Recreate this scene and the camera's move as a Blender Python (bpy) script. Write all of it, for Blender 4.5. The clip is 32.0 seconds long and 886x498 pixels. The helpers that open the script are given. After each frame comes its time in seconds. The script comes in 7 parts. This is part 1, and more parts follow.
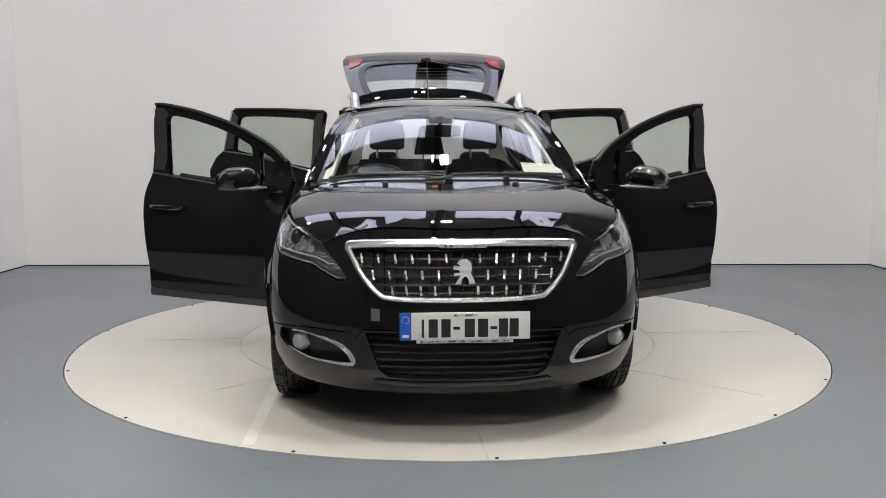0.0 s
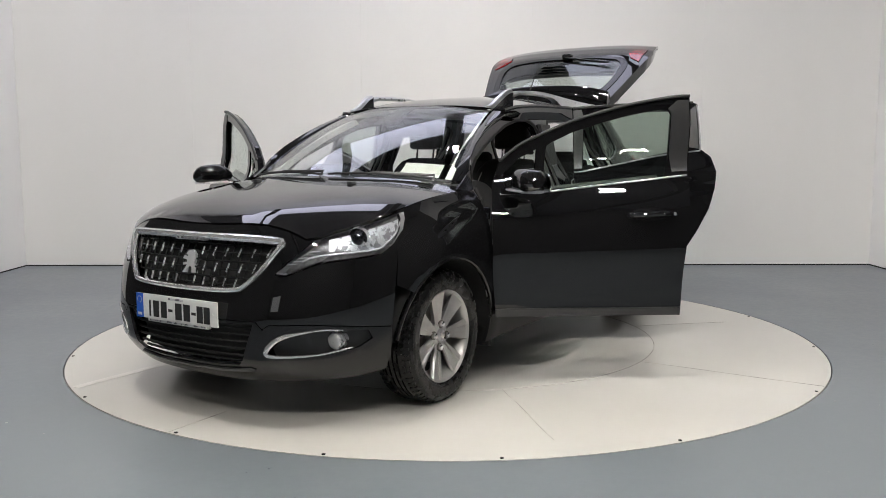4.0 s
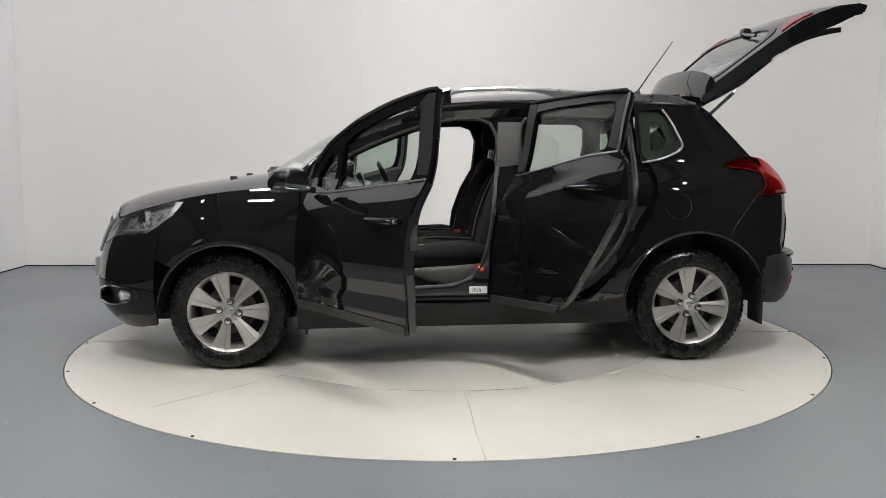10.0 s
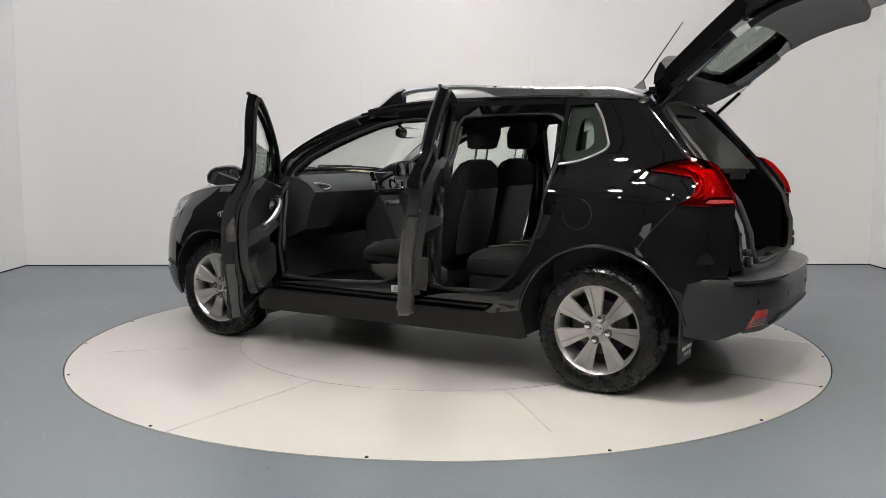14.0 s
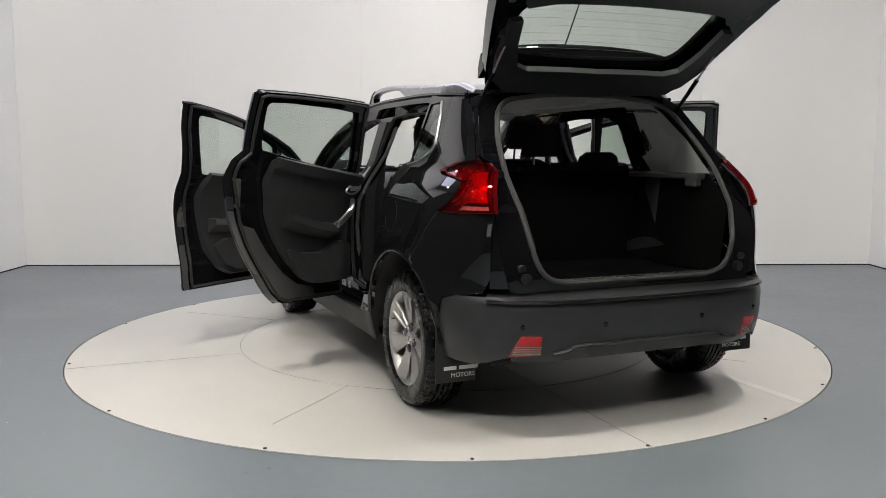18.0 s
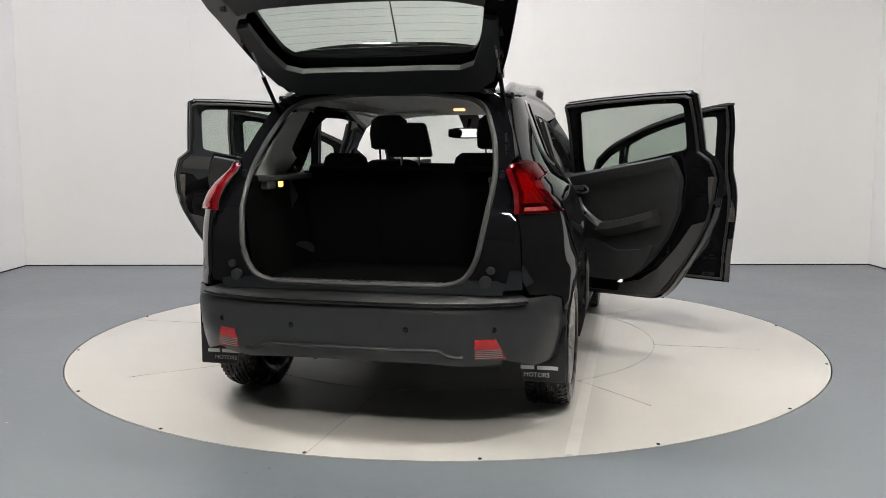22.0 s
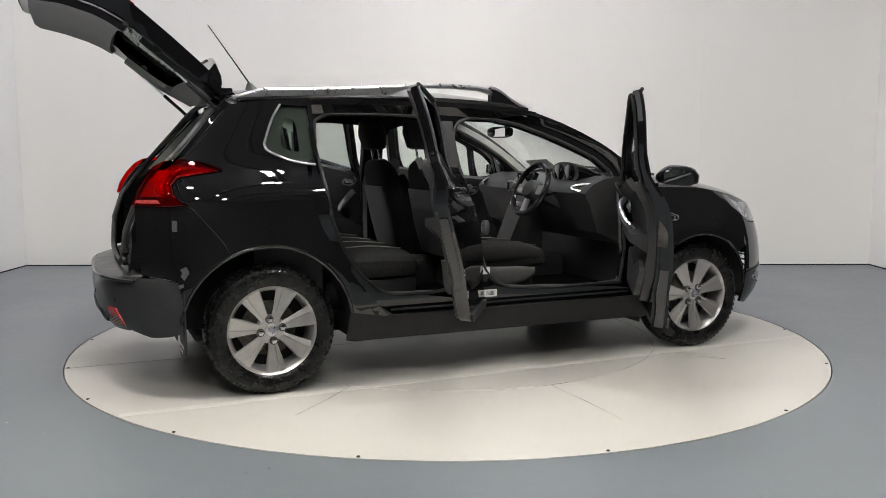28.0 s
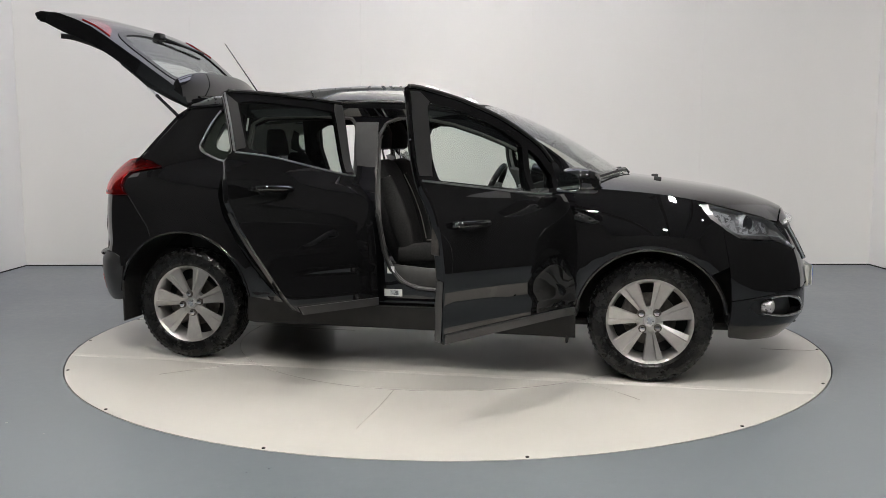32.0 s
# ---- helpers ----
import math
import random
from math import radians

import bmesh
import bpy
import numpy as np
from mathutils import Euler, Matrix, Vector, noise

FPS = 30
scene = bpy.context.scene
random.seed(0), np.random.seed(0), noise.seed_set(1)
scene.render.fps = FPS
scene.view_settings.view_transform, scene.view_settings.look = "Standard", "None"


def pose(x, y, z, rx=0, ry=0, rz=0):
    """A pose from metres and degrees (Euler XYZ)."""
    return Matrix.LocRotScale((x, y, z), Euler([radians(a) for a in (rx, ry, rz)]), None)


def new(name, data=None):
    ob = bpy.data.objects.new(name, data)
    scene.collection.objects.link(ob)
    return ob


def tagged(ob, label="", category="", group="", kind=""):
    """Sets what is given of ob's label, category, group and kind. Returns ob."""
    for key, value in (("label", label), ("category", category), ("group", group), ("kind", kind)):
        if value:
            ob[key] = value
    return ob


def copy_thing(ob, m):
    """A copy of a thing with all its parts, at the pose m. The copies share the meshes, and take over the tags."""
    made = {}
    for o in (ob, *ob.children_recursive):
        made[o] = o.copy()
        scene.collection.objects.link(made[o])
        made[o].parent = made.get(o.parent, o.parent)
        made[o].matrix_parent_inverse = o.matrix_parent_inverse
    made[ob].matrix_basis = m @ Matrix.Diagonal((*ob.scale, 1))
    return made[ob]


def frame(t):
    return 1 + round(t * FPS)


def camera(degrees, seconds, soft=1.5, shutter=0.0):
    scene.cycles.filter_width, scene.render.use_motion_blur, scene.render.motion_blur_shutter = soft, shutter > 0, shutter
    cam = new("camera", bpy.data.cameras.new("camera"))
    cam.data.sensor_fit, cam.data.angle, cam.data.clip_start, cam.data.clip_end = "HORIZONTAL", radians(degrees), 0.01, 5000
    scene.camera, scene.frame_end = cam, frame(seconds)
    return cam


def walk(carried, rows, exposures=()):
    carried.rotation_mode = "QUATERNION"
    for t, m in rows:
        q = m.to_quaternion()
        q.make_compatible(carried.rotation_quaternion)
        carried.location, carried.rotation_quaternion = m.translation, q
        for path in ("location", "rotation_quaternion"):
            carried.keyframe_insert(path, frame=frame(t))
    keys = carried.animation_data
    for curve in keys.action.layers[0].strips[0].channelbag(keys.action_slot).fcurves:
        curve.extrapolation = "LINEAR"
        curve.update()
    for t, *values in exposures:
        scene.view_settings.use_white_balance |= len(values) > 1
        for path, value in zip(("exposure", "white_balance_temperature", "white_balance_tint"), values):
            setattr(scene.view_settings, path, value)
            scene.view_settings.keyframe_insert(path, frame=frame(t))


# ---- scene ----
# camera: fixed on a stand, looking at a car on a slowly turning table
cam = camera(54.37, 32.0, soft=0.8)
EYE = pose(0, -5.409, 1.177, 83.43, 0.11, 0.24)
walk(cam, [(0.0, EYE), (32.0, EYE)], [(0.0, 0.0), (17.0, 0.02), (18.5, 0.10), (20.0, 0.20), (23.0, 0.22), (25.0, 0.14), (28.0, 0.06), (32.0, 0.0)])

RATE = 8.926                      # degrees of turn of the table in a second
CAR_ON_TABLE = pose(-0.0637, 0.0307, 0.0, 0, 0, -90 + 3.62)
TABLE_R = 2.24
ROOM_X, ROOM_N, ROOM_S, ROOM_H = 4.31, 3.34, -8.5, 5.0

# world: almost no light from outside, a dim cool fill of the hall
world = bpy.data.worlds.new("hall_air")
scene.world = world
world.use_nodes = True
world.node_tree.nodes["Background"].inputs[0].default_value = (0.80, 0.84, 1.0, 1)
world.node_tree.nodes["Background"].inputs[1].default_value = 0.02

SKYLIGHTS = [(-3.3, -2.45), (-2.35, -0.22), (0.20, 1.17), (1.25, 2.45)]
# unseen small lamps, added to put glints on the car's paint
SPOT_ROWS = [(-3.2, 1.6), (-2.9, -2.2), (2.9, -2.2), (-3.3, -4.6), (3.3, -4.6), (0.0, -4.6)]
# the last two are unseen, added to brighten boot, bumper and interior
LAMP_ROWS = [(0.05, 0.8), (0.0, -1.0), (-1.7, -2.6), (1.7, -2.6), (-1.0, -6.4), (1.0, -6.4)]


# ---- materials ----
def nodes_of(name):
    m = bpy.data.materials.new(name)
    m.use_nodes = True
    nt = m.node_tree
    return m, nt, nt.nodes, nt.links, nt.nodes["Principled BSDF"]


def set_in(b, **kw):
    for k, v in kw.items():
        s = b.inputs[k.replace("_", " ")]
        s.default_value = (*v, 1) if isinstance(v, tuple) and len(v) == 3 else v


def mat(name, color, rough=0.5, metal=0.0, coat=0.0, coat_rough=0.03, coat_ior=1.5, var=0.0, scale=30.0, bump=0.0, bump_scale=300.0,
        rough_var=0.0, ior=1.5, bump_dist=0.002, color2=None, detail=6.0, spec=0.5):
    m, nt, N, L, b = nodes_of(name)
    set_in(b, Base_Color=color, Roughness=rough, Metallic=metal, Coat_Weight=coat, Coat_Roughness=coat_rough, IOR=ior, Coat_IOR=coat_ior)
    b.inputs["Specular IOR Level"].default_value = spec
    co = N.new("ShaderNodeTexCoord")
    if var or color2 or rough_var:
        n = N.new("ShaderNodeTexNoise")
        n.inputs["Scale"].default_value = scale
        n.inputs["Detail"].default_value = detail
        n.inputs["Roughness"].default_value = 0.62
        L.new(co.outputs["Object"], n.inputs["Vector"])
        if var or color2:
            r = N.new("ShaderNodeValToRGB")
            c2 = color2 or tuple(min(1, c * (1 + var)) for c in color)
            c1 = color if color2 else tuple(c * (1 - var) for c in color)
            r.color_ramp.elements[0].position, r.color_ramp.elements[1].position = 0.36, 0.66
            r.color_ramp.elements[0].color, r.color_ramp.elements[1].color = (*c1, 1), (*c2, 1)
            L.new(n.outputs["Fac"], r.inputs["Fac"])
            L.new(r.outputs["Color"], b.inputs["Base Color"])
        if rough_var:
            mr = N.new("ShaderNodeMapRange")
            mr.inputs["To Min"].default_value, mr.inputs["To Max"].default_value = max(0.01, rough - rough_var), min(1, rough + rough_var)
            mr.inputs["From Min"].default_value, mr.inputs["From Max"].default_value = 0.3, 0.7
            L.new(n.outputs["Fac"], mr.inputs["Value"])
            L.new(mr.outputs["Result"], b.inputs["Roughness"])
    if bump:
        n2 = N.new("ShaderNodeTexNoise")
        n2.inputs["Scale"].default_value = bump_scale
        n2.inputs["Detail"].default_value = 3
        L.new(co.outputs["Object"], n2.inputs["Vector"])
        bp = N.new("ShaderNodeBump")
        bp.inputs["Strength"].default_value, bp.inputs["Distance"].default_value = bump, bump_dist
        L.new(n2.outputs["Fac"], bp.inputs["Height"])
        L.new(bp.outputs["Normal"], b.inputs["Normal"])
    return m


def glass(name, tint, gloss=1.0, rough=0.0):
    """Thin pane: tinted straight transmission, mirror gloss by Fresnel."""
    m, nt, N, L, b = nodes_of(name)
    N.remove(b)
    t = N.new("ShaderNodeBsdfTransparent")
    t.inputs[0].default_value = (*tint, 1)
    g = N.new("ShaderNodeBsdfGlossy")
    g.inputs["Color"].default_value = (gloss, gloss, gloss, 1)
    g.inputs["Roughness"].default_value = rough
    lw = N.new("ShaderNodeLayerWeight")
    lw.inputs[0].default_value = 0.5
    pw = N.new("ShaderNodeMath")
    pw.operation = "POWER"
    pw.inputs[1].default_value = 5.0
    L.new(lw.outputs["Facing"], pw.inputs[0])
    f = N.new("ShaderNodeMath")
    f.operation = "MULTIPLY_ADD"
    f.inputs[1].default_value, f.inputs[2].default_value = 0.96, 0.04
    L.new(pw.outputs[0], f.inputs[0])
    mx = N.new("ShaderNodeMixShader")
    L.new(f.outputs[0], mx.inputs[0])
    L.new(t.outputs[0], mx.inputs[1])
    L.new(g.outputs[0], mx.inputs[2])
    L.new(mx.outputs[0], N["Material Output"].inputs[0])
    return m


def glow(name, color, power):
    m, nt, N, L, b = nodes_of(name)
    set_in(b, Base_Color=(0.8, 0.8, 0.8), Emission_Color=color, Emission_Strength=power)
    return m


PAINT = mat("black_gloss_paint", (0.006, 0.006, 0.0065), 0.5, coat=1.0, coat_rough=0.010, coat_ior=1.70, var=0.2, scale=900, spec=0.0)
SHELL = mat("black_shell_paint", (0.005, 0.005, 0.006), 0.5, coat=1.0, coat_rough=0.03, coat_ior=1.65, var=0.2, scale=600, spec=0.0)
PLASTIC = mat("black_grained_plastic", (0.028, 0.028, 0.029), 0.33, spec=0.6, var=0.15, scale=12, bump=0.25, bump_scale=900, bump_dist=0.0006, rough_var=0.05)
PIANO = mat("black_smooth_plastic", (0.009, 0.009, 0.010), 0.16, spec=0.45, rough_var=0.03, scale=15)
RUBBER = mat("black_rubber", (0.012, 0.012, 0.012), 0.55, var=0.2, scale=40, rough_var=0.1)
TYRE = mat("tyre_rubber", (0.008, 0.008, 0.008), 0.26, var=0.3, scale=25, rough_var=0.08, spec=0.3, bump=0.1, bump_scale=500, bump_dist=0.001)
CHROME = mat("chrome", (0.72, 0.72, 0.74), 0.10, metal=1.0, rough_var=0.03, scale=20)
SATIN = mat("satin_aluminium", (0.62, 0.62, 0.63), 0.30, metal=1.0, rough_var=0.05, scale=30)
RIM = mat("grey_silver_wheel_paint", (0.43, 0.42, 0.41), 0.36, metal=0.7, coat=0.5, var=0.06, scale=20, rough_var=0.05)
STEEL = mat("dull_brake_metal", (0.12, 0.11, 0.10), 0.5, metal=0.7, var=0.3, scale=30)
WELL = mat("wheel_liner", (0.015, 0.015, 0.015), 0.85, var=0.3, scale=20, bump=0.3, bump_scale=200)
TRIM = mat("dark_interior_plastic", (0.026, 0.026, 0.027), 0.46, var=0.12, scale=20, bump=0.3, bump_scale=700, bump_dist=0.0007)
TRIM2 = mat("grey_interior_plastic", (0.065, 0.064, 0.063), 0.5, var=0.10, scale=16, bump=0.3, bump_scale=700, bump_dist=0.0007)
FOIL = mat("grey_door_foil", (0.055, 0.054, 0.053), 0.36, var=0.08, scale=9)
FABRIC = mat("black_seat_fabric", (0.012, 0.012, 0.0125), 0.92, spec=0.25, var=0.35, scale=90, bump=0.5, bump_scale=1200, bump_dist=0.001)
FABRIC2 = mat("grey_seat_fabric", (0.015, 0.015, 0.015), 0.9, spec=0.25, var=0.3, scale=120, bump=0.5, bump_scale=1200, bump_dist=0.001)
STITCH = mat("pale_seam_piping", (0.26, 0.25, 0.23), 0.8)
SILL = mat("sill_plastic", (0.012, 0.012, 0.0125), 0.48, spec=0.3, var=0.15, scale=14, bump=0.25, bump_scale=900, bump_dist=0.0006)
WINDOW_TRIM = mat("satin_window_trim", (0.36, 0.36, 0.37), 0.36, metal=1.0, rough_var=0.05, scale=30)
LAMP_BACK = mat("dark_lamp_backing", (0.16, 0.155, 0.155), 0.3, metal=0.3, var=0.3, scale=40)
FRAME_CHROME = mat("bright_satin_chrome", (0.80, 0.80, 0.81), 0.20, metal=0.8, rough_var=0.04, scale=25)
LINER = mat("pale_grey_headliner", (0.82, 0.81, 0.78), 0.9, var=0.04, scale=60, bump=0.2, bump_scale=800)
GATE_TRIM = mat("charcoal_gate_lining", (0.032, 0.032, 0.033), 0.45, var=0.1, scale=20, bump=0.3, bump_scale=700, bump_dist=0.0007)
CARPET = mat("black_carpet", (0.006, 0.006, 0.006), 0.95, spec=0.03, var=0.4, scale=150, bump=0.6, bump_scale=1500, bump_dist=0.002)
GLASS = glass("clear_green_glass", (0.84, 0.88, 0.855))
WSCREEN = glass("windscreen_glass", (0.90, 0.92, 0.91))
PRIVACY = glass("dark_tinted_glass", (0.76, 0.80, 0.77))
LENS = glass("clear_lamp_lens", (0.93, 0.94, 0.95))
RED = mat("red_lamp_plastic", (0.50, 0.008, 0.008), 0.10, coat=1.0, coat_rough=0.02, var=0.25, scale=9)
RED_DARK = mat("dark_red_lamp_plastic", (0.13, 0.003, 0.006), 0.10, coat=1.0, coat_rough=0.02, var=0.2, scale=14)
RED_GATE = mat("gate_lamp_plastic", (0.24, 0.004, 0.005), 0.12, coat=0.6, coat_rough=0.02, var=0.2, scale=14)
RED_PALE = mat("pale_red_reflector", (0.42, 0.06, 0.055), 0.2, coat=0.6, var=0.25, scale=60)
LAMP_GREY = mat("lamp_housing", (0.50, 0.50, 0.52), 0.28, metal=0.7, rough_var=0.08, scale=30)
LAMP_DARK = mat("lamp_housing_dark", (0.42, 0.42, 0.43), 0.30, metal=0.3, rough_var=0.06, scale=30)
SILVER = mat("silvered_reflector", (0.86, 0.86, 0.88), 0.22, metal=0.6, rough_var=0.05, scale=60)
MIRROR = mat("mirror_glass", (0.85, 0.86, 0.87), 0.01, metal=1.0)
PLATE = mat("white_number_plate", (0.72, 0.72, 0.70), 0.30, var=0.03, scale=20)
INK = mat("black_ink", (0.012, 0.012, 0.012), 0.5)
BLUE = mat("blue_plate_band", (0.012, 0.10, 0.52), 0.4)
WHITE = mat("white_print", (0.70, 0.70, 0.68), 0.5)
STICK_RED = mat("red_sticker", (0.55, 0.035, 0.012), 0.4)
AMBER = glow("boot_lamp_glow", (1.0, 0.36, 0.10), 3.2)
COURTESY = glow("courtesy_lamp_glow", (1.0, 0.45, 0.20), 2.2)
LAMP_BOWL = mat("lamp_bowl_metal", (0.55, 0.55, 0.56), 0.22, metal=0.6, rough_var=0.06, scale=40)
RED_LENS = glass("red_lamp_lens", (0.80, 0.045, 0.04))
PAPER = mat("white_paper", (0.72, 0.72, 0.68), 0.6)
SCREEN = mat("dark_display_glass", (0.01, 0.011, 0.013), 0.05, coat=1.0)


# ---- mesh helpers ----
from mathutils.geometry import delaunay_2d_cdt


def spl(xs, ys):
    """Smooth monotone curve through points; holds its end slope beyond them."""
    xs, ys = np.array(xs, float), np.array(ys, float)
    if xs[0] > xs[-1]:
        xs, ys = xs[::-1], ys[::-1]
    h, d = np.diff(xs), np.diff(ys) / np.diff(xs)
    m = np.zeros(len(xs))
    m[0], m[-1] = d[0], d[-1]
    for i in range(1, len(xs) - 1):
        if d[i - 1] * d[i] > 0:
            w1, w2 = 2 * h[i] + h[i - 1], h[i] + 2 * h[i - 1]
            m[i] = (w1 + w2) / (w1 / d[i - 1] + w2 / d[i])

    def f(x):
        x = float(x)
        if x <= xs[0]:
            return float(ys[0] + m[0] * (x - xs[0]))
        if x >= xs[-1]:
            return float(ys[-1] + m[-1] * (x - xs[-1]))
        i = int(np.searchsorted(xs, x) - 1)
        t = (x - xs[i]) / h[i]
        return float((2 * t ** 3 - 3 * t * t + 1) * ys[i] + (t ** 3 - 2 * t * t + t) * h[i] * m[i]
                     + (3 * t * t - 2 * t ** 3) * ys[i + 1] + (t ** 3 - t * t) * h[i] * m[i + 1])
    return f


class Faces(list):
    """Faces of a sheet, with the true surface normal of each of their corners."""
    nrm = None


def finish(me, material, angle=35):
    for p in me.polygons:
        p.use_smooth = True
    me.set_sharp_from_angle(angle=radians(angle))
    for m in (material if isinstance(material, (list, tuple)) else [material]):
        me.materials.append(m)


def part(name, bm, material, parent, label="", at=(0, 0, 0), angle=35):
    """Link a bmesh (or (verts, faces)) as one mesh object under a thing or a part."""
    me = bpy.data.meshes.new(name)
    if isinstance(bm, tuple):
        me.from_pydata([tuple(v) for v in bm[0]], [], bm[1])
    else:
        bmesh.ops.recalc_face_normals(bm, faces=bm.faces[:])
        bm.to_mesh(me)
        bm.free()
    finish(me, material, angle)
    if isinstance(bm, tuple) and isinstance(bm[1], Faces) and len(bm[1].nrm) == len(me.loops):
        me.normals_split_custom_set(bm[1].nrm)
    ob = new(name, me)
    ob.parent = parent
    ob.location = at
    if label:
        ob["label"] = label
    return ob


def inside(p, loops):
    c = False
    for lp in loops:
        a, b = lp, np.roll(lp, -1, 0)
        cond = (a[:, 1] > p[1]) != (b[:, 1] > p[1])
        if cond.any():
            a, b = a[cond], b[cond]
            xs = a[:, 0] + (p[1] - a[:, 1]) / (b[:, 1] - a[:, 1]) * (b[:, 0] - a[:, 0])
            c ^= bool((xs > p[0]).sum() % 2)
    return c


def resample(loop, step, closed=True):
    out = []
    n = len(loop)
    for i in range(n if closed else n - 1):
        a, b = np.array(loop[i], float), np.array(loop[(i + 1) % n], float)
        k = max(1, int(math.ceil(np.linalg.norm(b - a) / step)))
        out += [a + (b - a) * j / k for j in range(k)]
    if not closed:
        out.append(np.array(loop[-1], float))
    return np.array(out)


def rounded(loop, r=0.03, k=4):
    """A closed outline with its corners rounded. r: one radius, or one for each corner."""
    out = []
    n = len(loop)
    for i in range(n):
        p, a, b = (np.array(loop[j % n], float) for j in (i, i - 1, i + 1))
        rr = r[i] if isinstance(r, (list, tuple)) else r
        u, v = a - p, b - p
        lu, lv = np.linalg.norm(u), np.linalg.norm(v)
        d = min(rr, lu * 0.48, lv * 0.48)
        if d < 1e-4:
            out.append(p)
            continue
        s, e = p + u / lu * d, p + v / lv * d
        for j in range(k + 1):
            t = j / k
            out.append((1 - t) ** 2 * s + 2 * t * (1 - t) * p + t * t * e)
    return [tuple(q) for q in out]


def smooth_line(pts, per=6, closed=False):
    """Catmull-Rom points through pts (any dimension)."""
    P = [np.array(p, float) for p in pts]
    n = len(P)
    out = []
    for i in range(n if closed else n - 1):
        p0 = P[i - 1] if (closed or i) else P[0]
        p1, p2 = P[i], P[(i + 1) % n]
        p3 = P[(i + 2) % n] if (closed or i + 2 < n) else P[-1]
        for j in range(per):
            t = j / per
            out.append(0.5 * (2 * p1 + (p2 - p0) * t + (2 * p0 - 5 * p1 + 4 * p2 - p3) * t * t + (3 * p1 - p0 - 3 * p2 + p3) * t ** 3))
    if not closed:
        out.append(P[-1])
    return [tuple(q) for q in out]


def sheet(outline, surf, thick, holes=(), step=0.05, lift=0.0, side=1, centre=(0, 0, 0.75), taper=None):
    """A curved panel: the plane outline (less its holes) laid on surf(u, v), with a thickness towards the car's inside."""
    loops = [resample(l, step) for l in (outline, *holes)]
    lo, hi = loops[0].min(0), loops[0].max(0)
    allb = np.concatenate(loops)
    pts, edges, base = [], [], 0
    for lp in loops:
        n = len(lp)
        pts += [Vector(p) for p in lp]
        edges += [(base + i, base + (i + 1) % n) for i in range(n)]
        base += n
    nu, nv = max(1, int((hi[0] - lo[0]) / step)), max(1, int((hi[1] - lo[1]) / step))
    for i in range(nu + 1):
        for j in range(nv + 1):
            q = np.array([lo[0] + (hi[0] - lo[0]) * (i + 0.5 * (j % 2)) / nu, lo[1] + (hi[1] - lo[1]) * j / nv])
            if ((allb - q) ** 2).sum(1).min() > (0.55 * step) ** 2 and inside(q, loops):
                pts.append(Vector(q))
    vs, _, fs, *_ = delaunay_2d_cdt(pts, edges, [], 0, 1e-7)
    V2 = np.array([tuple(v) for v in vs])
    fs = [f for f in fs if inside(V2[list(f)].mean(0), loops)]
    used = sorted({i for f in fs for i in f})
    ren = {o: i for i, o in enumerate(used)}
    V2 = V2[used]
    fs = [[ren[i] for i in f] for f in fs]
    P = np.array([surf(u, v) for u, v in V2])
    e = 1e-3
    Pu = np.array([surf(u + e, v) for u, v in V2]) - P
    Pv = np.array([surf(u, v + e) for u, v in V2]) - P
    Nn = np.cross(Pu, Pv)
    Nn /= np.linalg.norm(Nn, axis=1)[:, None] + 1e-12
    flip = (Nn * (P - np.array(centre))).sum() < 0
    if flip:
        Nn = -Nn
        fs = [f[::-1] for f in fs]
    th = np.full(len(P), thick) if taper is None else np.array([taper(u, v) for u, v in V2])
    top, bot = P + Nn * lift, P + Nn * lift - Nn * th[:, None]
    n = len(P)
    faces = [tuple(f) for f in fs] + [tuple(i + n for i in f[::-1]) for f in fs]
    seen = {}
    for f in fs:
        for a, b in zip(f, f[1:] + f[:1]):
            seen[(a, b)] = 1
    faces += [(b, a, a + n, b + n) for a, b in seen if (b, a) not in seen]
    V = np.concatenate([top, bot])
    m = 2 * len(fs)
    NN = np.concatenate([Nn, -Nn])
    nrm = []
    for i, f in enumerate(faces):
        if i < m:
            nrm += [tuple(NN[j]) for j in f]
        else:
            q = np.cross(V[f[1]] - V[f[0]], V[f[2]] - V[f[0]])
            q = q / (np.linalg.norm(q) + 1e-12)
            nrm += [tuple(q)] * len(f)
    out_f = Faces(faces)
    out_f.nrm = nrm
    return mirror((V, out_f), side)


def panel(name, outline, surf, thick, material, parent, holes=(), step=0.05, lift=0.0, side=1, label="", at=(0, 0, 0), centre=(0, 0, 0.75), angle=35, origin=True):
    V, F = sheet(outline, surf, thick, holes, step, lift, side, centre)
    at = (at[0], at[1] * side, at[2])
    return part(name, (V - np.array(at), F), material, parent, label, at if origin else (0, 0, 0), angle)


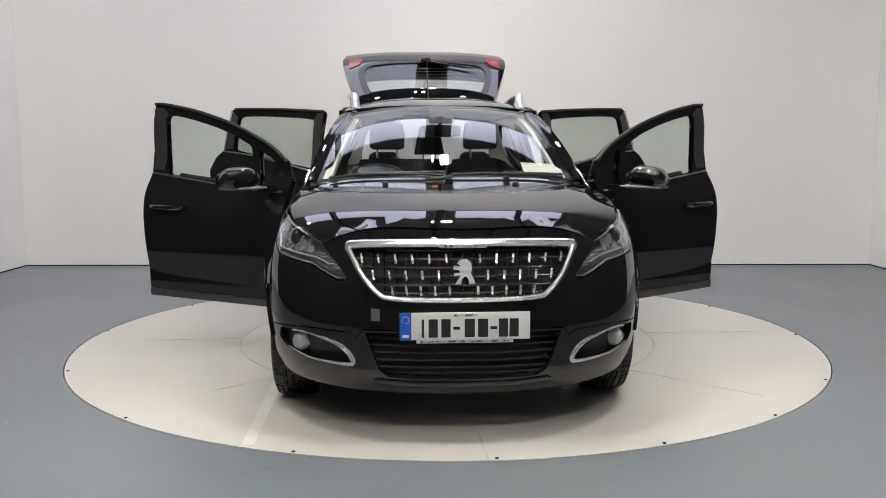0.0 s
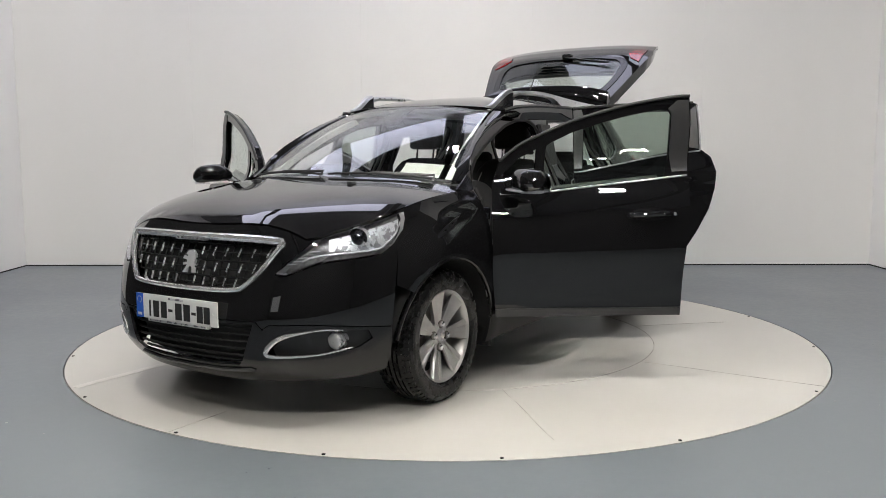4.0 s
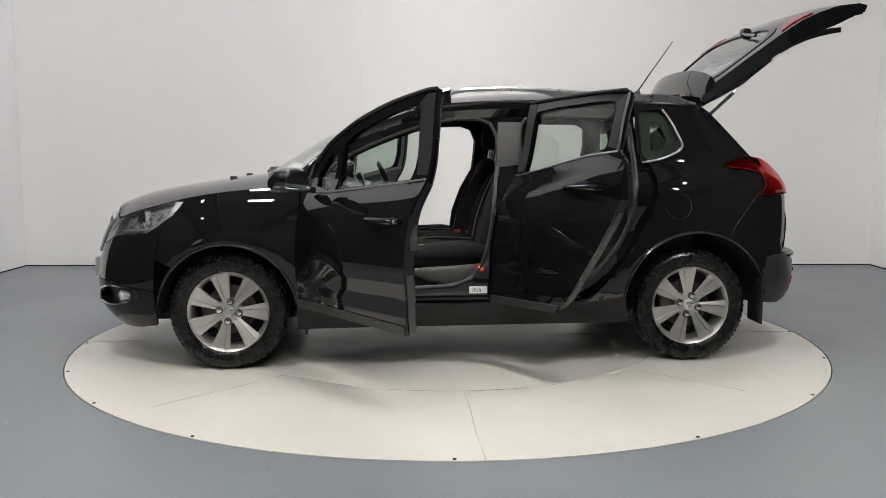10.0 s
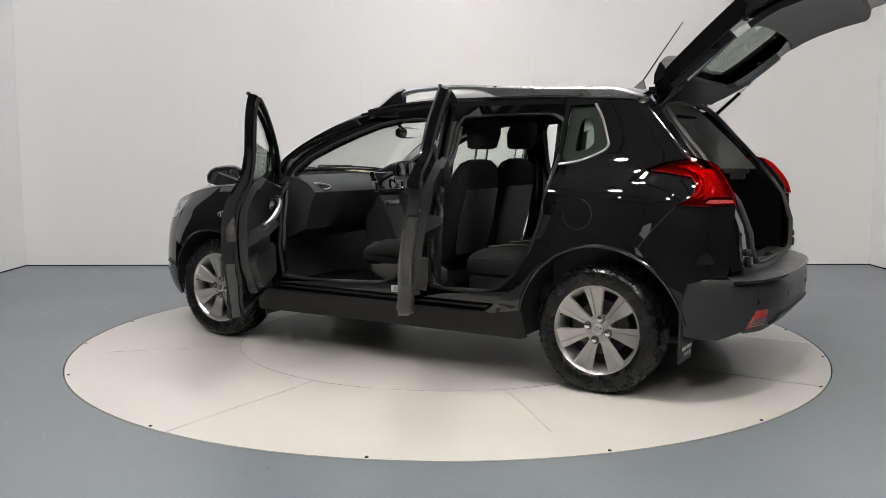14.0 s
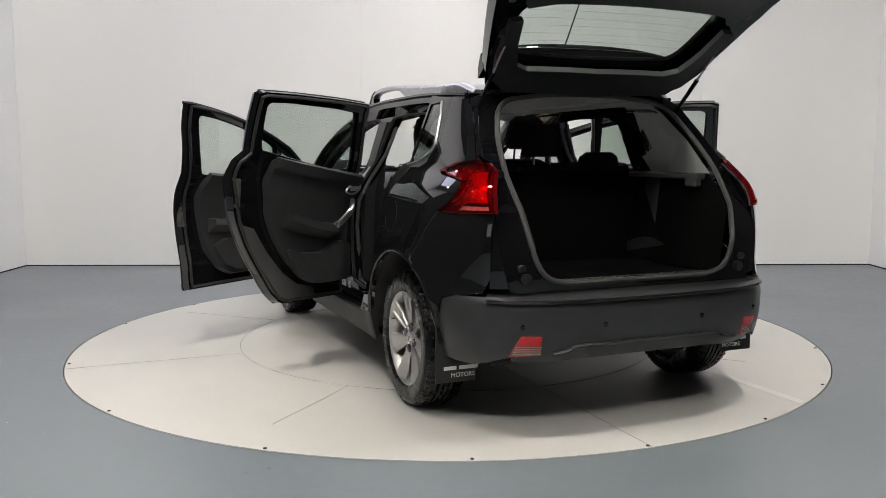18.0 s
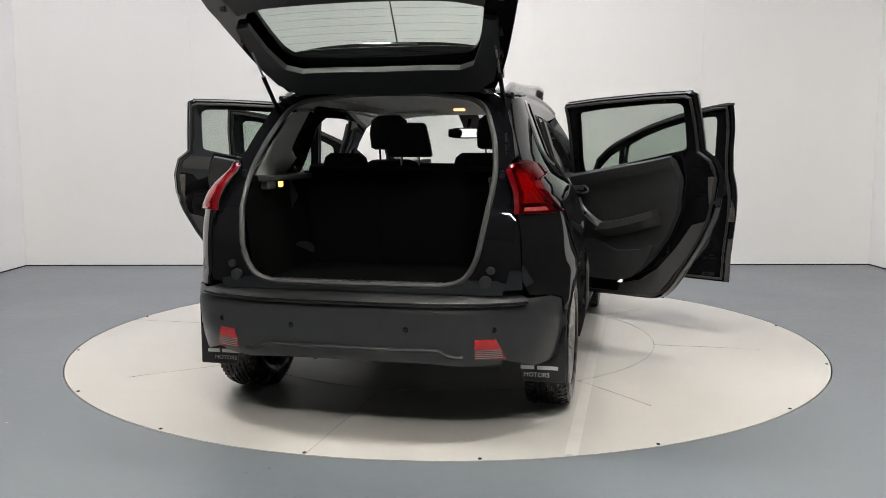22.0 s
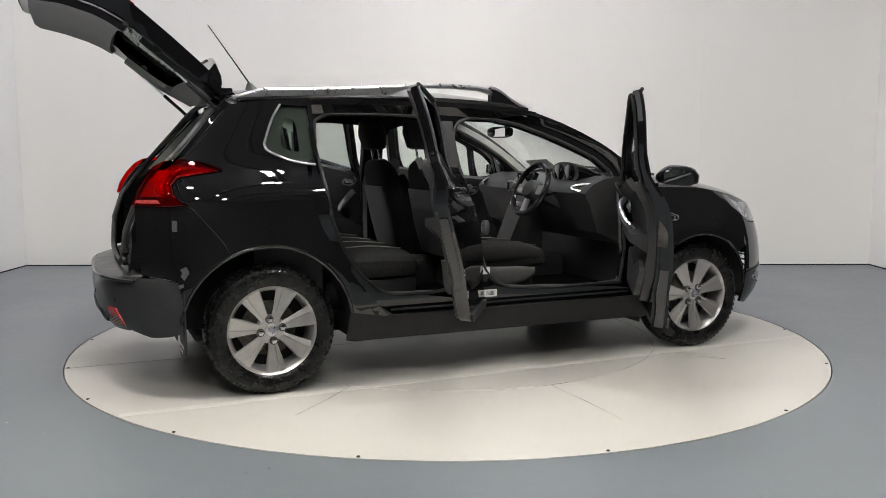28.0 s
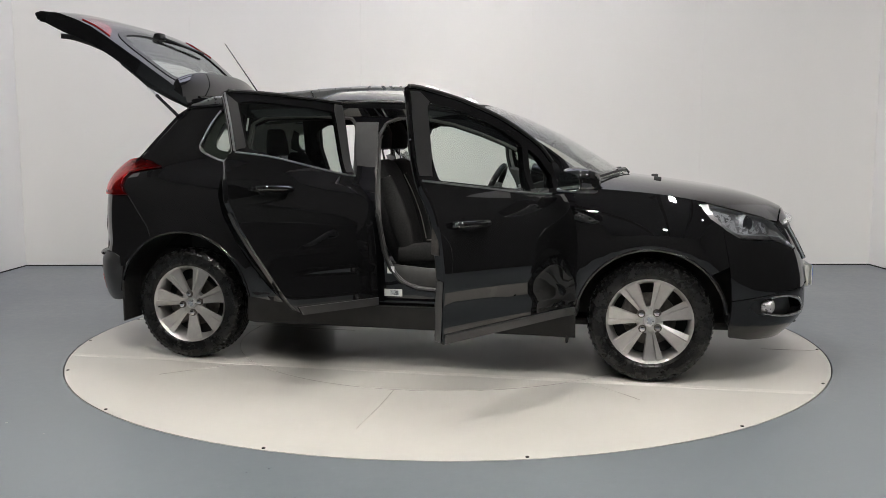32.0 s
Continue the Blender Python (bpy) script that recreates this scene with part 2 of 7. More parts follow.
def tube(path, r, k=8, closed=False, flat=1.0, up=(0, 0, 1), cap=True):
    """A round (or flattened) bar along a path of points. r: one radius or one for each point."""
    P = np.array(path, float)
    n = len(P)
    V, F = [], []
    for i in range(n):
        a = P[i - 1] if (i or closed) else P[0]
        b = P[(i + 1) % n] if (i < n - 1 or closed) else P[-1]
        d = (b - a) / (np.linalg.norm(b - a) + 1e-12)
        s = np.cross(d, up)
        if np.linalg.norm(s) < 1e-3:
            s = np.cross(d, (1, 0, 0.01))
        s /= np.linalg.norm(s)
        w = np.cross(s, d)
        rr = r[i] if isinstance(r, (list, tuple, np.ndarray)) else r
        for j in range(k):
            an = 2 * math.pi * j / k
            V.append(P[i] + rr * (math.cos(an) * s + math.sin(an) * w * flat))
    for i in range(n if closed else n - 1):
        for j in range(k):
            a, b = i * k + j, i * k + (j + 1) % k
            c, d = ((i + 1) % n) * k + (j + 1) % k, ((i + 1) % n) * k + j
            F.append((a, b, c, d))
    if cap and not closed:
        F.append(tuple(range(k))[::-1])
        F.append(tuple((n - 1) * k + j for j in range(k)))
    return np.array(V), F


def loft(rings, cap=True, closed=True):
    """Skin through rings of equal point count."""
    V = np.concatenate([np.array(r, float) for r in rings])
    k, n = len(rings[0]), len(rings)
    F = []
    for i in range(n - 1):
        for j in range(k if closed else k - 1):
            F.append((i * k + j, i * k + (j + 1) % k, (i + 1) * k + (j + 1) % k, (i + 1) * k + j))
    if cap:
        F.append(tuple(range(k))[::-1])
        F.append(tuple((n - 1) * k + j for j in range(k)))
    return V, F


def fix(VF):
    """(verts, faces) as a bmesh, so that its normals are set outwards."""
    bm = bmesh.new()
    vs = [bm.verts.new(tuple(v)) for v in VF[0]]
    for f in VF[1]:
        try:
            bm.faces.new([vs[i] for i in f])
        except ValueError:
            pass
    return bm


def brick(x0, x1, y0, y1, z0, z1, bevel=0.004, seg=2):
    bm = bmesh.new()
    bmesh.ops.create_cube(bm, size=1)
    bm.transform(Matrix.LocRotScale(((x0 + x1) / 2, (y0 + y1) / 2, (z0 + z1) / 2), None, (abs(x1 - x0), abs(y1 - y0), abs(z1 - z0))))
    if bevel:
        bmesh.ops.bevel(bm, geom=bm.edges[:], offset=bevel, segments=seg, affect="EDGES", profile=0.5)
    return bm


def cyl(r, depth, k=24, bevel=0.0, r2=None):
    bm = bmesh.new()
    bmesh.ops.create_cone(bm, cap_ends=True, segments=k, radius1=r, radius2=r if r2 is None else r2, depth=depth)
    if bevel:
        ed = [e for e in bm.edges if len(e.link_faces) == 2 and abs(e.link_faces[0].normal.dot(e.link_faces[1].normal)) < 0.5]
        bmesh.ops.bevel(bm, geom=ed, offset=bevel, segments=2, affect="EDGES", profile=0.5)
    return bm


def blob(rings_n, section, k=16):
    """Superellipse sections: section(i/(n-1)) gives centre, two half axes as vectors and the exponent."""
    rings = []
    for i in range(rings_n):
        c, a, b, e = section(i / (rings_n - 1))
        c, a, b = (np.array(q, float) for q in (c, a, b))
        ring = []
        for j in range(k):
            an = 2 * math.pi * j / k
            cs, sn = math.cos(an), math.sin(an)
            ring.append(c + a * math.copysign(abs(cs) ** (2 / e), cs) + b * math.copysign(abs(sn) ** (2 / e), sn))
        rings.append(ring)
    return loft(rings)


def mirror(VF, side):
    V, F = VF
    if side > 0:
        return np.array(V), F
    out_f = Faces([tuple(f)[::-1] for f in F])
    out_f.nrm = []
    if isinstance(F, Faces):
        i = 0
        for f in F:
            out_f.nrm += [(x, -y, z) for x, y, z in F.nrm[i:i + len(f)][::-1]]
            i += len(f)
    return np.array(V) * [1, -1, 1], out_f


# ---- the room ----
def wall_paint():
    m, nt, N, L, b = nodes_of("white_wall_paint")
    co = N.new("ShaderNodeTexCoord")
    n1, n2 = N.new("ShaderNodeTexNoise"), N.new("ShaderNodeTexNoise")
    mp = N.new("ShaderNodeMapping")
    mp.inputs["Scale"].default_value = (1.0, 1.0, 0.25)
    L.new(co.outputs["Object"], mp.inputs["Vector"])
    L.new(mp.outputs["Vector"], n1.inputs["Vector"])
    L.new(co.outputs["Object"], n2.inputs["Vector"])
    n1.inputs["Scale"].default_value, n1.inputs["Detail"].default_value = 1.4, 4
    n2.inputs["Scale"].default_value = 260
    r = N.new("ShaderNodeValToRGB")
    r.color_ramp.elements[0].color, r.color_ramp.elements[1].color = (0.81, 0.80, 0.785, 1), (0.86, 0.85, 0.835, 1)
    L.new(n1.outputs["Fac"], r.inputs["Fac"])
    L.new(r.outputs["Color"], b.inputs["Base Color"])
    bp = N.new("ShaderNodeBump")
    bp.inputs["Strength"].default_value, bp.inputs["Distance"].default_value = 0.12, 0.001
    L.new(n2.outputs["Fac"], bp.inputs["Height"])
    L.new(bp.outputs["Normal"], b.inputs["Normal"])
    set_in(b, Roughness=0.6)
    return m


def worn_paint(name, c1, c2, speck, rough, scuff=0.4, r_var=0.1, relief=0.15, grain=0.35):
    """Painted concrete: broad stains, fine grain, small pale and dark scuffs."""
    m, nt, N, L, b = nodes_of(name)
    co = N.new("ShaderNodeTexCoord")

    def noise_at(scale, detail, rg=0.6):
        n = N.new("ShaderNodeTexNoise")
        n.inputs["Scale"].default_value, n.inputs["Detail"].default_value, n.inputs["Roughness"].default_value = scale, detail, rg
        L.new(co.outputs["Object"], n.inputs["Vector"])
        return n
    broad, fine, dots = noise_at(0.9, 5), noise_at(18, 8, 0.7), noise_at(34, 3)
    r = N.new("ShaderNodeValToRGB")
    r.color_ramp.elements[0].position, r.color_ramp.elements[1].position = 0.3, 0.7
    r.color_ramp.elements[0].color, r.color_ramp.elements[1].color = (*c1, 1), (*c2, 1)
    mx = N.new("ShaderNodeMix")
    mx.data_type = "FLOAT"
    mx.inputs[0].default_value = grain
    L.new(broad.outputs["Fac"], mx.inputs[2])
    L.new(fine.outputs["Fac"], mx.inputs[3])
    L.new(mx.outputs[0], r.inputs["Fac"])
    d = N.new("ShaderNodeValToRGB")
    d.color_ramp.elements[0].position, d.color_ramp.elements[1].position = 0.70, 0.76
    d.color_ramp.elements[0].color, d.color_ramp.elements[1].color = (0, 0, 0, 1), (scuff, scuff, scuff, 1)
    L.new(dots.outputs["Fac"], d.inputs["Fac"])
    mc = N.new("ShaderNodeMix")
    mc.data_type = "RGBA"
    L.new(d.outputs["Color"], mc.inputs[0])
    L.new(r.outputs["Color"], mc.inputs[6])
    mc.inputs[7].default_value = (*speck, 1)
    L.new(mc.outputs[2], b.inputs["Base Color"])
    mr = N.new("ShaderNodeMapRange")
    mr.inputs["From Min"].default_value, mr.inputs["From Max"].default_value = 0.3, 0.7
    mr.inputs["To Min"].default_value, mr.inputs["To Max"].default_value = rough - r_var, rough + r_var
    L.new(mx.outputs[0], mr.inputs["Value"])
    L.new(mr.outputs["Result"], b.inputs["Roughness"])
    bp = N.new("ShaderNodeBump")
    bp.inputs["Strength"].default_value, bp.inputs["Distance"].default_value = relief, 0.002
    L.new(fine.outputs["Fac"], bp.inputs["Height"])
    L.new(bp.outputs["Normal"], b.inputs["Normal"])
    return m


WALL = wall_paint()
FLOOR = worn_paint("grey_floor_paint", (0.118, 0.134, 0.150), (0.188, 0.208, 0.224), (0.26, 0.28, 0.29), 0.36, 0.25, 0.11, 0.15, 0.48)
TABLE = worn_paint("cream_table_paint", (0.485, 0.468, 0.435), (0.545, 0.528, 0.495), (0.50, 0.48, 0.44), 0.31, 0.03, 0.012, 0.01, 0.12)
# near-black colour standing in for the unlit hall
DARK = mat("unlit_hall_dark", (0.020, 0.020, 0.021), 0.8, var=0.25, scale=2)
CEIL = mat("grey_ceiling", (0.15, 0.15, 0.17), 0.8, var=0.05, scale=2)
GAP = mat("dark_gap", (0.02, 0.02, 0.02), 0.9)


def structure(name, VF, material):
    me = bpy.data.meshes.new(name)
    if isinstance(VF, tuple):
        me.from_pydata([tuple(v) for v in VF[0]], [], VF[1])
    else:
        VF.to_mesh(me)
        VF.free()
    finish(me, material)
    return tagged(new(name, me), kind="structure")


def circle(r, k, ph=0.0):
    return [(r * math.cos(2 * math.pi * i / k + ph), r * math.sin(2 * math.pi * i / k + ph)) for i in range(k)]


def build_room():
    flat = lambda u, v: (u, v, 0.0)
    X = ROOM_X
    V, F = sheet([(-X, ROOM_S), (X, ROOM_S), (X, ROOM_N), (-X, ROOM_N)], flat, 0.1, [circle(TABLE_R + 0.007, 160)], 0.8, centre=(0, 0, -5))
    structure("floor", (V, F), FLOOR)
    V, F = sheet(circle(TABLE_R + 0.03, 96), lambda u, v: (u, v, -0.1), 0.02, (), 1.0, centre=(0, 0, -5))
    structure("table_pit", (V, F), GAP)
    # back wall in tall boards with hairline joints
    edges = [-X, -2.55, -0.85, 0.85, 2.55, X]
    back = structure("wall_north", brick(-X - 0.15, X + 0.15, ROOM_N + 0.012, ROOM_N + 0.2, 0, ROOM_H, 0), WALL)
    for a, b in zip(edges, edges[1:]):
        part("panel", brick(a + 0.0004, b - 0.0004, ROOM_N, ROOM_N + 0.012, 0.0, ROOM_H, 0.0008, 1), WALL, back)
    # side panels south of 0.9 are unseen, the hall's darkness put into their colour
    for name, s in (("wall_west", -1), ("wall_east", 1)):
        w = structure(name, brick(s * (X + 0.012), s * (X + 0.2), ROOM_S, ROOM_N, 0, ROOM_H, 0), WALL)
        for a, b in ((ROOM_S, -6.3), (-6.3, -3.9), (-3.9, -1.5), (-1.5, 0.9), (0.9, ROOM_N)):
            for z0, z1 in ((0, 1.645), (1.645, ROOM_H)):
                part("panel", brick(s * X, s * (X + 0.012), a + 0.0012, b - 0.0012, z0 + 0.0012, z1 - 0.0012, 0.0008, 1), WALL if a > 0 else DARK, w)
    # unseen wall added to close the hall, coloured dark for its lack of light
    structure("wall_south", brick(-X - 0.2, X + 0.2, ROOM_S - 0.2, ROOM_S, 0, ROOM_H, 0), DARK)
    structure("ceiling", brick(-X - 0.2, X + 0.2, -3.0, ROOM_N + 0.2, ROOM_H, ROOM_H + 0.1, 0), CEIL)
    structure("ceiling_hall", brick(-X - 0.2, X + 0.2, ROOM_S - 0.2, -3.0, ROOM_H, ROOM_H + 0.1, 0), CEIL)
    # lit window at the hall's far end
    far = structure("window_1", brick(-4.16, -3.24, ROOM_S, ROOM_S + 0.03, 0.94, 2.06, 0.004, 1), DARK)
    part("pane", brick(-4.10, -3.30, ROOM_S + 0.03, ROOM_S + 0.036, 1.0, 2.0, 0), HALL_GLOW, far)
    # thin dark joint where the walls meet the floor
    structure("baseboard_north", brick(-X, X, ROOM_N - 0.006, ROOM_N, 0.0, 0.012, 0), GAP)
    for s in (-1, 1):
        structure("baseboard_side", brick(s * (X - 0.006), s * X, -4, ROOM_N - 0.01, 0.0, 0.012, 0), GAP)
    # translucent roof sheets between the beams
    for a, b in SKYLIGHTS:
        structure("skylight", brick(a, b, 1.75, 3.26, ROOM_H - 0.02, ROOM_H - 0.004, 0), SKY_GLOW)
    for x in (-2.4, 0.0, 1.21, 2.5):
        structure("ceiling_beam", brick(x - 0.06, x + 0.06, ROOM_S, ROOM_N, ROOM_H - 0.16, ROOM_H, 0.004, 1), DARK)


PANEL_GLOW = glow("led_panel_glow", (1.0, 0.965, 0.91), 625.0)
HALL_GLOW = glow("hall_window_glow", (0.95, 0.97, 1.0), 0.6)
SKY_GLOW = glow("translucent_roof_sheet", (0.78, 0.79, 1.0), 2.8)


def build_lights():
    first = None
    for x, y in LAMP_ROWS:
        if first is None:
            lamp = tagged(new("ceiling_light"), "square white LED panel lamp under the ceiling", "lamp", "ceiling lamps")
            part("frame", brick(-0.14, 0.14, -0.14, 0.14, 0.0, 0.05, 0.004, 1), SATIN, lamp)
            part("diffuser", brick(-0.125, 0.125, -0.125, 0.125, -0.008, 0.0, 0.0), PANEL_GLOW, lamp)
            lamp.location = (x, y, ROOM_H - 0.05)
            first = lamp
        else:
            copy_thing(first, pose(x, y, ROOM_H - 0.05))
    first = None
    for x, y in SPOT_ROWS:
        if first is None:
            first = tagged(new("highlight_spot"), "small round white ceiling spotlight in a metal can, added for paint highlights", "lamp", "ceiling spotlights")
            part("can", cyl(0.065, 0.16, 24, 0.004), SATIN, first)
            bm = cyl(0.052, 0.006, 24)
            bm.transform(pose(0, 0, -0.082))
            part("lens", bm, PANEL_GLOW, first)
            first.location = (x, y, ROOM_H - 0.10)
        else:
            copy_thing(first, pose(x, y, ROOM_H - 0.10))


def build_debris():
    """A few small chips and crumbs lying on the floor paint."""
    rnd = random.Random(5)
    V, F = [], []
    for cx, cy, n, r in ((2.06, -2.35, 16, 0.22), (1.75, -2.55, 5, 0.4), (-2.3, -1.9, 5, 0.5), (2.6, -1.2, 6, 0.5)):
        for _ in range(n):
            x, y, s, a = cx + rnd.gauss(0, r), cy + rnd.gauss(0, r * 0.5), rnd.uniform(0.002, 0.007), rnd.uniform(0, 6.3)
            if math.hypot(x, y) < TABLE_R + 0.05:
                continue
            b = len(V)
            pts = [(math.cos(a + k * 1.57) * s * (1.6 if k % 2 else 1), math.sin(a + k * 1.57) * s * (1.6 if k % 2 else 1)) for k in range(4)]
            V += [(x + p, y + q, 0.0003) for p, q in pts] + [(x + p * 0.7, y + q * 0.7, s * 0.5) for p, q in pts]
            F += [(b + 4, b + 5, b + 6, b + 7)] + [(b + k, b + (k + 1) % 4, b + 4 + (k + 1) % 4, b + 4 + k) for k in range(4)]
    me = bpy.data.meshes.new("floor_debris")
    me.from_pydata(V, [], F)
    me.materials.append(mat("pale_crumbs", (0.42, 0.42, 0.40), 0.8, var=0.3, scale=50))
    tagged(new("floor_debris", me), "small pale crumbs scattered on the grey floor", "debris", kind="stuff")


def build_table():
    table = tagged(new("turntable"), "round cream-painted turntable flush in the floor, scuffed and seamed", "turntable")
    flat = lambda u, v: (u, v, 0.0)
    V, F = sheet(circle(TABLE_R, 160), flat, 0.05, (), 0.6, centre=(0, 0, -5))
    part("deck", (V, F), TABLE, table)
    # cut-out of the service hatch near the middle, board seams and filled joint
    SEAM = mat("painted_seam", (0.40, 0.38, 0.35), 0.7, var=0.5, scale=6)
    ring = [(1.285 * math.cos(a), 1.285 * math.sin(a), 0.0002) for a in np.linspace(0, 2 * math.pi, 129)[:-1]]
    part("ring_seam", tube(ring, 0.0018, 4, True), SEAM, table)
    for a, r0, r1 in ((3, 1.285, 2.235), (-42, 1.285, 2.05), (48, 1.285, 1.95), (92, 0.62, 2.235), (-86, 1.9, 2.235), (184, 1.285, 1.90), (138, 1.285, 1.8), (228, 1.285, 1.7)):
        c, s = math.cos(radians(a)), math.sin(radians(a))
        pts = [(c * r - s * 0.003 * math.sin(9 * r), s * r + c * 0.003 * math.sin(9 * r), 0.0002) for r in np.linspace(r0, r1, 9)]
        part("seam", tube(pts, 0.0015, 4), SEAM, table)
    FILL = mat("pale_filler", (0.62, 0.60, 0.565), 0.4, var=0.06, scale=8)
    a, b = np.array((-0.80, -2.07)), np.array((-1.075, 1.95))
    d = (b - a) / np.linalg.norm(b - a)
    n = np.array((d[1], -d[0])) * 0.026
    strip = [tuple(q) for q in (a + n, b + n, b - n, a - n)]
    part("filled_joint", sheet(strip, lambda u, v: (u, v, 0.0012), 0.001, (), 0.4, centre=(0, 0, -5)), FILL, table)
    for k in range(16):
        a = 2 * math.pi * (k + 0.3 * math.sin(k * 7)) / 16
        bm = cyl(0.008, 0.004, 8)
        bm.transform(pose(2.222 * math.cos(a), 2.222 * math.sin(a), 0.0012))
        part("rim_screw", bm, GAP, table)
    return table


# ---- the car's surface ----
# car space: x ahead, y to its left, z up; the ground between the axles is the origin
AX, WB_R, TRACK = 1.269, 0.312, 0.735
HALF_W = spl([0.15, 0.22, 0.32, 0.48, 0.62, 0.76, 0.88, 0.96, 1.02, 1.07, 1.20, 1.42, 1.50],
             [0.795, 0.825, 0.852, 0.866, 0.868, 0.860, 0.838, 0.800, 0.752, 0.718, 0.664, 0.580, 0.548])
NOSE = spl([0.16, 0.24, 0.33, 0.45, 0.60, 0.70, 0.80, 0.87, 0.95, 1.05], [1.97, 2.06, 2.12, 2.125, 2.10, 2.065, 2.02, 1.975, 1.93, 1.88])
TAIL = spl([0.18, 0.26, 0.36, 0.48, 0.56, 0.62, 0.80, 0.93, 1.05, 1.12, 1.25, 1.40, 1.50],
           [-1.90, -1.97, -2.02, -2.04, -2.035, -1.985, -1.990, -1.985, -1.955, -1.90, -1.73, -1.55, -1.44])
XF, XR, NF, NR = 1.25, -1.20, 2.5, 3.3
SHUT = spl([0.80, 1.1, 1.3, 1.5, 1.66, 1.8, 1.95], [0.985, 0.968, 0.950, 0.917, 0.877, 0.838, 0.792])


def ease(t):
    t = min(1.0, max(0.0, t))
    return t * t * (3 - 2 * t)


def half_w(x, z):
    k = ease((z - 0.60) / 0.25) * (1 - ease((z - 0.95) / 0.24))
    return HALF_W(z + k * 0.055 * min(max(x, -1.2), 1.6))


def flare(x, z):
    """Slight swelling of the wings round the wheels."""
    s = 0.0
    for c in (AX, -1.285):
        r = math.hypot(x - c, z - 0.31)
        s += 0.012 * math.exp(-((r - 0.42) / 0.07) ** 2)
    return s


def side_y(x, z):
    w = half_w(x, z)
    if x > XF:
        t = min(0.9995, (x - XF) / (NOSE(z) - XF))
        w *= (1 - t ** NF) ** (1 / NF)
    elif x < XR:
        t = min(0.9995, (XR - x) / (XR - TAIL(z)))
        w *= (1 - t ** NR) ** (1 / NR)
    # hollow along the lower doors
    if -1.0 < x < 0.9 and 0.3 < z < 0.75:
        w -= 0.009 * math.exp(-((z - 0.475 - 0.03 * (0.85 - x)) / 0.065) ** 2) * ease((0.86 - x) / 0.30) * ease((x + 0.95) / 0.35)
    return w + (flare(x, z) if 0.2 < z < 0.95 and x < 1.8 else 0)


SIDE = lambda x, z: (x, side_y(x, z), z)


def inset(d):
    return lambda x, z: (x, side_y(x, z) - d, z)


def front_at(a, z):
    """Nose surface by an angle a (0 ahead, 90 to the left) and height."""
    s, c = math.sin(radians(a)), math.cos(radians(a))
    w = half_w(XF, z)
    return (XF + (NOSE(z) - XF) * abs(c) ** (2 / NF), w * math.copysign(abs(s) ** (2 / NF), s), z)


def rear_at(a, z):
    s, c = math.sin(radians(a)), math.cos(radians(a))
    w = half_w(XR, z)
    return (XR - (XR - TAIL(z)) * abs(c) ** (2 / NR), w * math.copysign(abs(s) ** (2 / NR), s), z)


def fa(y, z):
    """(y, z) on the nose as its angle and height."""
    q = min(1.0, abs(y) / half_w(XF, z))
    return (math.degrees(math.asin(q ** (NF / 2))) * (1 if y >= 0 else -1) / 100, z)


def ra(y, z):
    q = min(1.0, abs(y) / half_w(XR, z))
    return (math.degrees(math.asin(q ** (NR / 2))) * (1 if y >= 0 else -1) / 100, z)


def fax(x, z):
    q = min(1.0, (x - XF) / (NOSE(z) - XF))
    return (math.degrees(math.acos(q ** (NF / 2))) / 100, z)


def rax(x, z):
    q = min(1.0, (XR - x) / (XR - TAIL(z)))
    return (math.degrees(math.acos(q ** (NR / 2))) / 100, z)


FRONT = lambda a, z: front_at(a * 100, z)
REAR = lambda a, z: rear_at(a * 100, z)


def offset_surface(f, d, axis=0):
    def g(u, v):
        p = list(f(u, v))
        p[axis] += d
        return tuple(p)
    return g


BONNET_C = spl([1.05, 1.13, 1.28, 1.425, 1.60, 1.78, 1.90, 1.97, 2.02], [1.047, 1.038, 1.020, 1.000, 0.974, 0.938, 0.900, 0.866, 0.830])


def bonnet_z(x, y):
    x0 = min(x, 1.93)
    ze = SHUT(x0)
    yb = side_y(x0, ze) if x0 < 1.9 else side_y(1.9, ze)
    return BONNET_C(x) - (BONNET_C(x) - ze) * (abs(y) / max(yb, 0.2)) ** 3.4


def nose_edge(y):
    """Where the bonnet's surface meets the nose, at a distance y from the middle."""
    z, x = 0.85, 1.9
    for _ in range(60):
        x = FRONT(*fa(y, z))[0]
        z = 0.7 * z + 0.3 * bonnet_z(x, y)
    return x, y, z


ROOF_C = spl([0.42, 0.25, 0.0, -0.35, -0.75, -1.10, -1.34], [1.415, 1.455, 1.492, 1.517, 1.522, 1.510, 1.492])
ROOF_E = spl([0.42, 0.25, 0.0, -0.35, -0.75, -1.10, -1.45], [1.352, 1.392, 1.424, 1.438, 1.440, 1.430, 1.408])


def roof_half(x):
    return side_y(min(x, 0.3), ROOF_E(x)) if x > -1.2 else side_y(-1.2, ROOF_E(x)) - 0.10 * max(0, -1.2 - x)


def roof_z(x, y):
    return ROOF_C(x) - (ROOF_C(x) - ROOF_E(x)) * (abs(y) / roof_half(x)) ** 3.0


def screen_at(u, v):
    """Windscreen: u across (-1..1), v up (0..1)."""
    xb, zb, yb = 1.12, 1.040, 0.70
    xt, zt, yt = 0.36, 1.432, 0.535
    x = xb + (xt - xb) * v
    z = zb + (zt - zb) * v + 0.035 * math.sin(math.pi * v)
    y = (yb + (yt - yb) * v) * u
    drop = (0.18 - 0.10 * v) * abs(u) ** 2.4
    return (x - drop, y, z - (0.025 + 0.02 * v) * abs(u) ** 2.5)


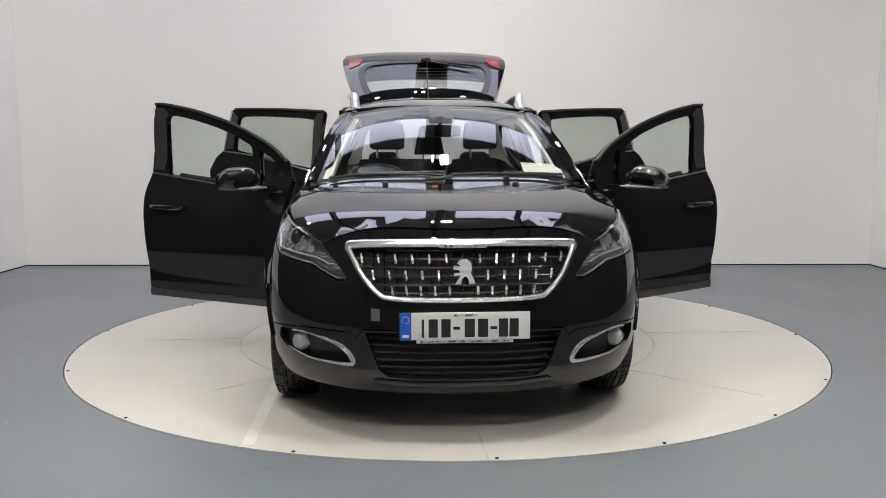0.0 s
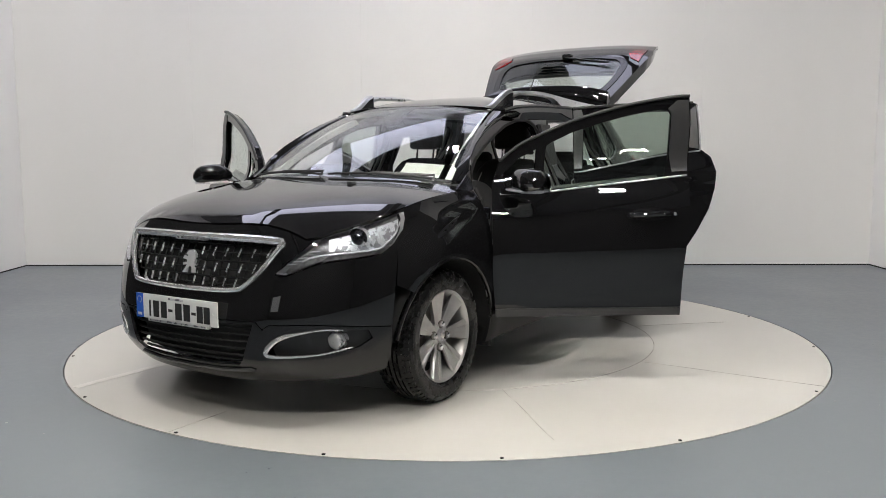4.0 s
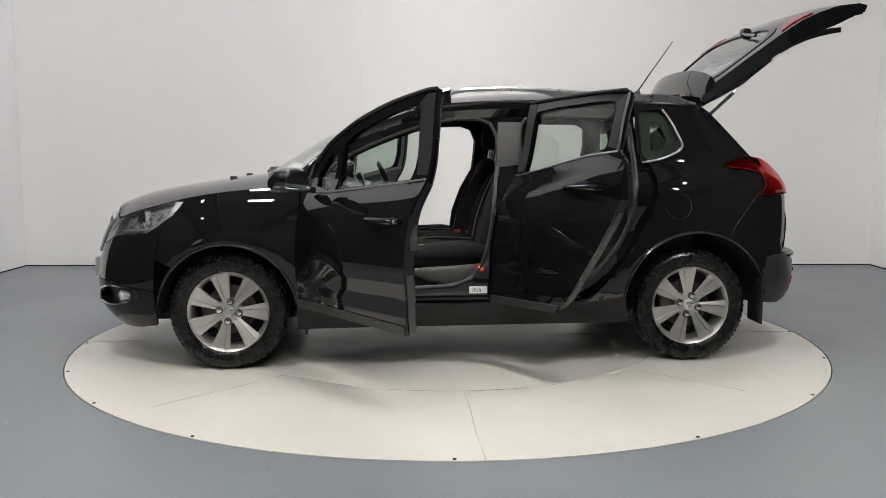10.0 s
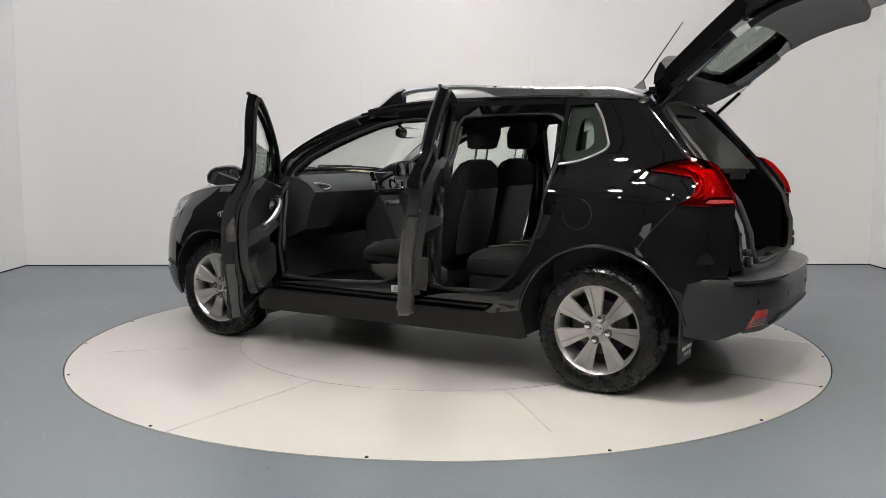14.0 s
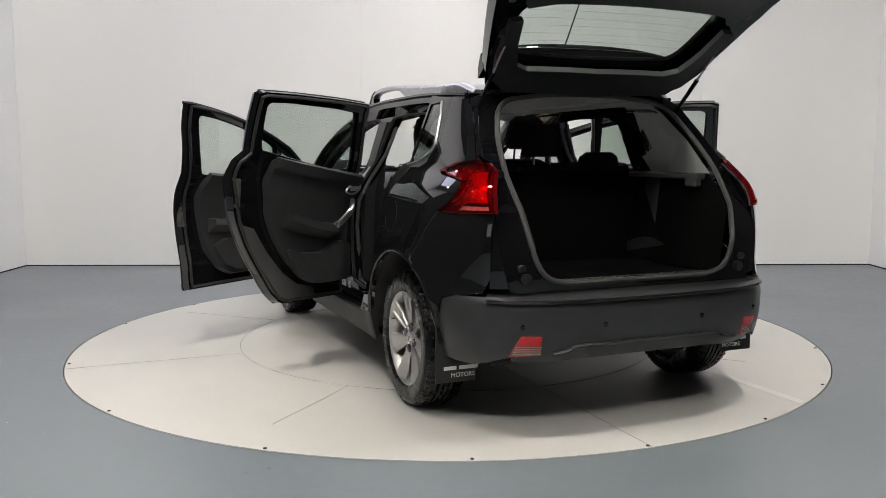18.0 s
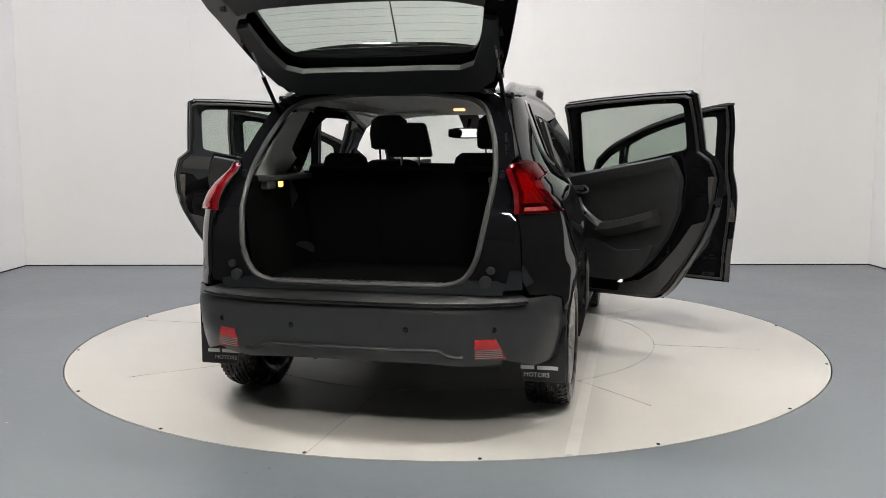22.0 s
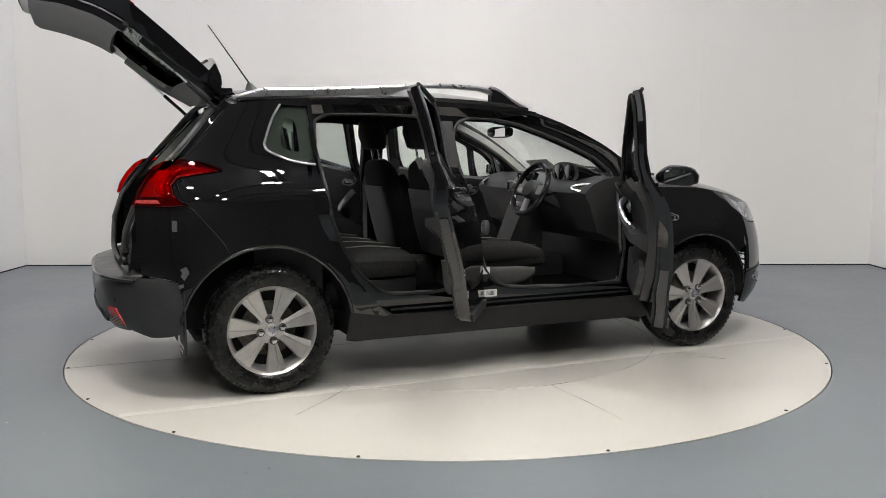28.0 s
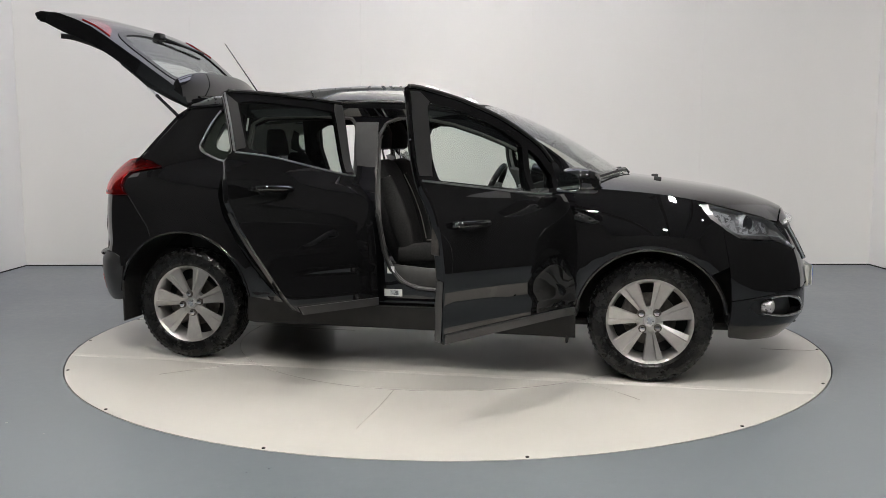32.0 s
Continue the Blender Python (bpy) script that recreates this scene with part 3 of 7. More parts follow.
# ---- the car: body ----
FD_OUT = [(0.825, 0.345), (0.844, 0.55), (0.844, 0.90), (0.838, 1.00), (0.80, 1.115), (0.70, 1.195), (0.56, 1.262), (0.43, 1.315), (0.29, 1.358), (0.15, 1.394),
          (0.0, 1.422), (-0.11, 1.438), (-0.172, 1.440), (-0.176, 1.30), (-0.160, 1.05), (-0.140, 0.80), (-0.118, 0.60), (-0.110, 0.345)]
FD_WIN = [(0.585, 0.972), (0.562, 1.195), (0.43, 1.258), (0.29, 1.304), (0.15, 1.340), (0.02, 1.366), (-0.055, 1.372), (-0.075, 1.352), (-0.062, 1.15), (-0.040, 1.038)]
FD_TRI = [(0.780, 0.985), (0.795, 1.040), (0.70, 1.130), (0.61, 1.175), (0.628, 0.968)]
RD_OUT = [(-0.185, 0.345), (-0.190, 0.60), (-0.204, 0.80), (-0.220, 1.05), (-0.228, 1.30), (-0.230, 1.442), (-0.45, 1.452), (-0.75, 1.456), (-0.955, 1.452), (-0.985, 1.440),
          (-0.985, 1.30), (-0.985, 1.158), (-1.040, 1.110), (-1.060, 1.02), (-1.052, 0.92), (-1.010, 0.80), (-0.935, 0.67), (-0.85, 0.548), (-0.795, 0.468), (-0.745, 0.405), (-0.70, 0.365), (-0.665, 0.349), (-0.63, 0.345)]
RD_WIN = [(-0.275, 1.052), (-0.300, 1.385), (-0.45, 1.398), (-0.75, 1.405), (-0.885, 1.400), (-0.912, 1.385), (-0.908, 1.28), (-0.900, 1.168)]
F_APER = [(0.76, 0.415), (0.785, 0.60), (0.785, 0.92), (0.755, 1.05), (0.66, 1.128), (0.50, 1.205), (0.35, 1.265), (0.20, 1.315), (0.05, 1.345), (-0.10, 1.350), (-0.175, 1.325),
          (-0.215, 1.24), (-0.205, 1.07), (-0.170, 0.824), (-0.140, 0.64), (-0.105, 0.54), (-0.05, 0.47), (0.05, 0.43), (0.30, 0.415)]
R_APER = [(-0.290, 0.445), (-0.280, 0.62), (-0.305, 0.90), (-0.335, 1.15), (-0.345, 1.30), (-0.375, 1.352), (-0.60, 1.366), (-0.90, 1.362), (-0.975, 1.325), (-0.985, 1.20),
          (-0.972, 0.99), (-0.955, 0.84), (-0.885, 0.665), (-0.80, 0.545), (-0.71, 0.465), (-0.62, 0.435), (-0.45, 0.432)]
Q_WIN = [(-1.012, 1.105), (-1.018, 1.395), (-1.155, 1.402), (-1.20, 1.335), (-1.245, 1.230), (-1.252, 1.195), (-1.225, 1.165), (-1.12, 1.122)]
LAMP_R = [(-1.465, 1.080), (-1.545, 1.114), (-1.64, 1.128), (-1.715, 1.118), (-1.765, 1.090), (-1.812, 1.035), (-1.845, 0.98), (-1.862, 0.923), (-1.75, 0.920), (-1.635, 0.925), (-1.668, 0.941), (-1.698, 0.970), (-1.704, 1.015), (-1.672, 1.050), (-1.58, 1.066)]
FD_AT, RD_AT = (0.87, 0.82, 0.35), (-0.15, 0.80, 0.35)
GATE_AT = (-1.35, 0.0, 1.492)


def arch(cx, cz, r, a0, a1, n=14):
    return [(cx + r * math.cos(radians(a0 + (a1 - a0) * i / n)), cz + r * math.sin(radians(a0 + (a1 - a0) * i / n))) for i in range(n + 1)]


def on(f, pts, lift=0.0):
    """Points of an outline laid on a side surface."""
    return [(x, f(x, z)[1] + lift, z) for x, z in pts]


def head_outline():
    """Headlamp outline on the nose, by angle and height."""
    top = [(x, SHUT(x) - 0.005) for x in (1.54, 1.60, 1.66, 1.74, 1.80)]
    low = [(1.545, 0.880), (1.578, 0.832), (1.625, 0.785), (1.70, 0.740)]
    a = [fax(*p) for p in top] + [fa(0.565, nose_edge(0.565)[2] - 0.008), fa(0.50, 0.722), fa(0.462, 0.668)]
    b = [fa(0.50, 0.663), fa(0.56, 0.690), fa(0.61, 0.715)] + [fax(*p) for p in low[::-1]]
    return a + b


def frame_in(x, z):
    """Face of the door openings' frame, deeper towards the sill."""
    return (x, side_y(x, z) - 0.055 - 0.035 * (1 - ease((z - 0.70) / 0.25)), z)


def build_shell(car):
    for s in (1, -1):
        # wing
        top = [(x, SHUT(x)) for x in np.linspace(0.885, 1.53, 9)]
        wing = [(0.887, 0.30), (0.887, 0.60), (0.885, 0.90)] + top + [(1.545, 0.880), (1.578, 0.832), (1.605, 0.80), (1.645, 0.60)] + arch(AX, 0.305, 0.378, 42, 165, 16)
        panel("wing", wing, SIDE, 0.012, PAINT, car, side=s, step=0.045)
        # corner between wing, door and windscreen
        tri = [(0.885, 0.97), (1.02, 0.985), (0.95, 1.02), (0.86, 1.075), (0.872, 1.0)]
        panel("pillar_foot", tri, lambda x, z: (x, side_y(x, min(z, 0.99)) - 0.32 * max(0, z - 0.99), z), 0.01, PIANO, car, side=s, step=0.04)
        # rear quarter
        q = [(-0.665, 0.340), (-0.71, 0.372), (-0.78, 0.447), (-0.86, 0.547), (-0.945, 0.667), (-1.02, 0.797), (-1.062, 0.92), (-1.070, 1.02), (-1.05, 1.115), (-0.995, 1.160),
             (-0.995, 1.440), (-1.10, 1.428), (-1.25, 1.418), (-1.395, 1.400), (-1.45, 1.345), (-1.53, 1.255), (-1.62, 1.155), (-1.64, 1.132)] \
            + [LAMP_R[1], LAMP_R[0]] + LAMP_R[:6:-1] \
            + [(-1.862, 0.80), (-1.860, 0.66), (-1.845, 0.600), (-1.76, 0.590), (-1.70, 0.575), (-1.672, 0.45)] + arch(-1.285, 0.320, 0.412, 165, 8, 18)
        panel("rear_wing", q, SIDE, 0.012, PAINT, car, [Q_WIN], side=s, step=0.045)
        panel("quarter_window", Q_WIN, inset(0.006), 0.004, PRIVACY, car, side=s, step=0.06)
        clear = [(-1.075, 1.165), (-1.08, 1.30), (-1.10, 1.335), (-1.135, 1.335), (-1.165, 1.25), (-1.168, 1.205), (-1.145, 1.178)]
        panel("quarter_blind", Q_WIN, inset(0.020), 0.004, INK, car, [rounded(clear, 0.02, 3)], side=s, step=0.06)
        ring = Q_WIN[2:] + Q_WIN[:1]
        part("window_chrome", mirror(tube(smooth_line(on(SIDE, ring, 0.002), 3), 0.006, 6), s), WINDOW_TRIM, car)
        if s > 0:
            part("fuel_flap", mirror(tube(on(SIDE, arch(-1.175, 0.87, 0.072, 95, 365, 20), 0.0005), 0.0014, 4), s), GAP, car)
        qt = [(-0.99, 1.05), (-0.99, 1.37), (-1.05, 1.405), (-1.30, 1.395), (-1.42, 1.32), (-1.54, 1.17), (-1.60, 1.07)]
        qh = [(-1.035, 1.135), (-1.04, 1.365), (-1.135, 1.37), (-1.195, 1.24), (-1.205, 1.185), (-1.12, 1.145)]
        panel("quarter_trim", qt, inset(0.095), 0.006, LINER, car, [qh], side=s, step=0.06)
        joint = [(-1.636, 0.922), (-1.60, 0.885), (-1.54, 0.81), (-1.49, 0.745), (-1.47, 0.70)]
        part("bumper_joint", mirror(tube(on(SIDE, resample(joint, 0.03, False), 0.0004), 0.0016, 4), s), GAP, car)
        # sill
        sill = [(0.90, 0.215), (0.90, 0.345), (-0.66, 0.345), (-0.74, 0.40), (-0.885, 0.40), (-0.905, 0.235), (-0.86, 0.225)]
        panel("sill_cladding", sill, SIDE, 0.02, SILL, car, side=s, step=0.06)
        # inner frame of the door openings
        fr = [(0.895, 0.30), (0.895, 0.985), (0.80, 1.115), (0.70, 1.190), (0.56, 1.256), (0.43, 1.308), (0.29, 1.352), (0.15, 1.388), (0.0, 1.415), (-0.17, 1.432), (-0.6, 1.436), (-1.0, 1.432),
              (-1.08, 1.41), (-1.10, 1.10), (-1.10, 0.90), (-1.0, 0.72), (-0.90, 0.56), (-0.80, 0.45), (-0.72, 0.36), (-0.66, 0.30)]
        panel("door_frame", fr, frame_in, 0.05, SHELL, car, [F_APER, R_APER], side=s, step=0.05)
        for ap in (F_APER, R_APER):
            part("door_seal", mirror(tube(smooth_line(on(lambda x, z: (x, frame_in(x, z)[1] - 0.003, z), rounded(ap, 0.02, 2)), 2, True), 0.010, 6, True), s), RUBBER, car)
            part("trim_seal", mirror(tube(smooth_line(on(lambda x, z: (x, frame_in(x, z)[1] - 0.04, z), [((x - 0) * 1.0, z) for x, z in ap]), 2, True), 0.012, 6, True), s), TRIM2, car)
        # door gutter and step inside the sill
        part("sill_step", mirror(brick_vf(-0.655, 0.835, 0.735, 0.79, 0.342, 0.372), s), SHELL, car)
        part("tread_strip", mirror(brick_vf(-0.12, 0.74, 0.70, 0.735, 0.395, 0.412), s), TRIM2, car)
        part("tread_strip", mirror(brick_vf(-0.64, -0.30, 0.70, 0.735, 0.40, 0.425), s), TRIM2, car)
        # A-pillar skin between the windscreen and the door
        rings = []
        for v in np.linspace(0.0, 1.0, 12):
            e, e2 = np.array(screen_at(1, v)), np.array(screen_at(0.955, v))
            xs = e[0] - 0.03
            zt = float(np.interp(-xs, [-x for x, z in FD_OUT[3:13]], [z for x, z in FD_OUT[3:13]]))
            zt = max(zt, 0.985)
            d = np.array([xs, side_y(min(xs, 1.2), zt) - 0.01, zt + 0.004])
            mid = (e + d) / 2 + np.array([0.012, 0.012, 0.012])
            low = np.array([xs - 0.01, side_y(min(xs, 1.2), zt - 0.03) - 0.085, zt - 0.048])
            rings.append([e2 + [0, 0, 0.004], e + [0.004, 0.004, 0.008], mid, d, low, e2 - [0.02, 0.02, 0.035]])
        part("windscreen_pillar", fix(mirror(loft(rings), s)), PAINT, car, angle=75)
        rings = [[np.array(screen_at(0.945, v)) - [0.02, 0.01, 0.03], np.array(screen_at(0.87, v)) - [0.03, 0.0, 0.035], np.array(screen_at(0.885, v)) - [0.06, 0.01, 0.06], np.array(screen_at(0.955, v)) - [0.06, 0.02, 0.06]] for v in np.linspace(0, 1, 8)]
        part("pillar_trim", fix(mirror(loft(rings), s)), LINER, car)
        # wheel housing
        for cx, rr in ((AX, 0.386), (-1.285, 0.420)):
            ringo, ringi = [], []
            for a in np.linspace(-3, 183, 22):
                ringo.append((cx + rr * math.cos(radians(a)), min(0.845, side_y(cx + rr * math.cos(radians(a)), max(0.22, 0.31 + rr * math.sin(radians(a)))) - 0.015), 0.31 + rr * math.sin(radians(a))))
                ringi.append((cx + rr * math.cos(radians(a)), 0.50, 0.31 + rr * math.sin(radians(a))))
            V, F = loft([ringo, ringi], False, False)
            n = len(ringo)
            F = F + [tuple(range(n, 2 * n))]
            part("wheel_housing", mirror((V, F), s), WELL, car)
            lip = [(x, side_y(x, z) - 0.004, z) for x, z in arch(cx, 0.308 if cx > 0 else 0.318, 0.375 if cx > 0 else 0.409, 8, 172, 20)]
            part("arch_lip", mirror(tube(lip, 0.009, 6), s), PIANO, car)
        # mud flaps
        for cx, zt, zb in ((0.855, 0.40, 0.185), (-1.675, 0.52, 0.200)):
            flap = part("mud_flap", mirror(brick_vf(cx - 0.006, cx + 0.006, 0.655, 0.838, zb, zt), s), RUBBER, car, "black rubber mud flap with white lettering" if cx < 0 else "black rubber mud flap")
            FLAPS.append((flap, cx, s))
    # roof
    xs = np.linspace(0.37, -1.345, 24)
    half = [(x, roof_half(x) - 0.004) for x in xs]
    front = [(screen_at(u, 1)[0] - 0.012, screen_at(u, 1)[1]) for u in (0.8, 0.5, 0.25, 0, -0.25, -0.5, -0.8)]
    half = [p for p in half if p[0] < 0.27]
    out = [(x, y) for x, y in half][::-1] + front[0:7] + [(x, -y) for x, y in half]
    panel("roof", out, lambda x, y: (x, y, roof_z(x, y)), 0.02, PAINT, car, step=0.07, centre=(0, 0, 0))
    inner = [(x, (roof_half(x) - 0.05)) for x in np.linspace(0.30, -1.33, 12)]
    panel("headlining", inner + [(x, -y) for x, y in inner[::-1]], lambda x, y: (x, y, roof_z(x, y) - 0.035), 0.01, LINER, car, step=0.12, centre=(0, 0, 0))
    for s in (1, -1):
        # gutter strip between roof and side
        g = [(x, roof_half(x) - 0.012, roof_z(x, roof_half(x) - 0.012) + 0.002) for x in np.linspace(0.25, -1.36, 20)]
        part("roof_strip", mirror(tube(g, 0.012, 6), s), PIANO, car)
        cant = []
        for x in np.linspace(0.30, -1.36, 18):
            y, z = roof_half(x), ROOF_E(x)
            k = 0.25 + 0.75 * ease((0.30 - x) / 0.28)
            cant.append([(x, y - 0.008, z + 0.004), (x, side_y(max(x, -1.2), z - 0.03 * k) - 0.012, z - 0.030 * k), (x, side_y(max(x, -1.2), z - 0.075 * k) - 0.05 * k, z - 0.075 * k), (x, y - 0.10 * k, z - 0.055 * k)])
        part("roof_side", fix(mirror(loft(cant), s)), PAINT, car)
        part("roof_side_trim", fix(mirror(loft([[(x, 0.545, 1.392), (x, 0.45, 1.435), (x, 0.43, 1.42), (x, 0.53, 1.375)] for x in (0.2, -0.3, -0.8, -1.3)]), s)), LINER, car)
    # bonnet
    ed = [(x, side_y(x, SHUT(x)) - 0.006) for x in np.linspace(0.93, 1.82, 18)]
    fr = [(nose_edge(y)[0] - 0.003, y) for y in (0.60, 0.54, 0.46, 0.36, 0.24, 0.12, 0.0)]
    cowl = [(1.02, 0.60), (1.09, 0.4), (1.115, 0.2), (1.12, 0.0)]
    left = cowl[::-1] + ed + fr
    out = left + [(x, -y) for x, y in left[-2:0:-1]]
    panel("bonnet", out, lambda x, y: (x, y, bonnet_z(x, y)), 0.015, PAINT, car, step=0.05, centre=(0.5, 0, 0))
    panel("cowl", [(1.16, 0.0), (1.15, 0.3), (1.08, 0.55), (0.97, 0.68), (0.90, 0.70), (0.94, 0.60), (1.03, 0.3), (1.05, 0.0), (1.03, -0.3), (0.94, -0.60), (0.90, -0.70), (0.97, -0.68), (1.08, -0.55), (1.15, -0.3)],
          lambda x, y: (x, y, bonnet_z(x, y) - 0.022), 0.02, PLASTIC, car, step=0.06, centre=(0.5, 0, 0))
    for y in (0.312, -0.312):
        part("washer_jet", brick(1.285, 1.325, y - 0.014, y + 0.014, bonnet_z(1.3, y) - 0.004, bonnet_z(1.3, y) + 0.012, 0.004), PLASTIC, car)
    # windscreen
    ws = part("windscreen", sheet([(-1, 0), (-0.5, 0), (0, 0), (0.5, 0), (1, 0), (1, 1), (0, 1), (-1, 1)], screen_at, 0.005, (), 0.12, centre=(0.3, 0, 0.5)), WSCREEN, car, "clear windscreen with a dark band and a white tax disc")
    band = lambda v0, v1, u0, u1: sheet([(u0, v0), (u1, v0), (u1, v1), (u0, v1)], screen_at, 0.002, (), 0.1, lift=-0.007, centre=(0.3, 0, 0.5))
    part("edge_band", band(0.965, 1.0, -0.98, 0.98), INK, ws)
    for u in (-1, 1):
        part("edge_band", band(0.0, 1.0, u * 0.955, u * 1.0), INK, ws)
    part("edge_band", band(0.0, 0.03, -0.95, 0.95), INK, ws)
    part("sensor_box", band(0.66, 0.98, -0.12, 0.12), INK, ws)
    part("paper_disc", band(0.04, 0.17, 0.58, 0.86), PAPER, ws)
    # wipers
    for y0, y1 in ((-0.02, -0.60), (0.60, 0.02)):
        pts = [np.array(screen_at((y0 + (y1 - y0) * t) / 0.70, 0.004 + 0.018 * math.sin(3.0 * t))) + [0.012, 0, 0.010] for t in np.linspace(0, 1, 12)]
        part("wiper", tube(pts, 0.007, 6), RUBBER, car)
        part("wiper_arm", tube([np.array(screen_at(y0 / 0.70, 0.0)) + [0.03, 0, 0.0], np.array(screen_at(y0 / 0.7, 0.02)) + [0.02, 0, 0.018], pts[6] + [0, 0, 0.006]], 0.007, 6), PLASTIC, car)
    # under floor and inner walls that close the shell
    part("underbody", brick(-1.60, 1.85, -0.55, 0.55, 0.225, 0.27, 0.02), WELL, car)
    part("underbody", brick(-0.86, 0.86, -0.78, 0.78, 0.225, 0.345, 0.01), WELL, car)
    part("bulkhead", brick(0.84, 0.90, -0.70, 0.70, 0.30, 0.98, 0.01), TRIM, car)
    part("engine_cover", brick(0.90, 1.80, -0.48, 0.48, 0.30, 0.80, 0.03), WELL, car)
    for y in (-0.30, 0.0, 0.33):
        part("exhaust_pipe", tube([(-1.55, y, 0.235), (-0.4, y * 0.6, 0.20), (0.8, y * 0.4, 0.20)], 0.025, 8), STEEL, car)


FLAPS = []


def brick_vf(x0, x1, y0, y1, z0, z1, b=0.004):
    bm = brick(x0, x1, y0, y1, z0, z1, b, 1)
    V = np.array([tuple(v.co) for v in bm.verts])
    bm.verts.index_update()
    F = [tuple(v.index for v in f.verts) for f in bm.faces]
    bm.free()
    return V, F


def build_front(car):
    head = head_outline()
    top_l = [fa(y, nose_edge(y)[2] - 0.005) for y in (0.0, 0.12, 0.24, 0.36, 0.46, 0.54)]
    lampedge = [fa(0.570, nose_edge(0.570)[2] - 0.006), fa(0.505, 0.722), fa(0.456, 0.662), fa(0.50, 0.655), fa(0.56, 0.682), fa(0.61, 0.707), fax(1.70, 0.733), fax(1.625, 0.778), fax(1.607, 0.797), fax(1.647, 0.60), fax(1.662, 0.44)]
    low_l = [fax(1.665, 0.43), fa(0.70, 0.452), fa(0.60, 0.463), fa(0.455, 0.460), fa(0.43, 0.44)]
    half = top_l + lampedge + low_l + [fa(0.40, 0.475), fa(0.2, 0.475), fa(0.0, 0.475)]
    out = half + [(-a, z) for a, z in half[-2:0:-1]]
    gr = [(0.0, 0.806), (0.25, 0.806), (0.42, 0.800), (0.457, 0.792), (0.440, 0.748), (0.395, 0.672), (0.335, 0.612), (0.30, 0.598), (0.2, 0.592), (0.0, 0.590)]
    grh = [fa(y * 0.985, z) for y, z in gr]
    ghole = grh + [(-a, z) for a, z in grh[-2:0:-1]]
    panel("front_bumper", out, FRONT, 0.012, PAINT, car, [ghole], step=0.045, centre=(1.2, 0, 0.6))
    # lower bumper in grained plastic, with the air intake and lamp recesses
    lowh = [fa(0.0, 0.470), fa(0.2, 0.470), fa(0.40, 0.468), fa(0.43, 0.435), fa(0.455, 0.455), fa(0.60, 0.458), fa(0.70, 0.447), fax(1.665, 0.425), fax(1.655, 0.30), fax(1.66, 0.235), fa(0.70, 0.215), fa(0.45, 0.195), fa(0.2, 0.188), fa(0.0, 0.186)]
    outl = lowh + [(-a, z) for a, z in lowh[-2:0:-1]]
    inh = [(0.0, 0.462), (0.2, 0.462), (0.392, 0.460), (0.36, 0.37), (0.335, 0.305), (0.30, 0.275), (0.15, 0.268), (0.0, 0.266)]
    ih = [fa(y, z) for y, z in inh]
    intake = ih + [(-a, z) for a, z in ih[-2:0:-1]]
    fog = [(0.760, 0.425), (0.68, 0.440), (0.58, 0.430), (0.485, 0.405), (0.432, 0.350), (0.440, 0.318), (0.62, 0.325), (0.735, 0.352), (0.768, 0.385)]
    fl = [fa(*p) for p in fog]
    low = panel("lower_bumper", outl, FRONT, 0.015, PIANO, car, [intake, fl, [(-a, z) for a, z in fl]], step=0.045, label="smooth black lower bumper with an air intake", centre=(1.2, 0, 0.5))
    panel("chin_lip", [fa(0.34, 0.262), fa(0.2, 0.250), fa(0, 0.248), fa(-0.2, 0.250), fa(-0.34, 0.262), fa(-0.36, 0.253), fa(-0.2, 0.238), fa(0, 0.236), fa(0.2, 0.238), fa(0.36, 0.253)], FRONT, 0.02, PLASTIC, car, step=0.05, lift=0.008, centre=(1.2, 0, 0.5))
    back = offset_surface(FRONT, -0.075)
    gi = part("grille", sheet(ghole, offset_surface(FRONT, -0.045), 0.01, (), 0.06, centre=(1.2, 0, 0.6)), WELL, car, "black grille with rows of small chrome bars")
    part("intake_back", sheet(intake, back, 0.01, (), 0.06, centre=(1.2, 0, 0.6)), WELL, car)
    # chrome frame of the grille
    ring = [FRONT(*fa(y, z)) for y, z in gr]
    ring = ring + [(x, -y, z) for x, y, z in ring[-2:0:-1]]
    rr = [0.017 if z > 0.78 else 0.0105 for x, y, z in smooth_line(ring, 3, True)]
    part("grille_frame", tube(np.array(smooth_line(ring, 3, True)) + [0.004, 0, 0], rr, 8, True, up=(1, 0, 0)), FRAME_CHROME, gi, "chrome grille surround")
    # bars
    for i, z in enumerate((0.775, 0.742, 0.708, 0.675, 0.642, 0.612)):
        yl = float(np.interp(z, [0.60, 0.612, 0.672, 0.748, 0.79], [0.30, 0.33, 0.39, 0.435, 0.45])) - 0.008
        pts = [np.array(FRONT(*fa(y, z))) - [0.022, 0, 0] for y in np.linspace(-yl, yl, 21)]
        part("grille_bar", tube(pts, 0.0050, 6), PIANO, gi)
    for r, (za, zb) in enumerate(((0.728, 0.762), (0.664, 0.700), (0.606, 0.640))):
        yl = (0.40, 0.355, 0.28)[r]
        n = (13, 12, 11)[r]
        for k in range(n):
            y = -yl + 2 * yl * k / (n - 1)
            if abs(y) < 0.055 and r < 3:
                continue
            a, b = np.array(FRONT(*fa(y, za))) - [0.012, 0, 0], np.array(FRONT(*fa(y * 1.02, zb))) - [0.014, 0, 0]
            part("chrome_bar", tube([a, b], 0.0048, 6, flat=0.6), LAMP_GREY, gi)
    for k in range(19):
        y = -0.405 + 0.045 * k
        zt, zb = 0.79, float(np.interp(abs(y), [0.30, 0.335, 0.395, 0.44], [0.60, 0.615, 0.675, 0.75]))
        pts = [np.array(FRONT(*fa(y, z))) - [0.026, 0, 0] for z in np.linspace(zb, zt, 7)]
        part("grille_mesh", tube(pts, 0.004, 5), PIANO, gi)
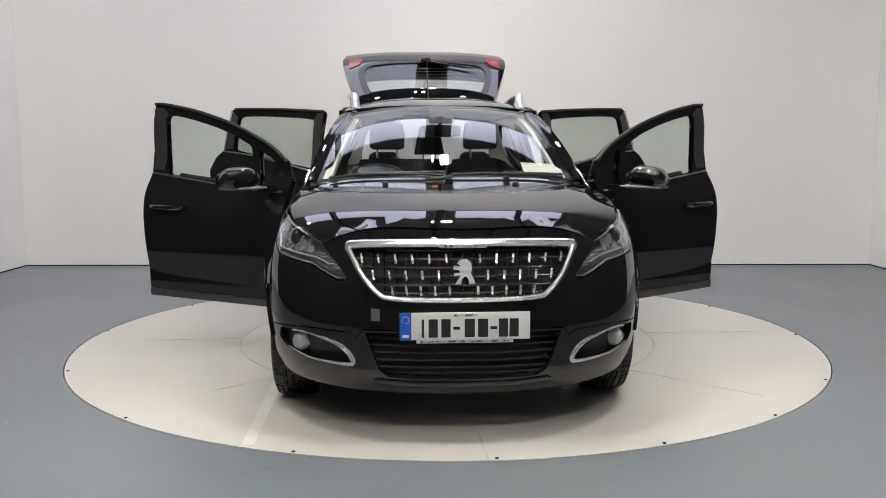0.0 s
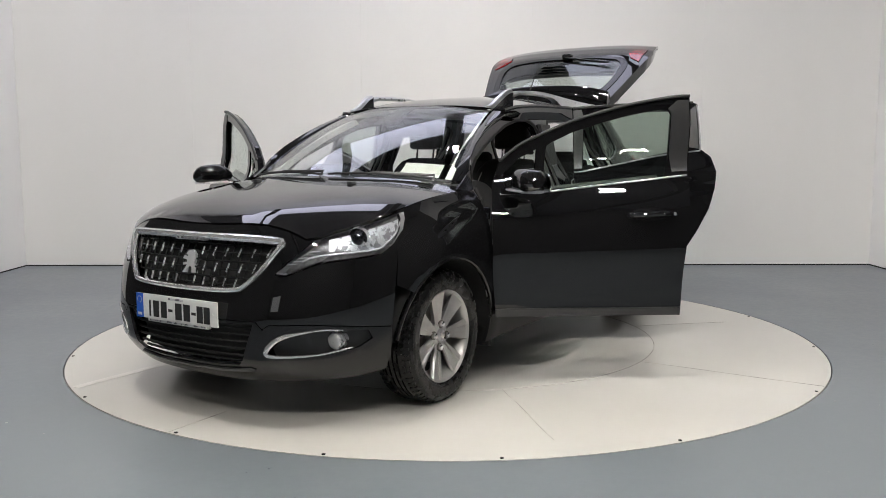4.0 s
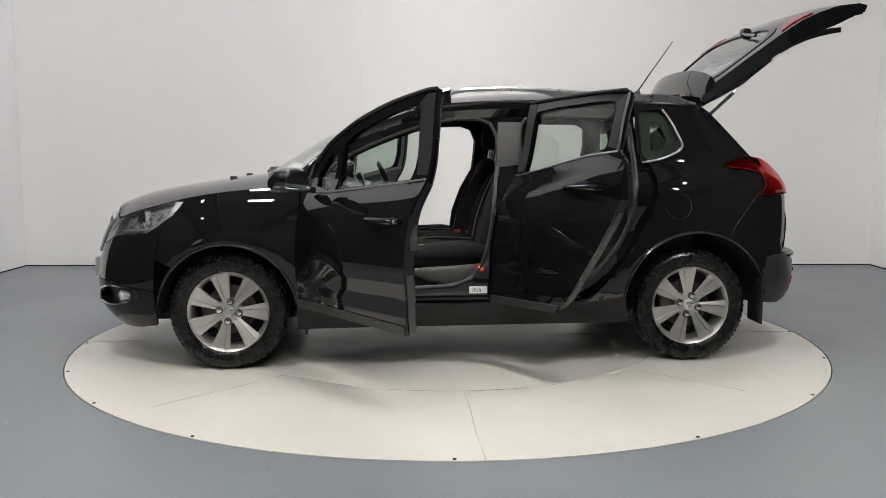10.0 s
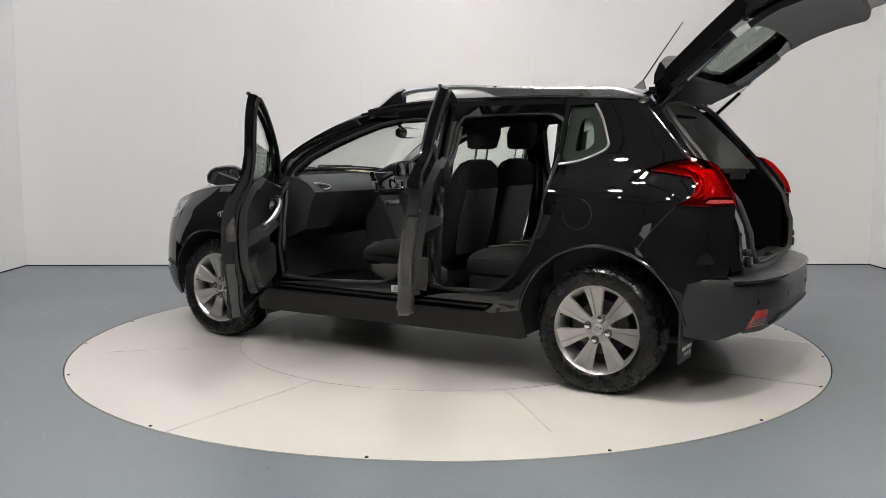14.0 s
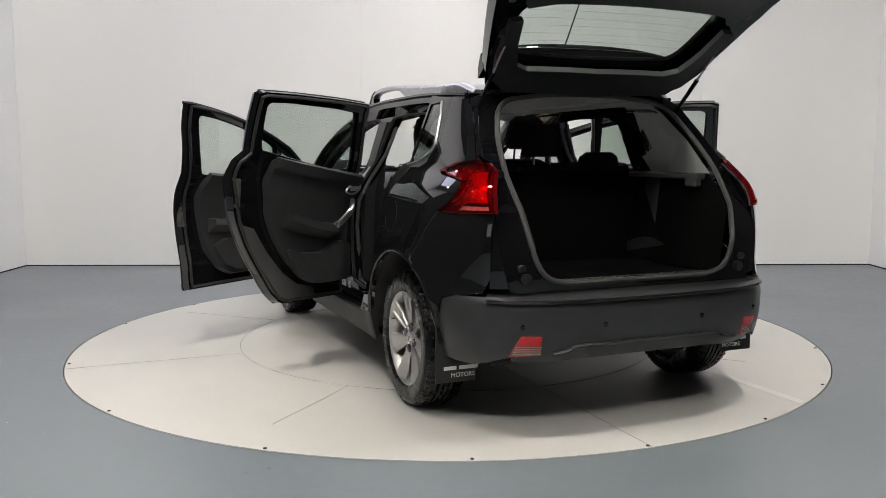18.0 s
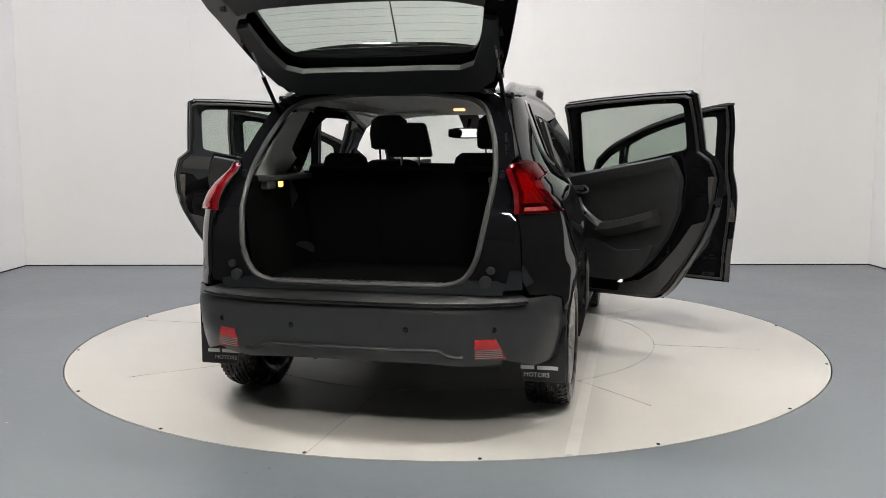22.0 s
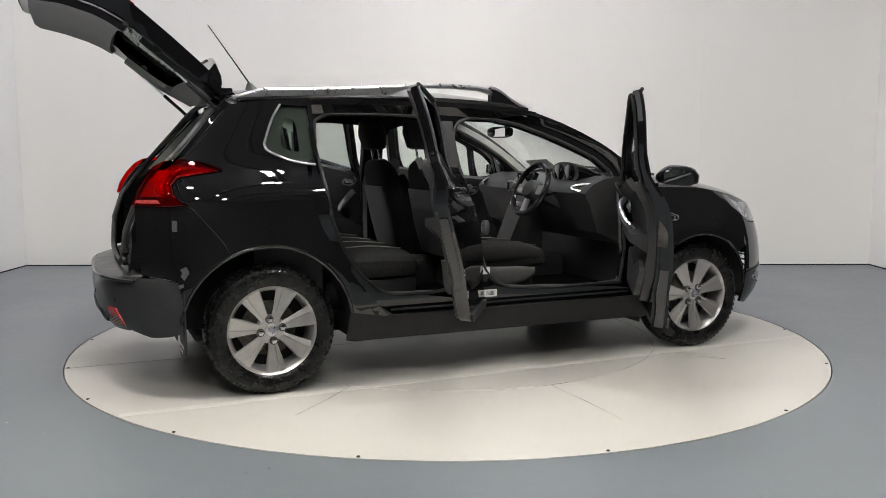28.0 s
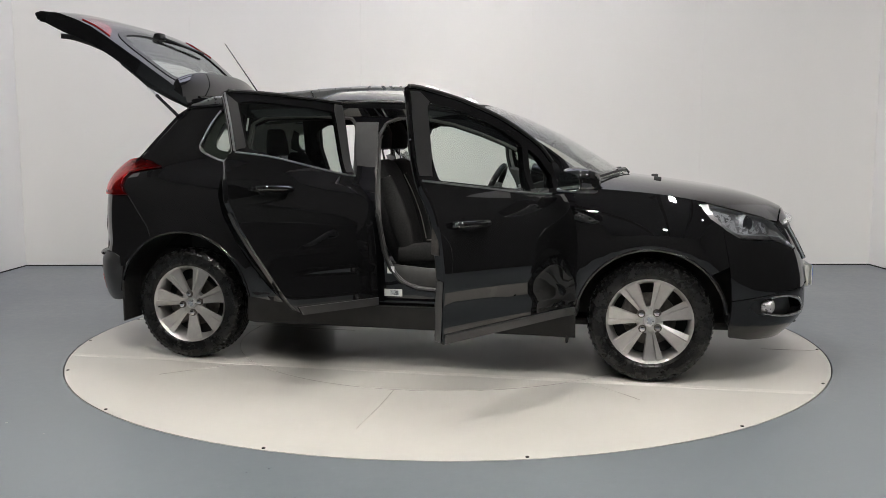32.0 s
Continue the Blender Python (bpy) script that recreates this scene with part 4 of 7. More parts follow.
    part("badge_strip", brick(1.995, 2.045, -0.095, 0.095, 0.789, 0.806, 0.005), SATIN, gi)
    for k in range(7):
        y = 0.072 - 0.024 * k
        part("letter_bar", brick(2.044, 2.0475, y - 0.007, y + 0.007, 0.793, 0.802, 0), LAMP_GREY, gi)
    # emblem: upright beast as one plain cut shape
    em = [(-0.036, 0.0), (-0.014, 0.0), (-0.008, 0.020), (0.006, 0.030), (0.016, 0.022), (0.022, 0.0), (0.046, 0.002), (0.040, 0.018), (0.028, 0.040), (0.032, 0.058), (0.030, 0.080), (0.012, 0.098), (-0.016, 0.094),
          (-0.026, 0.080), (-0.014, 0.072), (-0.018, 0.068), (-0.038, 0.072), (-0.044, 0.058), (-0.018, 0.054), (-0.016, 0.044), (-0.038, 0.042), (-0.040, 0.030), (-0.014, 0.034), (-0.022, 0.020)]
    part("emblem", sheet([(y + 0.002, 0.648 + z) for y, z in em], lambda y, z: (2.052 + 0.25 * (0.70 - z), y, z), 0.014, (), 0.02, centre=(1.2, 0, 0.65)), SILVER, gi, "polished metal emblem")
    # intake slats
    for z in (0.435, 0.405, 0.375, 0.345, 0.315, 0.290):
        yl = float(np.interp(z, [0.27, 0.305, 0.37, 0.46], [0.30, 0.335, 0.36, 0.392])) - 0.004
        pts = [np.array(FRONT(*fa(y, z + 0.0018 * math.sin(y * 140)))) - [0.035, 0, 0] for y in np.linspace(-yl, yl, 41)]
        part("intake_slat", tube(pts, 0.0060, 5), WELL, low)
    # number plate
    plate = part("number_plate", brick(2.132, 2.138, -0.255, 0.255, 0.440, 0.548, 0.0015, 1), PLATE, car, "white number plate with a blue band and dark character bars")
    part("plate_holder", brick(2.112, 2.132, -0.19, 0.19, 0.425, 0.540, 0.002, 1), PAPER, car)
    part("plate_print", brick(2.132, 2.133, -0.175, 0.175, 0.428, 0.436, 0), LAMP_GREY, plate)
    part("blue_band", brick(2.1375, 2.1392, -0.255, -0.210, 0.440, 0.548, 0), BLUE, plate)
    yy = [-0.165, -0.125, -0.075, -0.033, 0.018, 0.070, 0.112, 0.150, 0.192]
    ww = [0.010, 0.036, 0.036, 0.026, 0.040, 0.040, 0.026, 0.036, 0.036]
    hh = [0.072, 0.072, 0.072, 0.012, 0.072, 0.072, 0.012, 0.072, 0.072]
    for y, w, h in zip(yy, ww, hh):
        part("character_bar", brick(2.1378, 2.1396, y - w / 2, y + w / 2, 0.486 - h / 2, 0.486 + h / 2, 0), INK, plate)
    part("county_bar", brick(2.1378, 2.1394, -0.045, 0.050, 0.532, 0.541, 0), LAMP_GREY, plate)
    part("country_bar", brick(2.139, 2.1398, -0.245, -0.220, 0.450, 0.462, 0), WHITE, plate)
    part("star_ring", tube([(2.1395, -0.2325 + 0.014 * math.cos(a), 0.520 + 0.014 * math.sin(a)) for a in np.linspace(0, 2 * math.pi, 17)[:-1]], 0.0012, 4, True, up=(1, 0, 0)), LAMP_GREY, plate)
    for y in (-0.195, 0.225):
        bm = cyl(0.006, 0.004, 12)
        bm.transform(pose(2.139, y, 0.492, 0, 90, 0))
        part("plate_screw", bm, WHITE, plate)
    for s in (1, -1):
        hd = [(s * a, z) for a, z in head]
        lamp = part("headlight", sheet(hd, FRONT, 0.004, (), 0.04, centre=(1.2, 0, 0.6)), LENS, car, "clear headlight with a projector lens and silver reflectors")
        part("lamp_bowl", sheet(hd, offset_surface(FRONT, -0.060), 0.006, (), 0.05, centre=(1.2, 0, 0.6)), LAMP_BACK, lamp)
        cell = [fax(x, SHUT(x) - 0.02) for x in (1.575, 1.63, 1.70, 1.76)] + [fa(0.600, 0.800), fa(0.610, 0.752), fax(1.735, 0.756), fax(1.66, 0.788), fax(1.60, 0.845)]
        part("projector_cell", sheet([(s * a, z) for a, z in cell], offset_surface(FRONT, -0.042), 0.006, (), 0.04, centre=(1.2, 0, 0.6)), LAMP_GREY, lamp, "silvered projector cell")
        edge = resample(hd, 0.03)
        V = np.array([FRONT(*p) for p in edge])
        V2 = V - [0.060, 0, 0]
        part("lamp_rim", loft([V * 1.0, V2], False, True), LAMP_BOWL, lamp)

        def ball(x, y, z, r, m, nm, sq=1.0):
            bm = bmesh.new()
            bmesh.ops.create_uvsphere(bm, u_segments=20, v_segments=12, radius=r)
            bm.transform(Matrix.Translation((x, s * y, z)) @ Matrix.Diagonal((sq, 1, 1, 1)))
            part(nm, bm, m, lamp)
        c = (1.728, 0.672, 0.803)
        ball(c[0] + 0.010, c[1] + 0.004, c[2], 0.036, SCREEN, "projector", 0.7)
        bm = cyl(0.050, 0.034, 28, 0.006)
        bm.transform(Matrix.Translation((c[0] - 0.012, s * c[1], c[2])) @ pose(0, 0, 0, 0, 90, 0) @ pose(0, 0, 0, -s * 28, 0, 0))
        part("projector_ring", bm, SILVER, lamp)
        bm = cyl(0.041, 0.040, 28, 0.003)
        bm.transform(Matrix.Translation((c[0] - 0.010, s * c[1], c[2])) @ pose(0, 0, 0, 0, 90, 0) @ pose(0, 0, 0, -s * 28, 0, 0))
        part("projector_bezel", bm, PIANO, lamp)
        # bright strip along the lower edge, and a dark cell round the indicator
        low = [fax(1.57, 0.850), fax(1.61, 0.806), fax(1.66, 0.770), fax(1.72, 0.742), fa(0.60, 0.722), fa(0.55, 0.700)]
        pts = [np.array(FRONT(*p)) - [0.022, 0.012, -0.014] for p in low]
        part("light_strip", tube(smooth_line([(x, s * y, z) for x, y, z in pts], 4), 0.0045, 8), SILVER, lamp)
        strip = [fa(0.595, 0.770), fa(0.53, 0.742), fa(0.49, 0.700), fa(0.50, 0.678), fa(0.55, 0.695), fa(0.605, 0.722), fa(0.625, 0.745)]
        part("indicator_cell", sheet([(s * a, z) for a, z in strip], offset_surface(FRONT, -0.030), 0.008, (), 0.03, centre=(1.2, 0, 0.6)), LAMP_BACK, lamp)
        for k in range(5):
            z = 0.758 - 0.013 * k
            pts = [np.array(FRONT(*fa(y - 0.018 * k, z - 0.10 * (0.60 - y)))) - [0.020, 0, 0] for y in (0.592, 0.575, 0.558)]
            part("lamp_rib", tube([(x, s * y, zz) for x, y, zz in pts], 0.0028, 6), SILVER, lamp)
        for k in range(3):
            ball(1.845 + 0.022 * k, 0.578 - 0.026 * k, 0.737 - 0.014 * k, 0.013, SILVER, "lamp_bead")
        # fog lamp in its recess
        fo = [(s * a, z) for a, z in fl]
        fg = part("fog_lamp", sheet(fo, offset_surface(FRONT, -0.055), 0.008, (), 0.05, centre=(1.2, 0, 0.4)), PLASTIC, car, "round fog lamp in a chrome-edged recess")
        e3 = np.array([FRONT(*p) for p in resample(fo, 0.02)])
        part("recess_wall", loft([e3, e3 - [0.058, 0, 0]], False, True), PIANO, fg)
        seg = [FRONT(*fa(y, z)) for y, z in ((0.70, 0.432), (0.64, 0.436), (0.58, 0.426), (0.495, 0.402), (0.444, 0.352), (0.462, 0.324), (0.62, 0.331), (0.72, 0.356))]
        seg = [(x + 0.002, s * y, z) for x, y, z in seg]
        w = [0.003, 0.004, 0.005, 0.010, 0.012, 0.008, 0.004, 0.003]
        part("fog_chrome", tube(smooth_line(seg, 4), list(np.interp(np.linspace(0, 7, 29), range(8), w)), 8, up=(1, 0, 0), flat=0.6), FRAME_CHROME, fg)
        cx = np.array(FRONT(*fa(0.66, 0.385))) - [0.045, 0, 0]
        bm = cyl(0.038, 0.05, 28, 0.004)
        bm.transform(Matrix.Translation((cx[0] - 0.01, s * cx[1], cx[2])) @ pose(0, 0, 0, 0, 90, s * 12))
        part("fog_bezel", bm, LAMP_GREY, fg)
        bm = bmesh.new()
        bmesh.ops.create_uvsphere(bm, u_segments=20, v_segments=12, radius=0.034)
        bm.transform(Matrix.Translation((cx[0] + 0.012, s * cx[1], cx[2])) @ Matrix.Diagonal((0.5, 1, 1, 1)))
        part("fog_lens", bm, LAMP_DARK, fg)


def build_rear(car):
    # bumper
    half = [ra(0.0, 0.585), ra(0.3, 0.585), ra(0.55, 0.588), ra(0.68, 0.588), rax(-1.76, 0.588), rax(-1.69, 0.565), rax(-1.672, 0.45), rax(-1.685, 0.325), rax(-1.74, 0.312), ra(0.72, 0.305), ra(0.62, 0.345), ra(0.40, 0.362), ra(0.36, 0.390), ra(0.0, 0.390)]
    out = half + [(-a, z) for a, z in half[-2:0:-1]]
    rear = panel("rear_bumper", out, REAR, 0.014, PLASTIC, car, step=0.05, label="matt black rear bumper with a raised lip", centre=(-1.2, 0, 0.5))
    halfv = [ra(0.0, 0.388), ra(0.355, 0.388), ra(0.395, 0.360), ra(0.60, 0.344), ra(0.60, 0.325), ra(0.45, 0.318), ra(0.30, 0.330), ra(0.0, 0.332)]
    panel("valance", halfv + [(-a, z) for a, z in halfv[-2:0:-1]], offset_surface(REAR, 0.020), 0.014, PLASTIC, car, step=0.05, centre=(-1.2, 0, 0.5))
    lip = [np.array(REAR(*ra(y, 0.566))) + [-0.002, 0, 0.006] for y in np.linspace(-0.70, 0.70, 41)]
    part("bumper_lip", tube(lip, 0.0085, 8), PIANO, rear)
    ledge = [[(p[0] + 0.0, p[1], 0.572), (p[0] + 0.02, p[1] * 0.995, 0.588), (min(p[0] + 0.17, -1.80), p[1] * 0.93, 0.600), (min(p[0] + 0.17, -1.80), p[1] * 0.93, 0.56)] for p in lip]
    part("bumper_ledge", fix(loft(ledge)), PLASTIC, rear)
    slot = [np.array(REAR(*ra(y, 0.392 - 0.030 * ease((abs(y) - 0.36) / 0.06)))) + [-0.002, 0, 0] for y in np.linspace(-0.46, 0.46, 31)]
    part("bumper_slot", tube(slot, 0.0095, 6), INK, rear)
    for y in (-0.58, -0.24, 0.24, 0.58):
        bm = cyl(0.011, 0.004, 16, 0.001)
        bm.transform(Matrix.Translation(REAR(*ra(y, 0.475))) @ pose(0, 0, 0, 0, 90, 0))
        part("parking_sensor", bm, PIANO, rear)
    for s in (1, -1):
        rf = [ra(0.586, 0.437), ra(0.507, 0.437), ra(0.503, 0.356), ra(0.622, 0.352)]
        rp = part("rear_reflector", sheet([(s * a, z) for a, z in rf], REAR, 0.006, (), 0.04, lift=0.003, centre=(-1.2, 0, 0.5)), RED_PALE, rear, "red bumper reflector")
        up = [ra(0.585, 0.436), ra(0.508, 0.436), ra(0.506, 0.400), ra(0.600, 0.398)]
        part("reflector_top", sheet([(s * a, z) for a, z in up], REAR, 0.004, (), 0.04, lift=0.006, centre=(-1.2, 0, 0.5)), RED, rp)
        for k in range(5):
            z = 0.361 + 0.008 * k
            pts = [(x, s * y, zz) for x, y, zz in (np.array(REAR(*ra(y, z))) + [-0.0055, 0, 0] for y in (0.508, 0.535, 0.562, 0.588, 0.612 - 0.03 * (z - 0.36) / 0.03 * 0.3))]
            part("reflector_rib", tube(pts, 0.0018, 5), STITCH, rp)
        # tail lamp
        tl = part("tail_light", sheet(LAMP_R, SIDE, 0.004, (), 0.03, 0.014, s, centre=(-1.2, 0, 0.9)), RED_LENS, car, "red claw-shaped tail light", angle=50)
        part("lamp_base", sheet(LAMP_R, SIDE, 0.006, (), 0.03, -0.012, s, centre=(-1.2, 0, 0.9)), LAMP_BACK, tl)
        ledge = resample(LAMP_R, 0.03)
        part("lamp_wall", fix(mirror(loft([[(x, side_y(x, z) + 0.010, z) for x, z in ledge], [(x, side_y(x, z) - 0.016, z) for x, z in ledge]], False, True), s)), RED_DARK, tl)
        core = [(-1.745, 1.085), (-1.790, 1.035), (-1.825, 0.980), (-1.835, 0.962), (-1.745, 0.962), (-1.735, 1.02), (-1.71, 1.06), (-1.69, 1.08)]
        part("lamp_segment", sheet(core, SIDE, 0.012, (), 0.03, 0.002, s, centre=(-1.2, 0, 0.9)), SILVER, tl)
        for x0 in (0.0, 0.05, 0.10):
            bar = [(-1.585 - x0, 1.098 - x0 * 0.05), (-1.665 - x0 * 0.7, 1.080 - x0 * 0.3), (-1.715 - x0 * 0.55, 1.03 - x0 * 0.25), (-1.715 - x0 * 0.55, 0.985 - x0 * 0.1), (-1.690 - x0 * 0.5, 0.958 - x0 * 0.08)]
            part("lamp_claw", mirror(tube(smooth_line(on(SIDE, bar, -0.004), 4), 0.0055, 6), s), LAMP_GREY, tl)
        part("reverse_lens", sheet([(-1.76, 0.946), (-1.842, 0.946), (-1.848, 0.931), (-1.75, 0.931)], SIDE, 0.003, (), 0.03, 0.0165, s, centre=(-1.2, 0, 0.9)), RED_PALE, tl)
    # boot opening: painted flange, seal and inner trim
    B = [(0.0, 0.632), (0.36, 0.632), (0.45, 0.655), (0.50, 0.74), (0.535, 0.95), (0.545, 1.08), (0.520, 1.22), (0.465, 1.355), (0.40, 1.40), (0.20, 1.425), (0.0, 1.43)]
    O = [(0.0, 0.595), (0.46, 0.595), (0.60, 0.600), (0.640, 0.74), (0.645, 0.93), (0.625, 1.10), (0.590, 1.25), (0.540, 1.385), (0.46, 1.445), (0.22, 1.468), (0.0, 1.470)]

    def flange_x(y, z):
        return float(np.interp(z, [0.59, 0.66, 0.80, 0.93, 1.10, 1.25, 1.40, 1.47], [-1.895, -1.895, -1.885, -1.835, -1.70, -1.565, -1.435, -1.36])) - 0.02 * (1 - (y / 0.65) ** 2)
    fl = lambda y, z: (flange_x(y, z), y, z)
    full = lambda pts: pts + [(-y, z) for y, z in pts[-2:0:-1]]
    panel("boot_flange", full(O), fl, 0.012, SHELL, car, [full(B)], step=0.045, centre=(-1.2, 0, 0.9))
    seal = [(flange_x(y, z) - 0.008, y, z) for y, z in rounded(full(B), 0.05, 3)]
    part("boot_seal", tube(seal, 0.012, 6, True), TRIM2, car)
    for s in (1, -1):
        # gutter between tail lamp and flange
        g = [[(x, s * side_y(x, z) - s * 0.006, z) for x, z in ((-1.855, 0.62), (-1.862, 0.80), (-1.852, 0.93), (-1.78, 1.05), (-1.72, 1.12), (-1.62, 1.157), (-1.53, 1.257), (-1.45, 1.347), (-1.39, 1.402))],
             [(flange_x(0.62, z) + 0.004, s * y, z) for y, z in ((0.60, 0.62), (0.635, 0.80), (0.642, 0.93), (0.632, 1.05), (0.620, 1.12), (0.60, 1.20), (0.575, 1.29), (0.55, 1.36), (0.50, 1.42))]]
        part("boot_gutter", fix(loft(g, False, False)), SHELL, car)
        for (y, z, r) in ((0.555, 0.70, 0.016), (0.535, 0.655, 0.024), (0.572, 1.075, 0.018)):
            bm = cyl(r, 0.02, 18, 0.003)
            bm.transform(pose(flange_x(y, z) - 0.008, s * y, z, 0, 90, 0))
            part("rubber_stop", bm, RUBBER if z < 1 else PIANO, car)
        part("boot_side", fix(mirror(loft([[(-1.86, 0.47, 0.62), (-1.84, 0.53, 0.95), (-1.68, 0.545, 1.06)], [(-1.0, 0.50, 0.62), (-1.0, 0.54, 0.95), (-1.0, 0.545, 1.06)]], False, False), s)), CARPET, car)
        part("boot_pillar_trim", fix(mirror(loft([[(-1.70, 0.538, 1.065), (-1.56, 0.512, 1.22), (-1.43, 0.455, 1.355), (-1.385, 0.39, 1.405), (-1.36, 0.2, 1.43)], [(-1.28, 0.63, 1.06), (-1.27, 0.60, 1.20), (-1.22, 0.55, 1.36), (-1.15, 0.45, 1.44), (-1.15, 0.2, 1.47)]], False, False), s)), LINER, car)
        part("shelf_support", mirror(brick_vf(-1.66, -1.0, 0.50, 0.60, 1.035, 1.062, 0.006), s), TRIM2, car)
        part("shelf_clip", mirror(brick_vf(-1.64, -1.56, 0.50, 0.545, 1.00, 1.045, 0.008), s), TRIM2, car)
        # gas strut of the tailgate
        a, b = np.array((-1.46, 0.535, 1.38)), np.array((-1.70, 0.535, 1.60))
        part("gas_strut", mirror(tube([a, a + (b - a) * 0.55], 0.010, 8), s), PIANO, car)
        part("strut_rod", mirror(tube([a + (b - a) * 0.5, b], 0.005, 8), s), SATIN, car)
    for y in (-0.33, 0.33):
        part("gate_hinge", brick(-1.415, -1.345, y - 0.035, y + 0.035, 1.452, 1.492, 0.006), SHELL, car)
        part("hinge_bolt", brick(-1.425, -1.412, y - 0.010, y + 0.010, 1.462, 1.482, 0.003), STEEL, car)
    for y0, y1 in ((-0.26, -0.16), (0.16, 0.26)):
        part("hinge_plate", brick(-1.418, -1.404, y0, y1, 1.468, 1.484, 0.002), SATIN, car)
    part("gate_seal", tube([(-1.425, y, 1.458 - 0.03 * (y / 0.45) ** 4) for y in np.linspace(-0.45, 0.45, 15)], 0.007, 6), RUBBER, car)
    part("boot_floor", brick(-1.86, -0.95, -0.50, 0.50, 0.585, 0.612, 0.004), CARPET, car)
    part("boot_sill_trim", brick(-1.895, -1.80, -0.42, 0.42, 0.606, 0.630, 0.006), TRIM2, car)
    for k in range(24):
        y = -0.40 + 0.80 * k / 23
        part("sill_rib", brick(-1.87, -1.81, y - 0.006, y + 0.006, 0.629, 0.633, 0.001, 1), TRIM, car)
    part("boot_latch", brick(-1.905, -1.865, -0.05, 0.05, 0.612, 0.638, 0.006), PIANO, car)
    part("boot_lamp", brick(-1.45, -1.41, 0.530, 0.541, 1.005, 1.030, 0.003), AMBER, car, "small lit boot lamp")


def build_gate(car):
    """Tailgate, built shut and swung up on its hinge."""
    at = np.array(GATE_AT)
    sw = pose(GATE_AT[0] - 0.045, GATE_AT[1], GATE_AT[2] - 0.012) @ pose(0, 0, 0, 0, 85, 0)

    def edge_y(z):
        return float(np.interp(z, [0.60, 0.70, 0.85, 1.0, 1.10, 1.25, 1.40, 1.47], [0.60, 0.63, 0.665, 0.690, 0.660, 0.605, 0.545, 0.50]))

    def gx(y, z):
        base = float(np.interp(z, [0.60, 0.66, 0.80, 0.93, 1.02, 1.10, 1.25, 1.40, 1.48], [-1.990, -1.995, -1.968, -1.915, -1.862, -1.792, -1.645, -1.492, -1.40]))
        return base + 0.022 + 0.032 * (abs(y) / 0.63) ** 3
    G = lambda y, z: (gx(y, z), y, z)
    zs = [0.605, 0.66, 0.75, 0.85, 0.95, 1.05, 1.15, 1.25, 1.35, 1.42, 1.465]
    right = [(edge_y(z), z) for z in zs]
    out = right + [(0.3, 1.487), (0.0, 1.492), (-0.3, 1.487)] + [(-y, z) for y, z in right[::-1]] + [(-0.45, 0.595), (0, 0.59), (0.45, 0.595)]
    win = [(0.0, 1.065), (0.25, 1.068), (0.44, 1.085), (0.492, 1.12), (0.50, 1.17), (0.475, 1.27), (0.44, 1.345), (0.40, 1.375), (0.2, 1.390), (0.0, 1.393)]
    full = rounded(win + [(-y, z) for y, z in win[-2:0:-1]], 0.05, 3)
    V, F = sheet(out, G, 0.02, [full], 0.05, centre=(-1.2, 0, 0.9))
    gate = part("tailgate", (V - at, F), PAINT, car, "black tailgate swung up open", angle=40)
    gate.matrix_basis = sw

    def sub(name, VF, m, label="", angle=35):
        if isinstance(VF, tuple):
            VF = (np.array(VF[0]) - at, VF[1])
        else:
            VF.transform(Matrix.Translation(-Vector(GATE_AT)))
        return part(name, VF, m, gate, label, angle=angle)
    sub("gate_glass", sheet([(y * 1.04, 1.23 + (z - 1.23) * 1.06) for y, z in full], G, 0.004, (), 0.07, -0.003, centre=(-1.2, 0, 0.9)), PRIVACY)
    band = sheet([(y * 1.10, 1.23 + (z - 1.23) * 1.15) for y, z in full], G, 0.004, [full], 0.06, 0.004, centre=(-1.2, 0, 0.9))
    sub("glass_border", band, PIANO)
    inner_o = [(y * 0.965, 1.05 + (z - 1.05) * 0.975) for y, z in out]
    inn = sheet(inner_o, lambda y, z: (gx(y, z) + 0.100 * min(1.0, max(0.3, (z - 0.50) / 0.30)) * (1 - 0.4 * ease((z - 1.25) / 0.25)), y, z), 0.012, [[(y * 1.05, 1.23 + (z - 1.23) * 1.08) for y, z in full]], 0.06, centre=(-1.2, 0, 0.9))
    sub("inner_frame", inn, SHELL)
    loop = [(x, y, z) for x, y, z in [G(*p) for p in resample(out, 0.05)]]
    V = np.array(loop)
    Vi = V * [1, 0.968, 1] + np.array([(0.104 * min(1.0, max(0.3, (z - 0.50) / 0.30)) * (1 - 0.4 * ease((z - 1.25) / 0.25)), 0, 0) for x, y, z in V])
    sub("gate_edge", loft([V, Vi], False, True), SHELL)
    card = [(0.0, 1.040), (0.40, 1.045), (0.52, 1.06), (0.555, 0.93), (0.545, 0.78), (0.50, 0.69), (0.40, 0.655), (0.0, 0.645)]
    cf = card + [(-y, z) for y, z in card[-2:0:-1]]
    sub("lining", sheet(cf, lambda y, z: (gx(y, z) + 0.128, y, z), 0.03, (), 0.07, centre=(-1.2, 0, 0.9)), GATE_TRIM)
    top = [(0.0, 1.345), (0.36, 1.338), (0.425, 1.31), (0.475, 1.22), (0.505, 1.12), (0.56, 1.12), (0.545, 1.27), (0.50, 1.39), (0.42, 1.445), (0.0, 1.462)]
    tf = top + [(-y, z) for y, z in top[-2:0:-1]]
    sub("frame_lining", sheet(tf, lambda y, z: (gx(y, z) + 0.120 - 0.035 * ease((z - 1.25) / 0.2), y, z), 0.028, (), 0.06, centre=(-1.2, 0, 0.9)), GATE_TRIM)
    # spoiler over the glass
    rings = []
